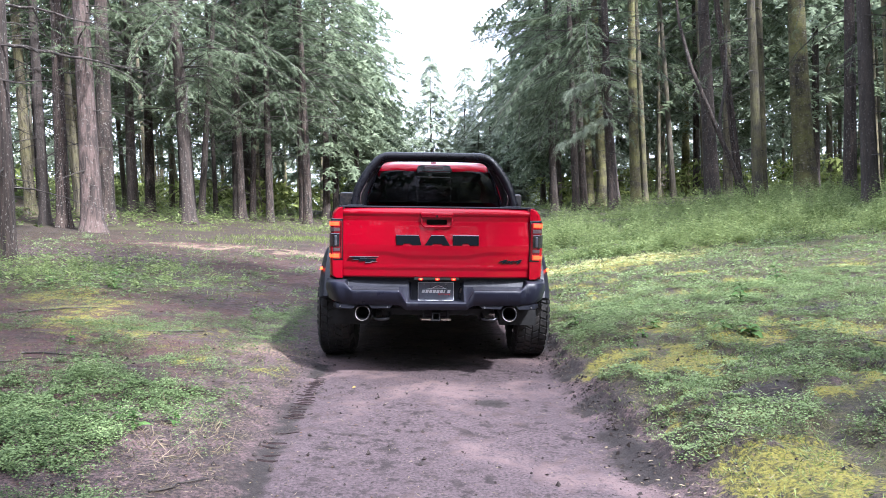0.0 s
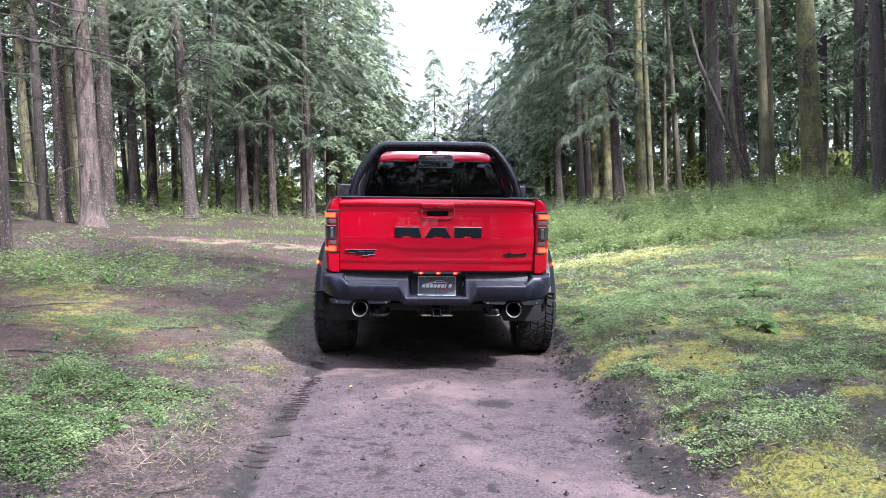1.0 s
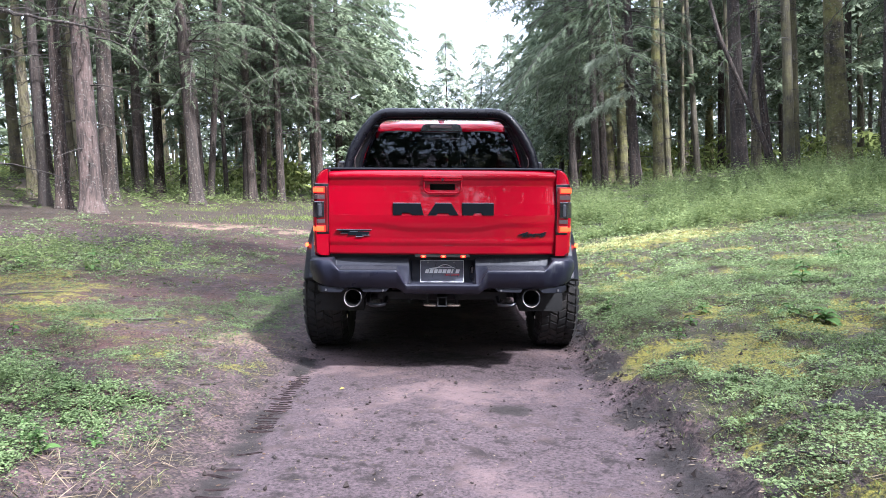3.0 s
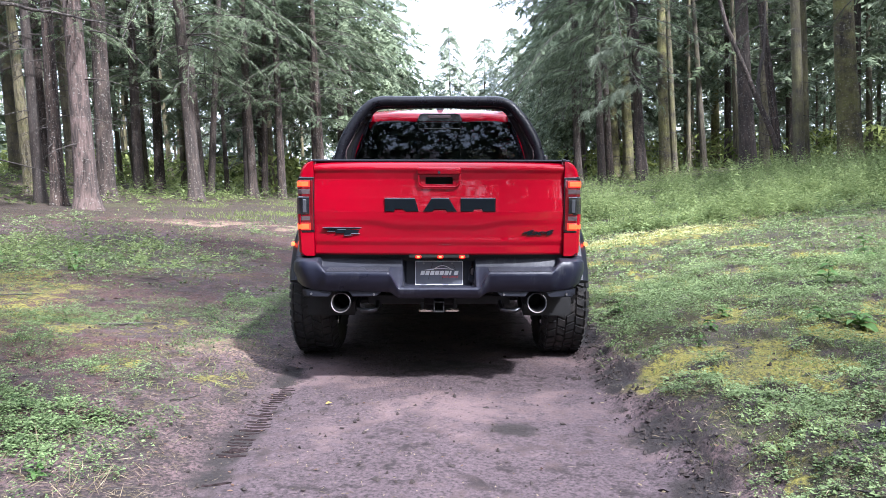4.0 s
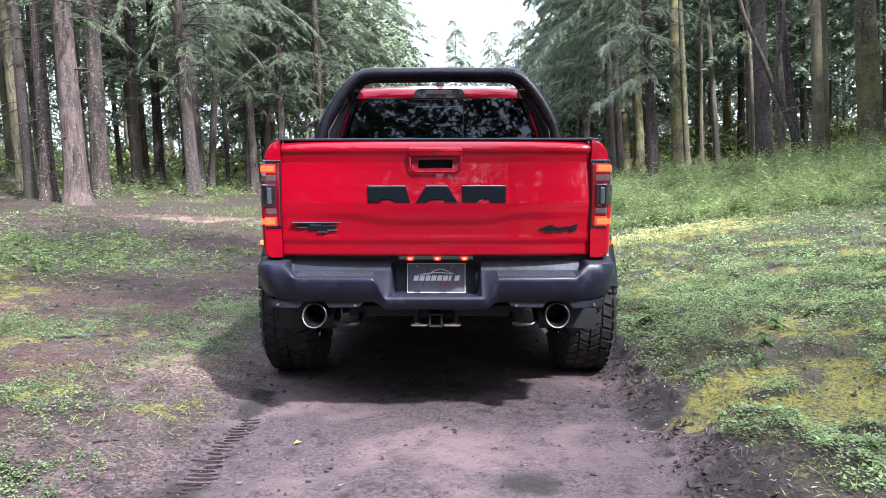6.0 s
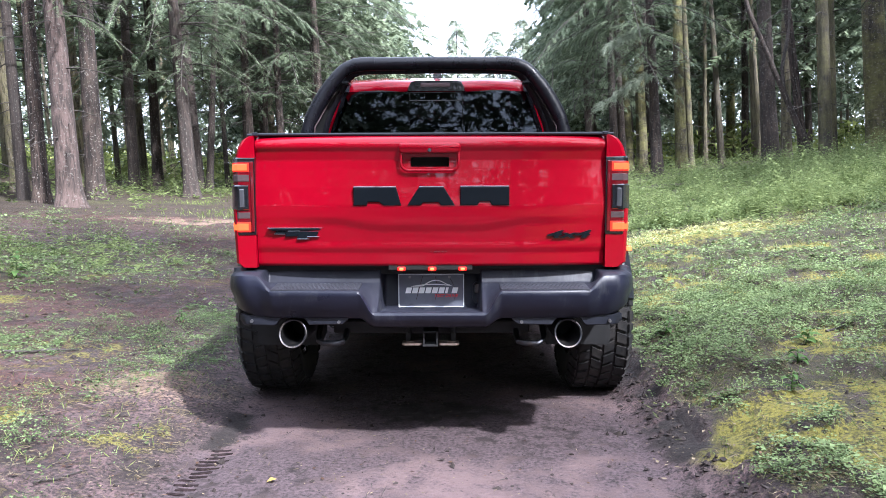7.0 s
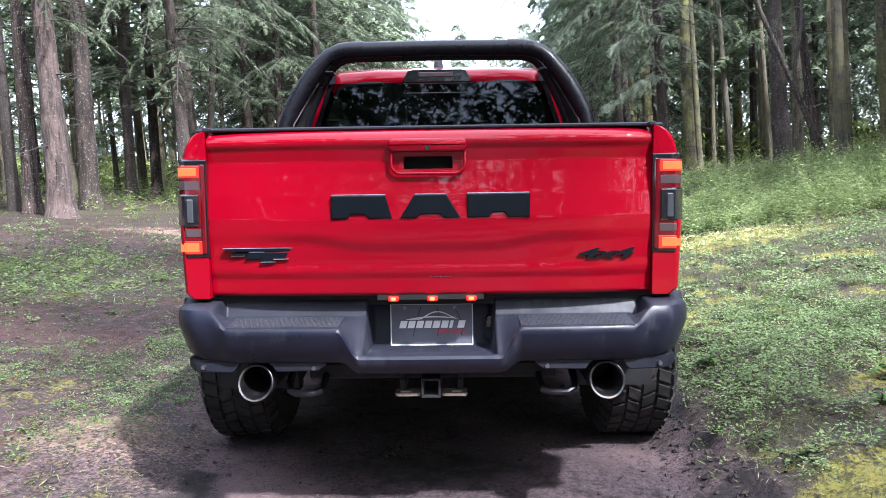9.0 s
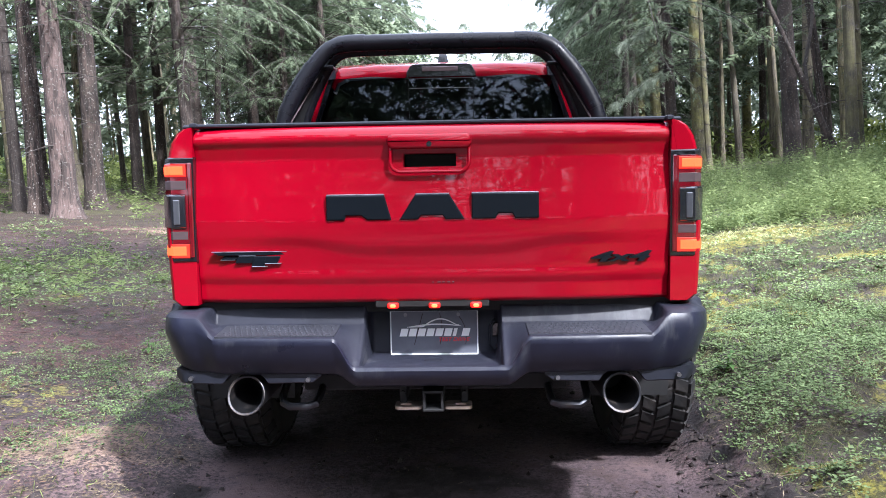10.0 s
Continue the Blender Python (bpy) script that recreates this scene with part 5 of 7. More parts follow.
def bed_side():
    rings = []
    for y in [0.035, 0.045, 0.07, 0.11, 0.16, 0.25, 0.40, 0.58] + [AXLE_R - 0.53 * math.cos(a) for a in np.linspace(0, math.pi, 17)] + [1.66]:
        out = lerp_table(y, (0.035, 0.872), (0.045, 0.884), (0.07, 0.894), (0.11, 0.905), (0.25, 0.925), (0.58, 0.955), (1.1, 0.975), (1.66, 0.965))
        low = max(0.60 if y > 0.3 else 0.838, arch(y, AXLE_R))
        top = 1.432
        rings.append([(0.788, y, low), (out - 0.03, y, low), (out - 0.006, y, low + 0.02), (out, y, max(low + 0.04, 0.98)), (out + 0.004, y, max(low + 0.06, 1.10)), (out - 0.004, y, 1.24), (out - 0.010, y, 1.33), (out - 0.024, y, 1.38), (out - 0.044, y, 1.412), (out - 0.066, y, top - 0.005), (out - 0.085, y, top), (0.788, y, top)])
    return Buf().loft(rings)


side_r, side_l = both("bed_side", bed_side(), M["red"], truck, "glossy red bed side panel")
for s in (1, -1):
    rail = Buf().box(0.787 if s > 0 else -0.828, 0.828 if s > 0 else -0.787, 0.06, 1.66, 1.428, 1.4425, 0.005)
    part("bed_rail", rail, M["black"], truck, "black plastic rail cap")
    hinge = Buf().box(*sorted((s * 0.772, s * 0.796)), 0.036, 0.06, 1.430, 1.4455, 0.003)
    part("tailgate_latch_cover", hinge, M["black"], truck)
part("bed_floor", Buf().box(-0.785, 0.785, 0.09, 1.655, 0.86, 0.90), M["under"], truck, "dark bed floor")
part("bed_front_wall", Buf().box(-0.785, 0.785, 1.62, 1.66, 0.90, 1.43), M["under"], truck)


# wheel-arch flares
def flare(axle, a0, a1, out):
    rings = []
    for a in np.linspace(radians(a0), radians(a1), 25):
        c, s = -math.cos(a), math.sin(a)

        def p(x, r):
            return (x, axle + c * r, WHEEL_Z + s * r)

        rings.append([p(0.90, 0.515), p(out - 0.03, 0.515), p(out, 0.525), p(out + 0.004, 0.56), p(out - 0.012, 0.60), p(out - 0.05, 0.640), p(0.93, 0.650), p(0.90, 0.640)])
    return Buf().loft(rings)


both("wheel_flare", flare(AXLE_R, 17, 192, 1.058), M["black"], truck, "broad black plastic wheel-arch flare")
both("wheel_flare", flare(AXLE_F, -12, 192, 1.070), M["black"], truck, "broad black plastic wheel-arch flare")
both("side_marker", Buf().box(1.040, 1.0615, 0.655, 0.690, 0.855, 0.880, 0.004), M["led"], truck, "small lit red side marker")


# tail lamps
def lamp(s):
    """One tail lamp; s is 1 for the right side, -1 for the left."""
    def bx(x0, x1, y0, y1, z0, z1, b=0.006):
        return Buf().box(*sorted((s * x0, s * x1)), y0, y1, z0, z1, b)

    def wrap(z0, z1, push, x0=0.812):
        ring = []
        for z, e in ((z0, 0.006), (z0 + 0.006, 0.0), (z1 - 0.006, 0.0), (z1, 0.006)):
            ring.append([(s * x, y, z) for x, y in ((x0, 0.033 - push + e), (0.862, 0.031 - push + e), (0.886 + push - e, 0.050), (0.898 + push - e, 0.095), (0.914 + push - e, 0.20), (0.80, 0.20), (x0, 0.10))])
        return Buf().loft(ring)

    unit = part("tail_lamp", wrap(0.983, 1.335, 0.001, 0.786), M["gloss"], truck, "tall tail lamp with lit orange lenses in a black housing")
    part("lens_cover", wrap(0.992, 1.320, 0.0022, 0.806), M["redlens"], unit, "dark red translucent cover")
    part("inner_lens", bx(0.791, 0.806, 0.026, 0.034, 1.000, 1.316, 0.003), M["redlens"], unit, "dark red inner strip")
    part("upper_glow", wrap(1.272, 1.309, 0.0058, 0.820), M["amber"], unit, "bright orange core")
    part("upper_lens", wrap(1.266, 1.315, 0.004, 0.811), M["lensglow"], unit, "lit orange-red lens")
    part("upper_reflector", wrap(1.222, 1.262, 0.0035, 0.812), M["greylens"], unit, "grey-violet reflector")
    part("centre_block", wrap(1.097, 1.212, 0.009, 0.815), M["smoke"], unit, "smoked black centre block")
    part("reversing_lens", bx(0.833, 0.856, 0.019, 0.026, 1.110, 1.194, 0.005), M["dimlens"], unit, "pale narrow reversing lens")
    part("lower_reflector", wrap(1.056, 1.093, 0.0035, 0.811), M["greylens"], unit, "grey-violet reflector")
    part("lower_glow", wrap(1.003, 1.043, 0.0058, 0.818), M["amber"], unit, "bright orange core")
    part("lower_lens", wrap(0.996, 1.050, 0.004, 0.808), M["lensglow"], unit, "lit orange-red lens")


lamp(1)
lamp(-1)

# ---- rear bumper ----
CENTRE = ((-0.055, 0.580), (-0.078, 0.590), (-0.104, 0.628), (-0.106, 0.642), (-0.098, 0.6515), (-0.088, 0.655), (0.150, 0.637), (0.160, 0.645), (0.168, 0.814), (0.174, 0.823), (0.26, 0.824), (0.26, 0.580))
STEP = ((-0.045, 0.618), (-0.066, 0.630), (-0.104, 0.722), (-0.106, 0.738), (-0.098, 0.7475), (-0.088, 0.750), (0.062, 0.762), (0.070, 0.768), (0.084, 0.812), (0.090, 0.820), (0.26, 0.824), (0.26, 0.618))
EAR = ((-0.040, 0.622), (-0.062, 0.636), (-0.088, 0.760), (-0.085, 0.790), (-0.072, 0.808), (-0.055, 0.816), (0.0, 0.822), (0.04, 0.823), (0.08, 0.823), (0.12, 0.823), (0.26, 0.822), (0.26, 0.622))


def bumper_body():
    rings = []
    xs = np.concatenate([np.linspace(-0.935, -0.785, 12), np.linspace(-0.776, -0.68, 22), np.linspace(-0.60, -0.36, 4), np.linspace(-0.33, -0.205, 22), np.linspace(-0.18, 0.0, 4)])
    for x in list(xs) + [-v for v in reversed(xs[:-1])]:
        a = abs(x)
        front = float(smooth_step(0.240, 0.318, a)), float(smooth_step(0.690, 0.776, a))
        back = float(smooth_step(0.214, 0.232, a)), float(smooth_step(0.744, 0.762, a))
        k2 = front[1]
        bow = 0.030 * (a / 0.8) ** 3 + 0.16 * max(0.0, (a - 0.80) / 0.135) ** 2.4
        drop = 0.025 * max(0.0, (a - 0.84) / 0.095) ** 2
        ring = []
        for i, (c, s, e) in enumerate(zip(CENTRE, STEP, EAR)):
            k1, k2 = front if i < 6 or i == 11 else back
            y = (c[0] * (1 - k1) + s[0] * k1) * (1 - k2) + e[0] * k2
            z = (c[1] * (1 - k1) + s[1] * k1) * (1 - k2) + e[1] * k2
            tuck = 0.040 * max(0.0, (a - 0.80) / 0.135) if i in (0, 1, 11) else 0
            ring.append((x * (1 - (0.02 if i in (0, 1) else 0) * k2), y + bow * max(0.0, (0.26 - y) / 0.36), z - drop * (1 < i < 8) + tuck))
        rings.append(ring)
    skin = Buf().loft([[r[i] for i in (10, 11, 0, 1, 2, 3, 4)] for r in rings], False, False)
    cover = Buf().loft([r[4:11] for r in rings], False, False)
    return skin, cover


bumper_skin, bumper_cover = bumper_body()
bumper = part("rear_bumper", bumper_skin, M["skin"], truck, "scuffed black rear bumper with steps", smooth=48)
part("step_cover", bumper_cover, M["cover"], bumper, "dark grey plastic stepped top", smooth=48)


def tread_pad(s):
    buf = Buf().loft([[(s * x, -0.080, 0.744), (s * x, 0.058, 0.755), (s * x, 0.058, 0.7645), (s * x, -0.080, 0.7535)] for x in (0.312, 0.700)])
    for i in range(20):
        for j in range(5):
            x, y = s * (0.326 + i * 0.0180 + 0.009 * (j % 2)), -0.066 + j * 0.0265
            z = 0.7535 + (y + 0.080) * 0.08
            buf.add([(x - 0.007, y, z), (x, y - 0.008, z), (x + 0.007, y, z), (x, y + 0.008, z), (x, y, z + 0.0035)], [(0, 1, 4), (1, 2, 4), (2, 3, 4), (3, 0, 4)])
    return buf


for s in (1, -1):
    part("step_pad", tread_pad(s), M["pad"], bumper, "ribbed step pad", smooth=0)
    # lower valance with a notch over the exhaust tip
    rows = []
    for x in list(np.linspace(0.365, 0.525, 7)) + [0.614 - 0.088 * math.cos(q) for q in np.linspace(0.05, math.pi - 0.05, 13)] + list(np.linspace(0.705, 0.862, 8)):
        d = abs(x - 0.614)
        low = 0.550 + math.sqrt(0.084 ** 2 - d * d) if d < 0.084 else 0.0
        low = min(0.622, max(low, lerp_table(x, (0.365, 0.612), (0.385, 0.592), (0.70, 0.584), (0.85, 0.585), (0.862, 0.600))))
        y = -0.052 + 0.030 * (x / 0.8) ** 3 + 0.17 * max(0.0, (x - 0.80) / 0.135) ** 2.4
        rows.append([(s * x, y + 0.004, low), (s * x, y, low + 0.004), (s * x, y, 0.630), (s * x, y + 0.05, 0.630), (s * x, y + 0.05, low)])
    part("valance", Buf().loft(rows), M["black"], bumper, "lower plastic apron with a notch for the exhaust")
    for bx_ in (0.800, 0.405):
        part("bolt", Buf().tube([(s * bx_, -0.064 + 0.03 * (bx_ / 0.8) ** 3 + 0.17 * max(0.0, (bx_ - 0.80) / 0.135) ** 2.4, 0.604), (s * bx_, 0.02, 0.604)], [0.0075, 0.0075], 10), M["steel"], bumper, "bolt head")

# plate, trailer socket, marker lamps
plate = part("licence_plate", Buf().box(-0.1525, 0.1525, 0.152, 0.160, 0.664, 0.822, 0.002), M["plate"], truck, "dark show plate with a white car outline and lettering bars")
for x0, x1, z0, z1 in ((-0.1535, 0.1535, 0.818, 0.8235), (-0.1535, 0.1535, 0.6625, 0.6685), (-0.1545, -0.150, 0.6645, 0.8215), (0.150, 0.1545, 0.6645, 0.8215)):
    part("plate_rim", Buf().box(x0, x1, 0.1485, 0.157, z0, z1, 0.0015), M["clearedge"], plate, "thin pale rim")
sweep = [(-0.088 + 0.176 * t, 0.150, 0.762 + 0.024 * math.sin(math.pi * min(1, max(0, (t - 0.28) / 0.66))) + 0.008 * t) for t in np.linspace(0, 1, 22)]
part("car_outline", Buf().tube(sweep, [0.0012 + 0.0016 * math.sin(math.pi * k / 21) for k in range(22)], 6), M["white"], plate, "white curved car outline")
low_line = [(-0.095 + 0.19 * t, 0.150, 0.762 + 0.010 * math.sin(math.pi * t * 0.9)) for t in np.linspace(0, 1, 14)]
part("car_outline", Buf().tube(low_line, [0.0010 + 0.0018 * math.sin(math.pi * k / 13) for k in range(14)], 6), M["white"], plate, "white curved car outline")
for k in range(8):
    x = -0.122 + k * 0.031
    w = 0.0255 if k not in (6,) else 0.012
    part("lettering_bar", Buf().prism([(x, 0.7295), (x + w, 0.7295), (x + w + 0.007, 0.757), (x + 0.007, 0.757)], 0.1500, 0.153, 0.0005), M["white"], plate, "slanted white bar")
lettering("print", "TEST DRIVE", 0.068, 0.1512, 0.717, 0.0185, M["redprint"], plate, 0.0006, 0.3, 0.0003, 1.15, 0.0, "small red words")
for x in (-0.1, 0.085):
    part("plate_screw", Buf().tube([(x, 0.1475, 0.806), (x, 0.155, 0.806)], 0.0065, 10), M["steel"], plate, "plate screw")
plate.location.z = -0.027
for k in range(3):
    x = -0.07 + 0.09 * k
    streak = [(x + 0.03 * t - 0.03 * k * t * t, 0.1512, 0.700 + 0.11 * t) for t in np.linspace(0, 1, 6)]
    part("tyre_print_streak", Buf().tube(streak, 0.0011, 4), M["greylens"], plate, "faint grey streak")
socket = part("trailer_socket", Buf().prism([(0.192, 0.672), (0.206, 0.655), (0.242, 0.655), (0.256, 0.672), (0.252, 0.742), (0.240, 0.758), (0.208, 0.758), (0.196, 0.742)], 0.138, 0.17, 0.005), M["black"], bumper, "round-cornered black trailer socket cover")
part("socket_cap", Buf().prism([(0.201, 0.705), (0.247, 0.705), (0.245, 0.745), (0.236, 0.753), (0.212, 0.753), (0.203, 0.745)], 0.128, 0.14, 0.003), M["gloss"], bumper, "black hinged cap")
part("socket_latch", Buf().box(0.214, 0.234, 0.126, 0.14, 0.663, 0.676, 0.002), M["greylens"], bumper, "grey latch")
part("drain_cover", Buf().tube([(0.0, 0.03, 0.6400), (0.0, 0.03, 0.6480)], 0.032, 20), M["black"], bumper)
part("lamp_bar", Buf().box(-0.19, 0.19, 0.030, 0.06, 0.8250, 0.855, 0.003), M["soot_and_shade"], truck, "black bar of marker lamps")
for x in (-0.130, 0.008, 0.146):
    mk = part("marker_lamp", Buf().box(x - 0.019, x + 0.019, 0.012, 0.036, 0.8235, 0.8415, 0.004), M["led_halo"], truck, "small lit red marker lamp")
    part("bulb", Buf().box(x - 0.010, x + 0.010, 0.006, 0.016, 0.8265, 0.8385, 0.004), M["led"], mk, "glowing core")
# dark block added to keep the gap above the bumper black
part("gap_filler", Buf().box(-0.84, 0.84, 0.095, 0.25, 0.80, 0.86), M["under"], truck)

# hitch, tow hooks, exhaust
hitch = part("tow_hitch", Buf().box(-0.46, 0.46, 0.14, 0.20, 0.515, 0.575, 0.006), M["under"], truck, "black receiver hitch")
recv = Buf()
for x0, x1, z0, z1 in ((-0.034, 0.034, 0.549, 0.558), (-0.034, 0.034, 0.488, 0.497), (-0.034, -0.025, 0.497, 0.549), (0.025, 0.034, 0.497, 0.549)):
    recv.box(x0, x1, -0.035, 0.16, z0, z1, 0.002)
part("receiver_tube", recv, M["under"], hitch, "square steel receiver tube")
part("receiver_inside", Buf().box(-0.025, 0.025, 0.05, 0.06, 0.497, 0.549, 0.001), M["soot_and_shade"], hitch)
for s in (1, -1):
    outer = rounded(*sorted((s * 0.036, s * 0.128)), -0.015, 0.055, 0.014, 5)
    inner = rounded(*sorted((s * 0.072, s * 0.112)), 0.002, 0.024, 0.010, 5)
    rings = [[(x, y, z) for x, y in pts] for pts, z in ((outer, 0.490), (outer, 0.500), (inner, 0.500), (inner, 0.490))]
    part("chain_plate", Buf().loft(rings + [rings[0]], caps=False), M["rust"], hitch, "pale rusted safety-chain plate with a slot")
    for bz in (0.535, 0.562):
        part("hitch_bolt", Buf().tube([(s * 0.103, 0.016, bz), (s * 0.103, 0.032, bz)], 0.009, 6), M["under"], hitch)
    part("hitch_bracket", Buf().box(*sorted((s * 0.09, s * 0.115)), 0.03, 0.16, 0.499, 0.585, 0.004), M["under"], hitch)
    x0 = s * 0.515
    hook = [(s * 0.515, 0.26, 0.585), (s * 0.518, 0.12, 0.545), (s * 0.520, 0.07, 0.515), (s * 0.512, 0.045, 0.499), (s * 0.490, 0.035, 0.490), (s * 0.430, 0.035, 0.490), (s * 0.402, 0.045, 0.496), (s * 0.396, 0.08, 0.508), (s * 0.398, 0.26, 0.560)]
    part("tow_hook", Buf().tube(hook, 0.0140, 10), M["hook"], truck, "bent steel tow hook")

    def pipe(r0, r1, y0, y1):
        rings = []
        for y, r in ((y1, r0), (y0 + 0.012, r0), (y0 + 0.002, r0 - 0.001), (y0, r0 - 0.0035), (y0 + 0.003, r1 + 0.001), (y0 + 0.02, r1), (y1 - 0.03, r1)):
            rings.append([(s * 0.614 + r * math.cos(a), y + 0.02 * math.sin(a), 0.550 + r * math.sin(a)) for a in np.linspace(0, 2 * math.pi, 28, False)])
        return Buf().loft(rings, caps=False)

    tip = part("exhaust_tip", pipe(0.0635, 0.0535, -0.045, 0.34), M["chrome"], truck, "wide round dulled-chrome exhaust tip")
    part("exhaust_inside", Buf().tube([(s * 0.614, 0.20, 0.550), (s * 0.614, 0.21, 0.550)], 0.053, 24), M["soot_and_shade"], tip, "sooty inside of the exhaust")
    part("exhaust_pipe", Buf().tube([(s * 0.614, 0.33, 0.550), (s * 0.60, 0.55, 0.56), (s * 0.52, 0.9, 0.62), (s * 0.45, 1.6, 0.60)], 0.04, 12), M["under"], truck)


# ---- wheels ----
def tyre_body():
    rings = []
    prof = [(-0.135, 0.245), (-0.158, 0.30), (-0.165, 0.36), (-0.158, 0.405), (-0.140, 0.428), (-0.10, 0.433), (0.10, 0.433), (0.140, 0.428), (0.158, 0.405), (0.165, 0.36), (0.158, 0.30), (0.135, 0.245)]
    for a in np.linspace(0, 2 * math.pi, 49):
        rings.append([(x, r * math.cos(a), r * math.sin(a)) for x, r in prof])
    return Buf().loft(rings, caps=False)


def tyre_tread():
    """Chunky all-terrain blocks: two middle rows and two shoulder rows, with side lugs."""
    buf = Buf()
    n = 38
    for k in range(n):
        for x0, x1, off, skew in ((-0.062, -0.004, 0.0, 0.5), (0.004, 0.062, 0.5, -0.5), (-0.128, -0.070, 0.3, -0.35), (0.070, 0.128, 0.8, 0.35)):
            a0 = 2 * math.pi * (k + off) / n
            a1 = a0 + 2 * math.pi / n * 0.76

            def p(x, a, r):
                a = a + skew * (x - (x0 + x1) / 2) * 2.2
                return (x, r * math.cos(a), r * math.sin(a))

            lo, hi = 0.432, 0.4445
            v = [p(x, a, lo) for x, a in ((x0, a0), (x1, a0), (x1, a1), (x0, a1))] + [p(x, a, hi) for x, a in ((x0 + 0.003, a0 + 0.006), (x1 - 0.003, a0 + 0.006), (x1 - 0.003, a1 - 0.006), (x0 + 0.003, a1 - 0.006))]
            buf.add(v, [(4, 5, 6, 7), (0, 1, 5, 4), (1, 2, 6, 5), (2, 3, 7, 6), (3, 0, 4, 7)])
        for s in (-1, 1):
            a0 = 2 * math.pi * (k + 0.1) / n
            a1 = a0 + 2 * math.pi / n * (0.72 if k % 2 else 0.55)
            v = []
            for lift in (0, 1):
                for x, a, r in ((0.132, a0, 0.434), (0.164, a0, 0.382), (0.164, a1, 0.382), (0.132, a1, 0.434)):
                    g = 0.0075 * lift
                    v.append((s * (x + g), (r + g) * math.cos(a), (r + g) * math.sin(a)))
            buf.add(v, [(4, 5, 6, 7), (0, 1, 5, 4), (1, 2, 6, 5), (2, 3, 7, 6), (3, 0, 4, 7)])
    return buf


def rim_body():
    rings = []
    for x, r in ((0.120, 0.250), (0.128, 0.236), (0.10, 0.225), (-0.12, 0.220), (-0.128, 0.245)):
        rings.append([(x, r * math.cos(a), r * math.sin(a)) for a in np.linspace(0, 2 * math.pi, 36, False)])
    buf = Buf().loft(rings, caps=False)
    for k in range(6):
        a = 2 * math.pi * k / 6
        for w in (-0.14, 0.14):
            d = a + w
            buf.tube([(0.085, 0.05 * math.cos(a), 0.05 * math.sin(a)), (0.10, 0.14 * math.cos(d), 0.14 * math.sin(d)), (0.115, 0.235 * math.cos(d), 0.235 * math.sin(d))], [0.03, 0.02, 0.022], 6)
    buf.tube([(0.06, 0, 0), (0.105, 0, 0), (0.118, 0, 0)], [0.075, 0.07, 0.05], 20)
    buf.tube([(-0.10, 0, 0), (-0.04, 0, 0)], [0.18, 0.18], 28)
    return buf


tyre_me, tread_me, rim_me = mesh_of("tyre", tyre_body(), M["rubber"], 40), mesh_of("tread", tyre_tread(), M["rubber"], 0), mesh_of("rim", rim_body(), M["gloss"], 40)
for s, axle in ((1, AXLE_R), (-1, AXLE_R), (1, AXLE_F), (-1, AXLE_F)):
    wheel = new("wheel", tyre_me)
    wheel.parent = truck
    wheel.matrix_basis = pose(s * 0.925, axle, WHEEL_Z, 7 * s, 0, 0 if s > 0 else 180)
    for name, me in (("tread", tread_me), ("rim", rim_me)):
        o = new(name, me)
        o.parent = wheel
    tagged(wheel, "black all-terrain tyre with chunky muddy tread on a black rim")
for axle in (AXLE_R, AXLE_F):
    part("axle", Buf().tube([(-0.80, axle, WHEEL_Z), (-0.18, axle, WHEEL_Z), (-0.12, axle, WHEEL_Z), (0.12, axle, WHEEL_Z), (0.18, axle, WHEEL_Z), (0.80, axle, WHEEL_Z)], [0.045, 0.05, 0.13, 0.13, 0.05, 0.045], 14), M["under"], truck, "dark axle with its differential")
for s in (1, -1):
    part("frame_rail", Buf().box(*sorted((s * 0.40, s * 0.50)), 0.18, 5.4, 0.585, 0.70, 0.01), M["under"], truck)
    part("shock_absorber", Buf().tube([(s * 0.55, 1.02, 0.42), (s * 0.50, 0.92, 0.85)], 0.032, 10), M["under"], truck)
    part("inner_arch", Buf().box(*sorted((s * 0.62, s * 0.79)), 0.45, 1.62, 0.90, 1.06, 0.03), M["under"], truck)
part("spare_tyre", Buf().tube([(0, 0.64, 0.485), (0, 0.64, 0.50), (0, 0.64, 0.69), (0, 0.64, 0.70)], [0.34, 0.385, 0.385, 0.34], 30), M["rubber"], truck, "spare tyre under the bed")


def arch_liner(axle):
    """The plastic tub over a wheel: a curved roof and an inner wall."""
    rings = []
    for a in np.linspace(radians(-8), radians(188), 21):
        c, q = -math.cos(a), math.sin(a)
        rings.append([(x, axle + c * r, WHEEL_Z + q * r) for x, r in ((0.60, 0.545), (0.935, 0.545), (0.935, 0.528), (0.615, 0.528), (0.615, 0.34), (0.60, 0.34))])
    return Buf().loft(rings)


# unseen liners and underbody parts added to keep light from under the truck
both("wheel_arch_liner", arch_liner(AXLE_R), M["under"], truck, "dull black wheel-arch liner")
both("wheel_arch_liner", arch_liner(AXLE_F), M["under"], truck, "dull black wheel-arch liner")
part("silencer", Buf().tube([(-0.42, 1.78, 0.50), (-0.36, 1.78, 0.50), (0.36, 1.78, 0.50), (0.42, 1.78, 0.50)], [0.06, 0.12, 0.12, 0.06], 18), M["under"], truck, "dark transverse silencer")
part("front_skid_plate", Buf().loft([[(-w, y, z), (w, y, z), (w, y, z + 0.02), (-w, y, z + 0.02)] for w, y, z in ((0.48, 3.7, 0.34), (0.52, 4.3, 0.33), (0.55, 5.2, 0.36), (0.50, 5.6, 0.46))]), M["under"], truck, "dark front skid plate")
part("gearbox", Buf().box(-0.22, 0.22, 2.6, 3.9, 0.36, 0.62, 0.05), M["under"], truck, "dark gearbox")
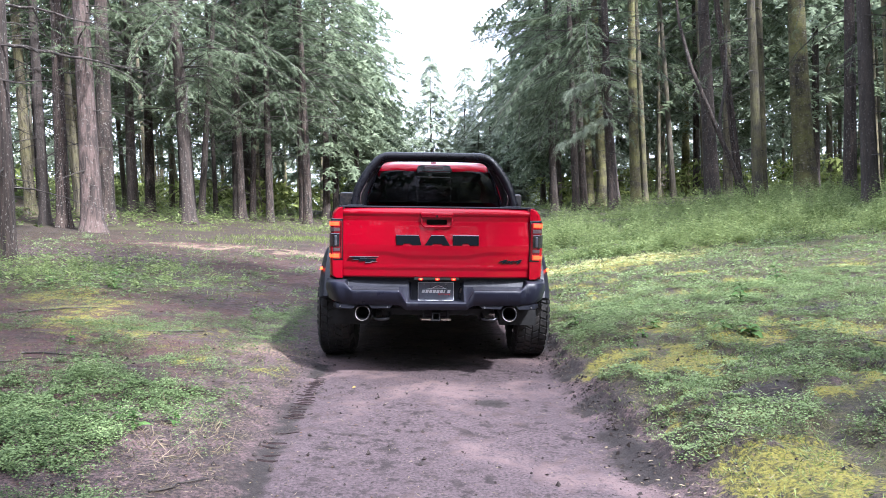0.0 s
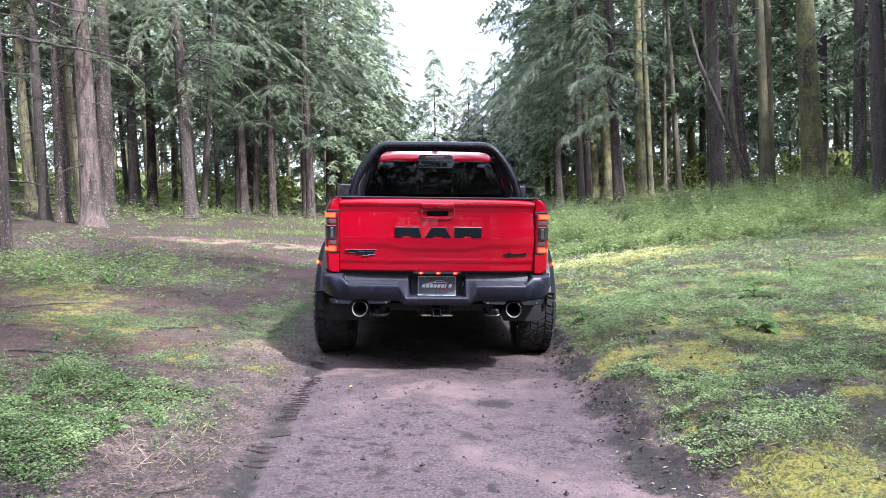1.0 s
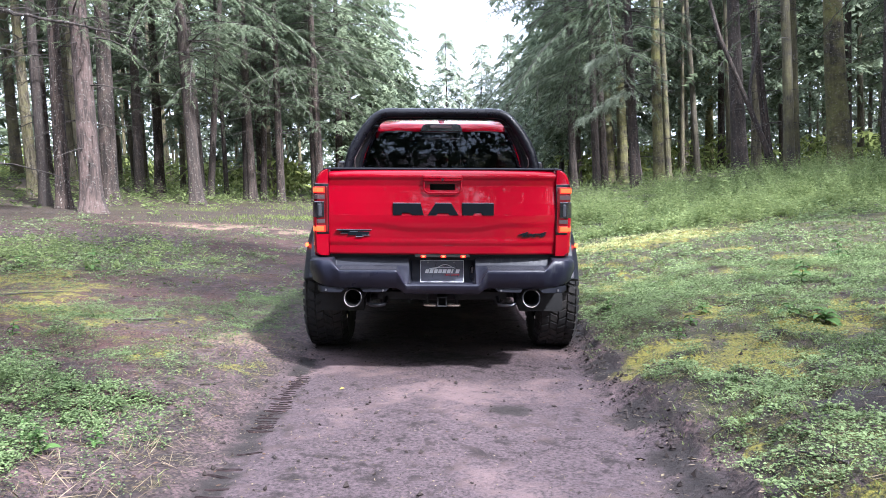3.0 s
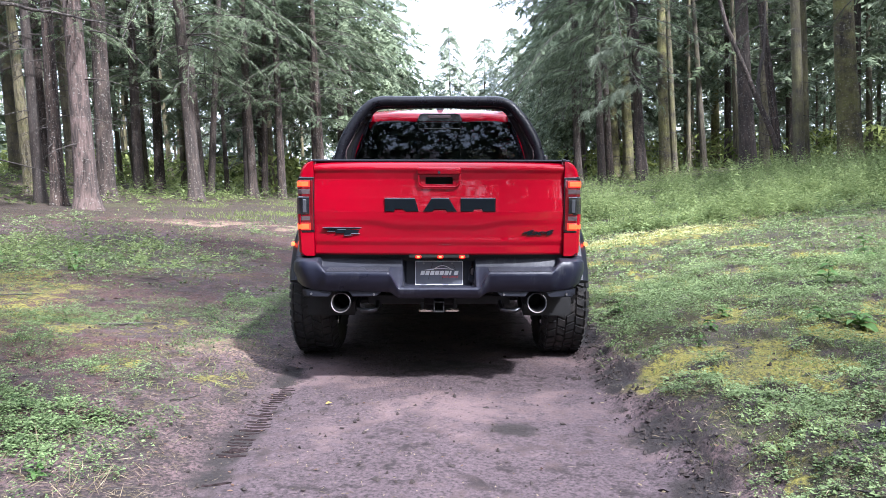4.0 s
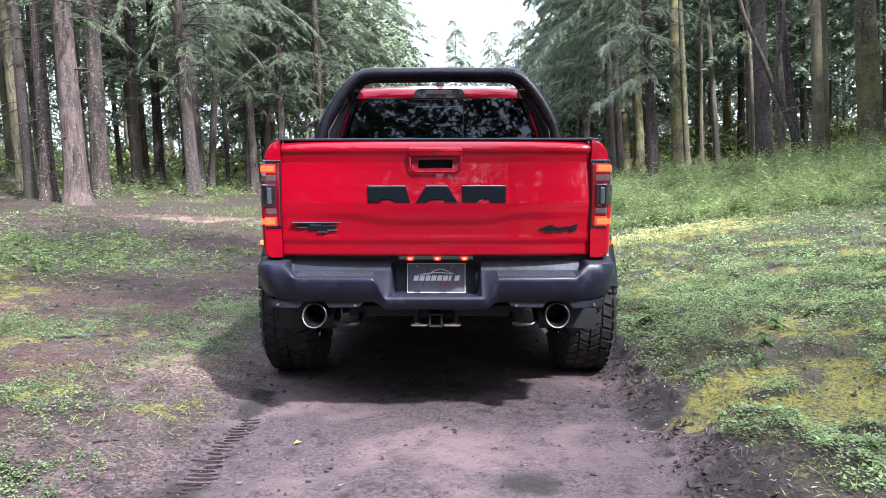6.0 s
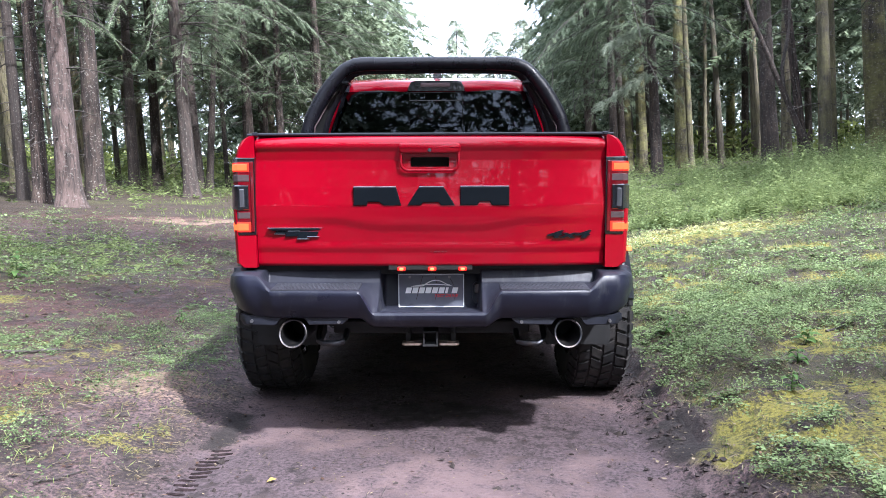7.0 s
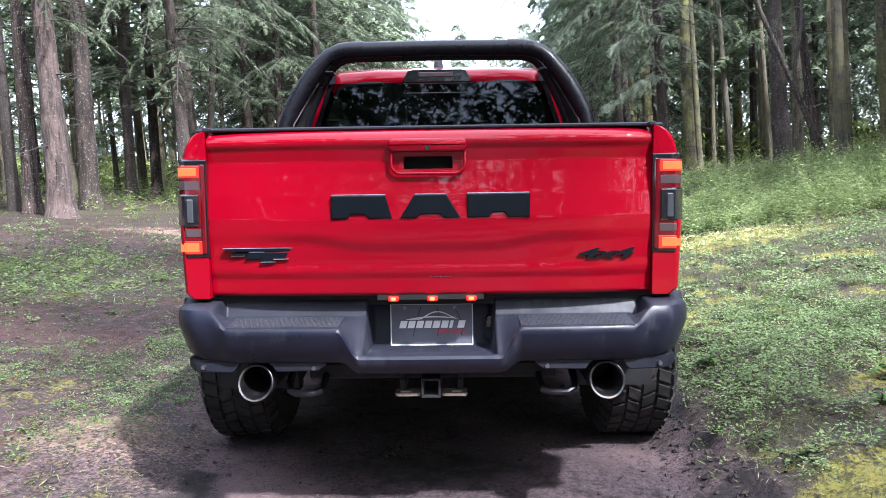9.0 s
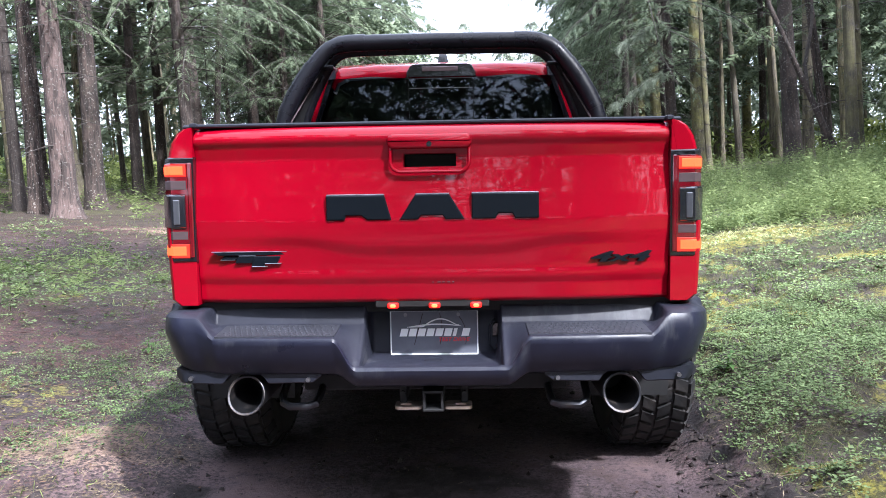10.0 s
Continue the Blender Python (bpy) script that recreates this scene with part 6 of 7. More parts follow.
part("propeller_shaft", Buf().tube([(0.0, 1.25, 0.45), (0.0, 2.6, 0.47)], 0.045, 12), M["under"], truck)
for s in (1, -1):
    part("trailing_arm", Buf().tube([(s * 0.48, 1.10, 0.36), (s * 0.46, 1.9, 0.46)], 0.032, 10), M["under"], truck)
    coil = [(s * 0.56 + 0.055 * math.cos(q), 1.16 + 0.055 * math.sin(q), 0.50 + 0.012 * q) for q in np.linspace(0, 24, 73)]
    part("coil_spring", Buf().tube(coil, 0.009, 6), M["under"], truck, "dark coil spring")
part("panhard_rod", Buf().tube([(-0.62, 0.98, 0.40), (0.50, 0.98, 0.56)], 0.018, 8), M["under"], truck)
part("fuel_tank", Buf().box(-0.38, 0.38, 1.7, 3.6, 0.50, 0.72, 0.03), M["under"], truck)

# ---- roll bar ----
hoop_half = [(0.815, 1.30, 1.452), (0.798, 1.305, 1.525), (0.774, 1.315, 1.610), (0.738, 1.325, 1.690), (0.690, 1.338, 1.775), (0.626, 1.35, 1.862), (0.590, 1.357, 1.905), (0.555, 1.361, 1.934), (0.512, 1.364, 1.953), (0.455, 1.365, 1.962)]
hoop = [(-x, y, z) for x, y, z in hoop_half] + [(0, 1.367, 1.966)] + list(reversed(hoop_half))
bar = part("roll_bar", Buf().tube(hoop, 0.040, 20), M["tube"], truck, "thick satin black tubular roll bar over the bed", smooth=60)
inner_half = [(0.735, 1.46, 1.452), (0.722, 1.46, 1.525), (0.700, 1.46, 1.610), (0.668, 1.46, 1.690), (0.626, 1.46, 1.775), (0.580, 1.455, 1.855), (0.555, 1.45, 1.890), (0.525, 1.448, 1.915), (0.485, 1.445, 1.930), (0.43, 1.445, 1.936)]
inner = [(-x, y, z) for x, y, z in inner_half] + [(0, 1.445, 1.940)] + list(reversed(inner_half))
part("inner_hoop", Buf().tube(inner, 0.026, 14), M["tube"], bar, "thinner second hoop", smooth=60)
for s in (1, -1):
    part("sleeve", Buf().tube([(s * 0.508, 1.3645, 1.954), (s * 0.455, 1.365, 1.962), (s * 0.375, 1.366, 1.964)], 0.0425, 20), M["tube"], bar, "joint sleeve", smooth=60)
    part("sleeve", Buf().tube([(s * 0.774, 1.315, 1.610), (s * 0.738, 1.325, 1.690), (s * 0.690, 1.338, 1.775), (s * 0.640, 1.348, 1.845)], 0.0430, 20), M["tube"], bar, "joint sleeve", smooth=60)
    web = []
    for (xa, ya, za), (xb, yb, zb) in zip(hoop_half[:6], inner_half[:6]):
        web.append([(s * xa, ya, za), (s * (xb + 0.006), yb, zb), (s * (xb - 0.006), yb, zb), (s * (xa - 0.012), ya, za)])
    part("side_plate", Buf().loft(web), M["under"], bar, "dark plate between the hoops")
    part("foot_plate", Buf().box(*sorted((s * 0.70, s * 0.87)), 1.18, 1.60, 1.4505, 1.464, 0.004), M["tube"], bar, "bolted foot plate")
    part("cable", Buf().tube([(s * 0.735, 1.30, 1.464), (s * 0.745, 1.28, 1.52), (s * 0.742, 1.29, 1.570), (s * 0.722, 1.33, 1.62), (s * 0.672, 1.40, 1.73), (s * 0.628, 1.41, 1.80)], 0.0045, 6), M["greylens"], bar, "thin pale cable")
    part("clamp", Buf().box(*sorted((s * 0.545, s * 0.600)), 1.40, 1.47, 1.845, 1.860, 0.003), M["tube"], bar)


# ---- cab ----
def shell(sections, thick):
    """A roof-like slab: cross-sections of (y, [(x, z) ...]) given for one side, with a thickness downwards."""
    rings = []
    for y, pts in sections:
        up = [(x, y, z) for x, z in pts] + [(-x, y, z) for x, z in reversed(pts)]
        rings.append(up + [(x * 0.97, y, z - thick) for x, _, z in reversed(up)])
    return Buf().loft(rings)


roof_sections = []
for y, zc, w in ((1.625, 1.872, 0.575), (1.64, 1.893, 0.585), (1.70, 1.912, 0.60), (1.85, 1.945, 0.63), (2.2, 1.985, 0.65), (2.7, 2.003, 0.66), (3.2, 1.995, 0.655), (3.55, 1.965, 0.64), (3.75, 1.93, 0.62)):
    roof_sections.append((y, [(w + 0.02, zc - 0.085), (w, zc - 0.038), (w - 0.05, zc - 0.014), (w - 0.25, zc - 0.002), (0.0, zc)]))
part("roof", shell(roof_sections, 0.03), M["red"], truck, "glossy red cab roof", smooth=60)
part("headliner", shell([(y, [(x * 0.985, z - 0.034) for x, z in line]) for y, line in roof_sections], 0.012), M["seat"], truck, "dark roof lining")
# rear header: the red band above the rear window
header = []
for x in np.linspace(-0.59, 0.59, 25):
    z1 = 1.876 - 0.022 * (abs(x) / 0.59) ** 3
    header.append([(x, 1.622 + 0.03 * (x / 0.6) ** 2, z1 - 0.052), (x, 1.610 + 0.03 * (x / 0.6) ** 2, z1 - 0.028), (x, 1.622 + 0.03 * (x / 0.6) ** 2, z1), (x, 1.70, z1 + 0.01), (x, 1.70, z1 - 0.052)])
part("rear_header", Buf().loft(header), M["red"], truck, "red band above the rear window", smooth=60)


def strut(a0, a1, b0, b1, thick, n=5, bulge=0.0):
    """A pillar between a lower edge a0..a1 and an upper edge b0..b1, thick in x."""
    rings = []
    for k in range(n + 1):
        t = k / n
        p, q = Vector(a0).lerp(Vector(b0), t), Vector(a1).lerp(Vector(b1), t)
        o = Vector((bulge * math.sin(math.pi * t), 0, 0))
        rings.append([p + o, q + o, q + o - Vector((thick, 0, 0)), p + o - Vector((thick, 0, 0))])
    return Buf().loft(rings)


both("c_pillar", strut((0.815, 1.655, 1.40), (0.86, 1.95, 1.40), (0.625, 1.64, 1.845), (0.66, 1.86, 1.89), 0.055, 6, 0.012), M["red"], truck, "red rear roof pillar")
both("b_pillar", strut((0.865, 2.72, 1.40), (0.865, 2.84, 1.40), (0.675, 2.72, 1.92), (0.675, 2.80, 1.92), 0.05), M["gloss"], truck, "black middle roof pillar")
both("a_pillar", strut((0.86, 4.42, 1.38), (0.86, 4.52, 1.38), (0.63, 3.68, 1.87), (0.63, 3.78, 1.90), 0.06, 6), M["red"], truck, "red windscreen pillar")
for s in (1, -1):
    part("roof_trim", Buf().loft([[(s * x, y, z) for x, z in ((0.572, z0), (0.612, z0 - 0.004), (0.600, z1), (0.566, z1 + 0.004))] for y, z0, z1 in ((1.598, 1.822, 1.872), (1.66, 1.835, 1.885))]), M["black"], truck, "black roof-seam end cap")


def pane(name, corners, material, label, thick=0.005):
    a = [Vector(c) for c in corners]
    nrm = (a[1] - a[0]).cross(a[3] - a[0]).normalized() * thick
    ob = part(name, Buf().loft([a, [p + nrm for p in a]]), material, truck, label, smooth=0)
    ob.visible_shadow = False
    return ob


rear_glass = pane("rear_window", [(-0.745, 1.640, 1.40), (0.745, 1.640, 1.40), (0.598, 1.628, 1.826), (-0.598, 1.628, 1.826)], M["glass"], "dark tinted rear window with a sliding middle pane")
for x0, x1, z0, z1 in ((-0.178, -0.1745, 1.43, 1.822), (0.1705, 0.174, 1.43, 1.822), (-0.1745, 0.1705, 1.766, 1.7695), (-0.1745, 0.1705, 1.8185, 1.822)):
    part("slider_frame", Buf().box(x0, x1, 1.617, 1.625, z0, z1, 0.001), M["steel"] if z1 - z0 < 0.1 else M["gloss"], rear_glass, "thin frame of the sliding pane")
for s in (1, -1):
    part("window_seal", Buf().loft([[(s * (0.742 + d), 1.622, 1.40), (s * (0.595 + d), 1.614, 1.826)] + [(s * (0.595 + d), 1.636, 1.826), (s * (0.742 + d), 1.640, 1.40)] for d in (-0.012, 0.014)]), M["gloss"], rear_glass, "black window edge")
    pane("rear_side_window", [(s * 0.845, 2.02, 1.40), (s * 0.852, 2.72, 1.40), (s * 0.668, 2.72, 1.885), (s * 0.655, 1.95, 1.85)], M["glass"], "dark tinted side window")
    pane("front_side_window", [(s * 0.852, 2.84, 1.40), (s * 0.852, 4.40, 1.38), (s * 0.628, 3.72, 1.865), (s * 0.668, 2.80, 1.885)], M["clear"], "front side window")
pane("windscreen", [(-0.82, 4.50, 1.40), (0.82, 4.50, 1.40), (0.60, 3.75, 1.89), (-0.60, 3.75, 1.89)], M["clear"], "wide raked windscreen")
brake = part("high_brake_lamp", Buf().loft([[(x * k, y, z) for x, z in ((-0.190, 1.826), (0.190, 1.826), (0.186, 1.850), (0.165, 1.884), (0.14, 1.890), (-0.14, 1.890), (-0.165, 1.884), (-0.186, 1.850))] for y, k in ((1.66, 1.0), (1.600, 1.0), (1.590, 0.97))]), M["gloss"], truck, "black housing of the high brake lamp")
part("brake_lens", Buf().box(-0.102, 0.092, 1.584, 1.594, 1.851, 1.876, 0.002), M["greylens"], brake, "pale smoked lens")
fin = Buf().loft([[(-w, y0, z), (w, y0, z), (w * 0.7, y1, z), (-w * 0.7, y1, z)] for w, y0, y1, z in ((0.035, 2.10, 2.34, 1.975), (0.026, 2.105, 2.30, 2.02), (0.014, 2.11, 2.22, 2.065), (0.005, 2.125, 2.17, 2.092))])
part("roof_antenna", fin, M["gloss"], truck, "small shark-fin antenna", smooth=60)


def lower_body():
    rings = []
    ys = [1.68, 1.72, 2.6, 3.6, 4.1] + [AXLE_F - 0.53 * math.cos(a) for a in np.linspace(0, math.pi, 15)] + [5.45, 5.62, 5.74, 5.78]
    for y in ys:
        w = lerp_table(y, (1.68, 0.955), (1.72, 0.965), (4.0, 0.970), (5.2, 0.965), (5.6, 0.90), (5.78, 0.82))
        top = lerp_table(y, (1.68, 1.40), (4.35, 1.40), (4.5, 1.40), (5.3, 1.33), (5.62, 1.25), (5.78, 1.16))
        low = max(0.52, arch(y, AXLE_F))
        mid = max(low + 0.04, 0.92)
        half = [(w - 0.05, low), (w, low + 0.03), (w + 0.005, mid), (w - 0.01, max(mid + 0.02, top - 0.16)), (w - 0.085, top)]
        crown = [(0.35, top + (0.045 if y > 4.6 and y < 5.7 else 0.0))]
        side = half + crown
        rings.append([(x, y, z) for x, z in side] + [(-x, y, z) for x, z in reversed(side)])
    return Buf().loft(rings)


part("cab_body", lower_body(), M["red"], truck, "red cab and bonnet panels", smooth=40)
for s in (1, -1):
    for y0, y1 in ((1.80, 2.76), (2.80, 3.98)):
        door = part("door", Buf().loft([[(s * (x + d), y, z) for y, z, x in ((y0, 0.60, 0.957), (y1, 0.60, 0.958), (y1, 1.0, 0.972), (y1, 1.375, 0.905), (y0, 1.375, 0.905), (y0, 1.0, 0.972))] for d in (-0.01, 0.006)]), M["red"], truck, "red side door")
        part("door_handle", Buf().tube([(s * 0.965, y0 + 0.06, 1.22), (s * 1.0, y0 + 0.09, 1.225), (s * 1.0, y0 + 0.22, 1.225), (s * 0.965, y0 + 0.25, 1.22)], 0.013, 8), M["gloss"], door, "black door handle")
    # board made low and wide to keep sun off the ground beneath
    part("running_board", Buf().box(*sorted((s * 0.78, s * 1.06)), 1.75, 4.15, 0.31, 0.45, 0.03), M["black"], truck, "black running board, set low to block light under the truck")
    m_arm = part("wing_mirror", Buf().box(*sorted((s * 1.035, s * 1.245)), 3.86, 3.98, 1.47, 1.66, 0.03), M["gloss"], truck, "black wing mirror")
    part("mirror_glass", Buf().box(*sorted((s * 1.05, s * 1.23)), 3.853, 3.862, 1.485, 1.645, 0.003), M["chrome"], m_arm)
    part("mirror_arm", Buf().tube([(s * 0.90, 3.95, 1.43), (s * 1.06, 3.94, 1.50)], 0.022, 8), M["gloss"], m_arm)
    part("headlamp", Buf().box(*sorted((s * 0.56, s * 0.86)), 5.60, 5.745, 0.98, 1.14, 0.03), M["clear"], truck, "clear headlamp")
part("grille", Buf().box(-0.54, 0.54, 5.70, 5.80, 0.80, 1.12, 0.03), M["gloss"], truck, "black front grille")
part("front_bumper", Buf().loft([[(x, 5.66 + d - 0.22 * (abs(x) / 0.95) ** 3, z) for d, z in ((0.0, 0.48), (0.17, 0.52), (0.19, 0.70), (0.15, 0.78), (0.0, 0.78))] for x in np.linspace(-0.96, 0.96, 15)]), M["black"], truck, "black front bumper")
part("bonnet_scoop", Buf().loft([[(-w, y, z0), (w, y, z0), (w * 0.85, y, z1), (-w * 0.85, y, z1)] for y, w, z0, z1 in ((4.62, 0.20, 1.38, 1.43), (4.9, 0.25, 1.36, 1.46), (5.15, 0.27, 1.34, 1.45), (5.2, 0.26, 1.34, 1.41))]), M["gloss"], truck, "black bonnet scoop")

# cab inside
part("cab_floor", Buf().box(-0.85, 0.85, 1.72, 4.3, 0.66, 0.72), M["seat"], truck)
part("cab_back", Buf().box(-0.80, 0.80, 1.668, 1.70, 0.72, 1.398), M["seat"], truck)
for x, y in ((-0.40, 1.95), (0.40, 1.95), (-0.42, 3.05), (0.42, 3.05)):
    part("seat_back", Buf().loft([[(x - w, yy, z), (x + w, yy, z), (x + w, yy + 0.13, z), (x - w, yy + 0.13, z)] for w, yy, z in ((0.26, y, 0.80), (0.27, y, 1.10), (0.24, y - 0.03, 1.40), (0.16, y - 0.04, 1.50))]), M["seat"], truck, "dark upholstered seat back", smooth=50)
    part("head_rest", Buf().box(x - 0.125, x + 0.125, y - 0.06, y + 0.04, 1.53, 1.73, 0.035), M["seat"], truck, "dark head rest", smooth=50)
part("dashboard", Buf().box(-0.80, 0.80, 3.85, 4.45, 1.00, 1.37, 0.06), M["seat"], truck, "dark dashboard")
part("inside_mirror", Buf().box(-0.12, 0.12, 3.72, 3.74, 1.74, 1.80, 0.01), M["gloss"], truck)
part("steering_wheel", Buf().tube([(-0.42 + 0.19 * math.cos(a), 3.68 + 0.06 * math.sin(a), 1.28 + 0.18 * math.sin(a)) for a in np.linspace(0, 2 * math.pi, 25)], 0.016, 8), M["seat"], truck, "dark steering wheel")


# ---- single small things on the ground ----
def stick(x, y, turn, ln, r, label):
    rng = np.random.RandomState(int(abs(x * 100 + y * 37)) % 1000)
    pts = []
    for k in range(6):
        s = k / 5 - 0.5
        px, py = x + math.cos(turn) * ln * s + rng.normal(0, 0.012), y + math.sin(turn) * ln * s + rng.normal(0, 0.012)
        pts.append((px, py, float(height(px, py)) + r + 0.004))
    st = new("fallen_stick", mesh_of("fallen_stick", Buf().tube(pts, [r * (1 - 0.09 * k) for k in range(6)], 7), M["twig"], 60))
    return tagged(st, label, "stick", "fallen sticks")


for x, y, turn, ln, r in ((-2.55, 1.35, 0.3, 0.45, 0.010), (-2.0, 1.9, 2.2, 0.35, 0.009), (-3.1, 0.1, 0.1, 0.7, 0.009), (-2.6, -0.7, 2.9, 0.5, 0.007), (-3.4, -0.3, 0.5, 0.5, 0.008), (-1.45, -0.5, 1.2, 0.22, 0.005), (1.35, -1.55, 0.5, 0.22, 0.006), (1.5, -2.2, 2.0, 0.25, 0.006), (2.6, 1.2, 0.2, 0.5, 0.008), (3.6, -0.6, 2.7, 0.6, 0.008), (-4.2, 2.2, 0.7, 0.8, 0.011), (-1.3, -2.6, 0.9, 0.3, 0.006)):
    stick(x, y, turn, ln, r, "thin grey fallen stick lying on the soil")


def long_bough(tree, pts, r, seed):
    """A long bare bough with hanging side twigs, grown from a tree."""
    rng = np.random.RandomState(seed)
    inv = tree.matrix_basis.inverted()
    pts = [Vector(p) for p in pts]
    line = []
    for a, b_ in zip(pts, pts[1:]):
        line += [a.lerp(b_, k / 4) + Vector(rng.normal(0, 0.012, 3)) for k in range(4)]
    line.append(pts[-1])
    buf = Buf().tube([inv @ p for p in line], [r * (1 - 0.85 * k / (len(line) - 1)) for k in range(len(line))], 7)
    for k in range(2, len(line) - 1):
        for s in range(2):
            p = line[k]
            q = p + Vector((rng.uniform(-0.1, 0.5), rng.uniform(-0.3, 0.3), rng.uniform(-0.6, 0.12)))
            mid = (p + q) / 2 + Vector((0.04, 0, 0.06))
            buf.tube([inv @ p, inv @ mid, inv @ q], [0.006, 0.004, 0.002], 4, False)
    part("bough", buf, M["twig"], tree, "long bare bough")


long_bough(near_tree, [(-7.5, 7.0, 4.28), (-6.9, 7.5, 4.22), (-6.2, 7.7, 4.12), (-5.5, 7.75, 3.98), (-4.95, 7.8, 3.86)], 0.040, 1)
long_bough(near_tree, [(-7.55, 7.0, 4.95), (-6.9, 7.4, 4.92), (-6.3, 7.6, 4.80), (-5.9, 7.7, 4.76)], 0.032, 2)


def leafy_bough(tree, pts, r, seed, leaf="needles"):
    """A long living bough with hanging needle sprays, grown from a tree."""
    rng = np.random.RandomState(seed)
    inv = tree.matrix_basis.inverted()
    pts = [Vector(p) for p in pts]
    line = []
    for u, v in zip(pts, pts[1:]):
        line += [u.lerp(v, k / 6) + Vector(rng.normal(0, 0.03, 3)) for k in range(6)]
    line.append(pts[-1])
    part("bough", Buf().tube([inv @ p for p in line], [r * (1 - 0.85 * k / (len(line) - 1)) for k in range(len(line))], 6), M["twig"], tree, "long drooping bough")
    at, way = [], []
    for k in range(4, len(line)):
        along = (line[k] - line[k - 1]).normalized()
        side = along.cross(Vector((0, 0, 1)))
        for s in range(11):
            at.append(line[k - 1].lerp(line[k], rng.rand()) + Vector(rng.normal(0, 0.05, 3)))
            way.append(along * rng.uniform(0.2, 1.0) + side * rng.uniform(-1, 1) + Vector((0, 0, rng.uniform(-0.9, 0.15))))
    leaves = sprays(rng, np.array([inv @ p for p in at]), np.array([inv.to_3x3() @ w for w in way]), rng.uniform(0.30, 0.60, len(at)), shape=FROND)
    ob = new("bough_needles", soup("bough_needles", leaves, M[leaf]))
    ob.parent = tree
    tagged(ob, kind="stuff")


leafy_bough(right_tree, [(9.2, 29.0, 11.2), (7.4, 29.6, 11.3), (5.2, 30.0, 10.9), (3.4, 30.2, 10.7), (2.5, 30.3, 10.5)], 0.05, 31)
leafy_bough(right_tree, [(9.2, 29.0, 9.6), (7.6, 28.6, 9.8), (6.0, 28.4, 9.3), (4.6, 28.2, 8.9)], 0.045, 32)
# the next two boughs take the paled needles to look sunlit
leafy_bough(right_tree, [(9.2, 29.0, 5.9), (8.4, 28.4, 5.9), (7.4, 28.0, 5.3), (6.3, 27.7, 4.6)], 0.04, 33, "needles3")
leafy_bough(right_tree, [(9.2, 29.0, 7.9), (8.2, 28.4, 7.8), (7.3, 28.0, 7.4), (6.6, 27.8, 7.0)], 0.04, 34, "needles3")


def broad_plant(seed, x, y, tall, leaves, size, material, name, label):
    """A single plant: a stalk with toothed broad leaves in steps."""
    rng = np.random.RandomState(seed)
    z0 = float(height(x, y))
    plant = tagged(new(name), label, "plant", "broad-leaved plants")
    plant.location = (x, y, z0)
    lean = rng.normal(0, 0.12, 2)
    part("stalk", Buf().tube([(0, 0, -0.01), (lean[0] * tall * 0.5, lean[1] * tall * 0.5, tall * 0.5), (lean[0] * tall, lean[1] * tall, tall)], [0.004, 0.003, 0.0015], 5), M[material], plant)
    for k in range(leaves):
        s = 0.12 + 0.88 * k / max(1, leaves - 1)
        a = k * 2.4 + rng.uniform(0, 0.5)
        ln = size * rng.uniform(0.75, 1.15) * (1.15 - 0.55 * s)
        m = Matrix.Translation((lean[0] * tall * s, lean[1] * tall * s, tall * s)) @ Euler((0, 0, a)).to_matrix().to_4x4() @ Euler((rng.normal(0, 0.25), rng.uniform(-0.35, 0.35), 0)).to_matrix().to_4x4()
        buf, rim = Buf(), []
        mid = [(ln * t, 0, 0.10 * ln * math.sin(math.pi * t) - 0.18 * ln * t * t) for t in (0, 0.25, 0.5, 0.75, 1.0)]
        for sgn in (1, -1):
            edge = [(ln * (t + 0.03), sgn * ln * w, 0.16 * ln * math.sin(math.pi * t) - 0.18 * ln * t * t) for t, w in ((0.12, 0.20), (0.22, 0.17), (0.34, 0.29), (0.46, 0.22), (0.58, 0.25), (0.70, 0.16), (0.82, 0.13))]
            v = [m @ Vector(p) for p in mid + edge]
            f = [(0, 5, 6, 1), (1, 6, 7), (1, 7, 8, 2), (2, 8, 9), (2, 9, 10, 3), (3, 10, 11), (3, 11, 4)]
            buf.add(v, f if sgn > 0 else [tuple(reversed(q)) for q in f])
        ob = new("leaf", mesh_of("leaf", buf, M[material], 60, fix=False))
        ob.parent = plant
    return plant


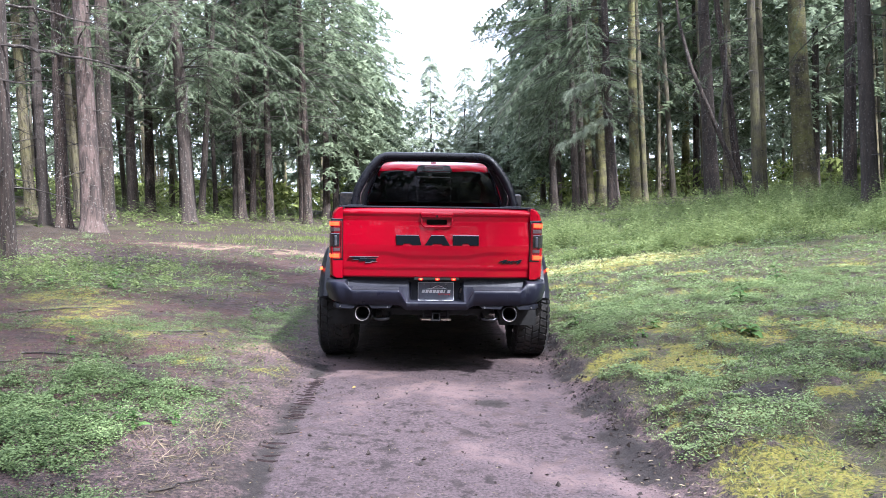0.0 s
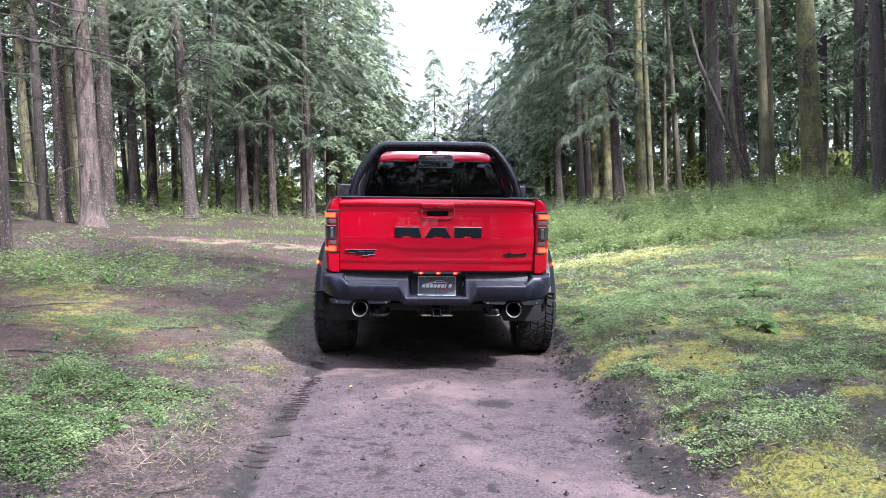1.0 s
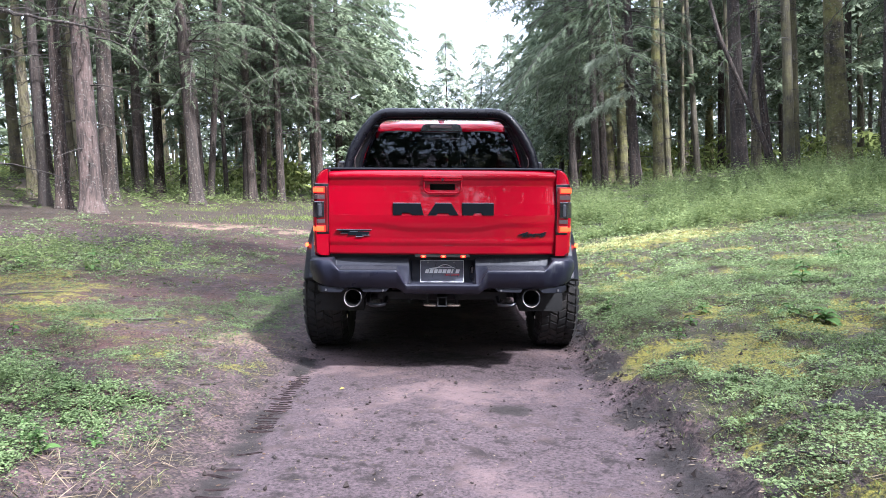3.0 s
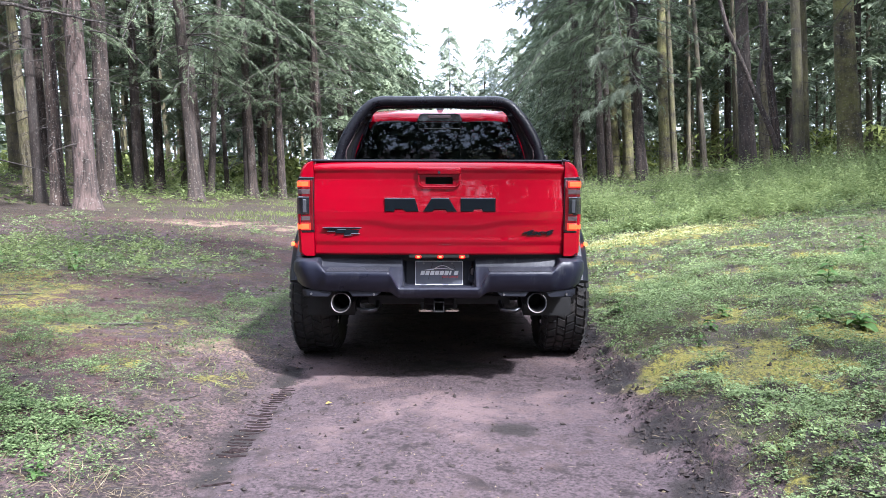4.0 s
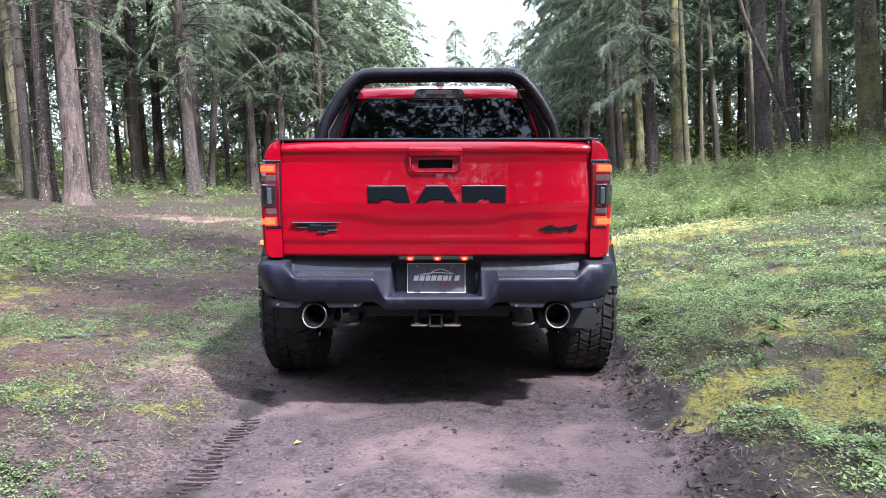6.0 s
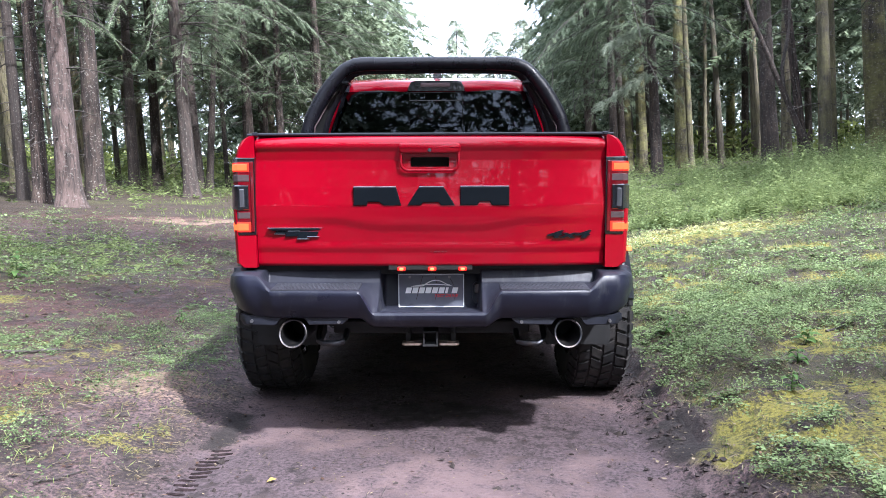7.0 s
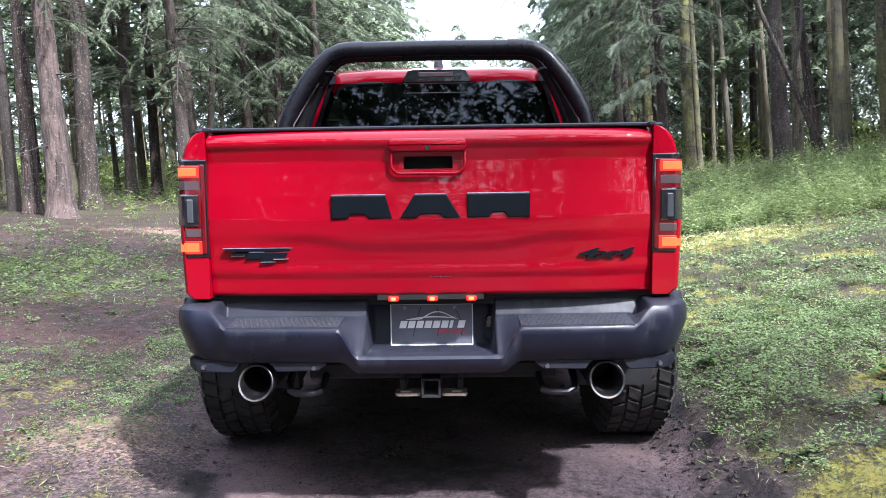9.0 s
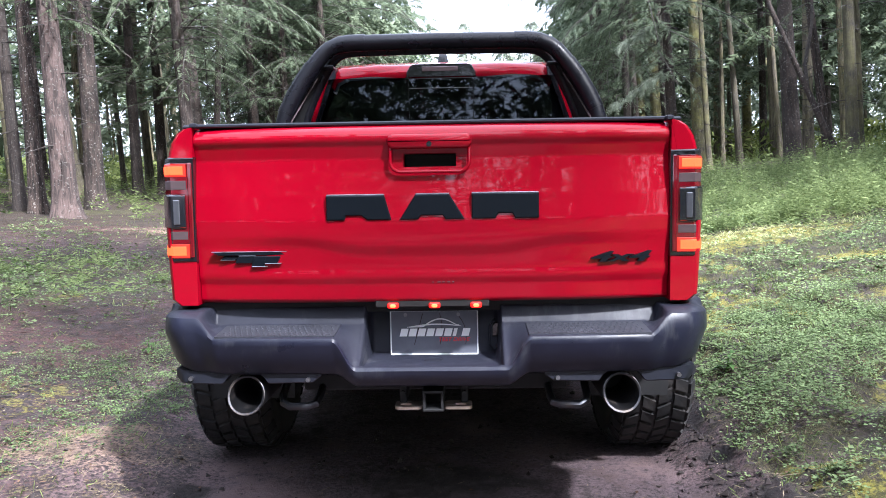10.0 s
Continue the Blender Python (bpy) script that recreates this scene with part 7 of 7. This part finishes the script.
for k, (x, y, tall, leaves, size) in enumerate(((-1.78, -1.86, 0.12, 12, 0.075), (-1.62, -1.72, 0.09, 9, 0.06), (-1.95, -1.70, 0.10, 10, 0.06), (2.80, 0.22, 0.10, 12, 0.13), (2.62, 0.40, 0.08, 10, 0.12), (1.95, 0.62, 0.08, 11, 0.09), (2.15, 0.95, 0.09, 10, 0.10),
                                          (1.70, 0.15, 0.09, 9, 0.07), (-2.75, -0.15, 0.07, 8, 0.05), (-3.3, 0.55, 0.10, 9, 0.07), (3.3, 1.6, 0.2, 12, 0.12), (4.2, 2.6, 0.25, 12, 0.13), (1.5, 1.5, 0.10, 9, 0.07), (-4.4, 4.2, 0.25, 12, 0.12), (-5.2, 4.0, 0.22, 12, 0.11), (-2.1, 2.6, 0.10, 9, 0.07))):
    broad_plant(100 + k, x, y, tall, leaves, size, "broad", "broad_leaved_plant", "bright green broad-leaved plant with toothed leaves")
fall = leaf_quads(np.random.RandomState(3), np.array([[-0.67, -0.34, float(height(-0.67, -0.34)) + 0.008]]), np.array([[0.8, 0.5, 0.05]]), 0.1, np.array([0.045]), np.array([0.032]))
tagged(new("fallen_leaf", quads("fallen_leaf", fall, M["yellow"])), "small yellow fallen leaf lying on the track", "leaf")


def lug_prints():
    """Ridges of pressed mud left by tyre lugs along the edge of the track."""
    rng = np.random.RandomState(9)
    buf = Buf()
    for side, y0, y1, keep in ((-1, -1.20, 0.06, 0.98), (-1, -2.2, -1.2, 0.15)):
        y = y0
        while y < y1:
            y += 0.047
            if rng.rand() > keep:
                continue
            for x0, ln in ((side * 0.99, rng.uniform(0.07, 0.14)),):
                x0 += rng.normal(0, 0.016)
                w, hh = rng.uniform(0.028, 0.042), rng.uniform(0.001, 0.006)
                slant = -0.010 * side
                v = []
                for t in (-0.5, -0.3, 0.3, 0.5):
                    x, yy = x0 + ln * t, y + slant * t * 2 + rng.normal(0, 0.003)
                    z = float(height(x, yy))
                    top = hh * (1.0 if abs(t) < 0.4 else 0.3) * rng.uniform(0.7, 1.2)
                    v += [(x, yy - w / 2, z - 0.012), (x, yy - w * 0.28, z + top), (x, yy + w * 0.28, z + top), (x, yy + w / 2, z - 0.012)]
                f = [(0, 1, 2, 3), (15, 14, 13, 12)]
                for c in (0, 4, 8):
                    f += [(c + k, c + k + 4, c + k + 5, c + k + 1) for k in range(3)]
                buf.add(v, f)
    return buf


tagged(new("tyre_lug_prints", mesh_of("tyre_lug_prints", lug_prints(), M["mud"], 60)), "ridges of dark mud pressed by tyre lugs along the track", "tyre prints", kind="stuff")
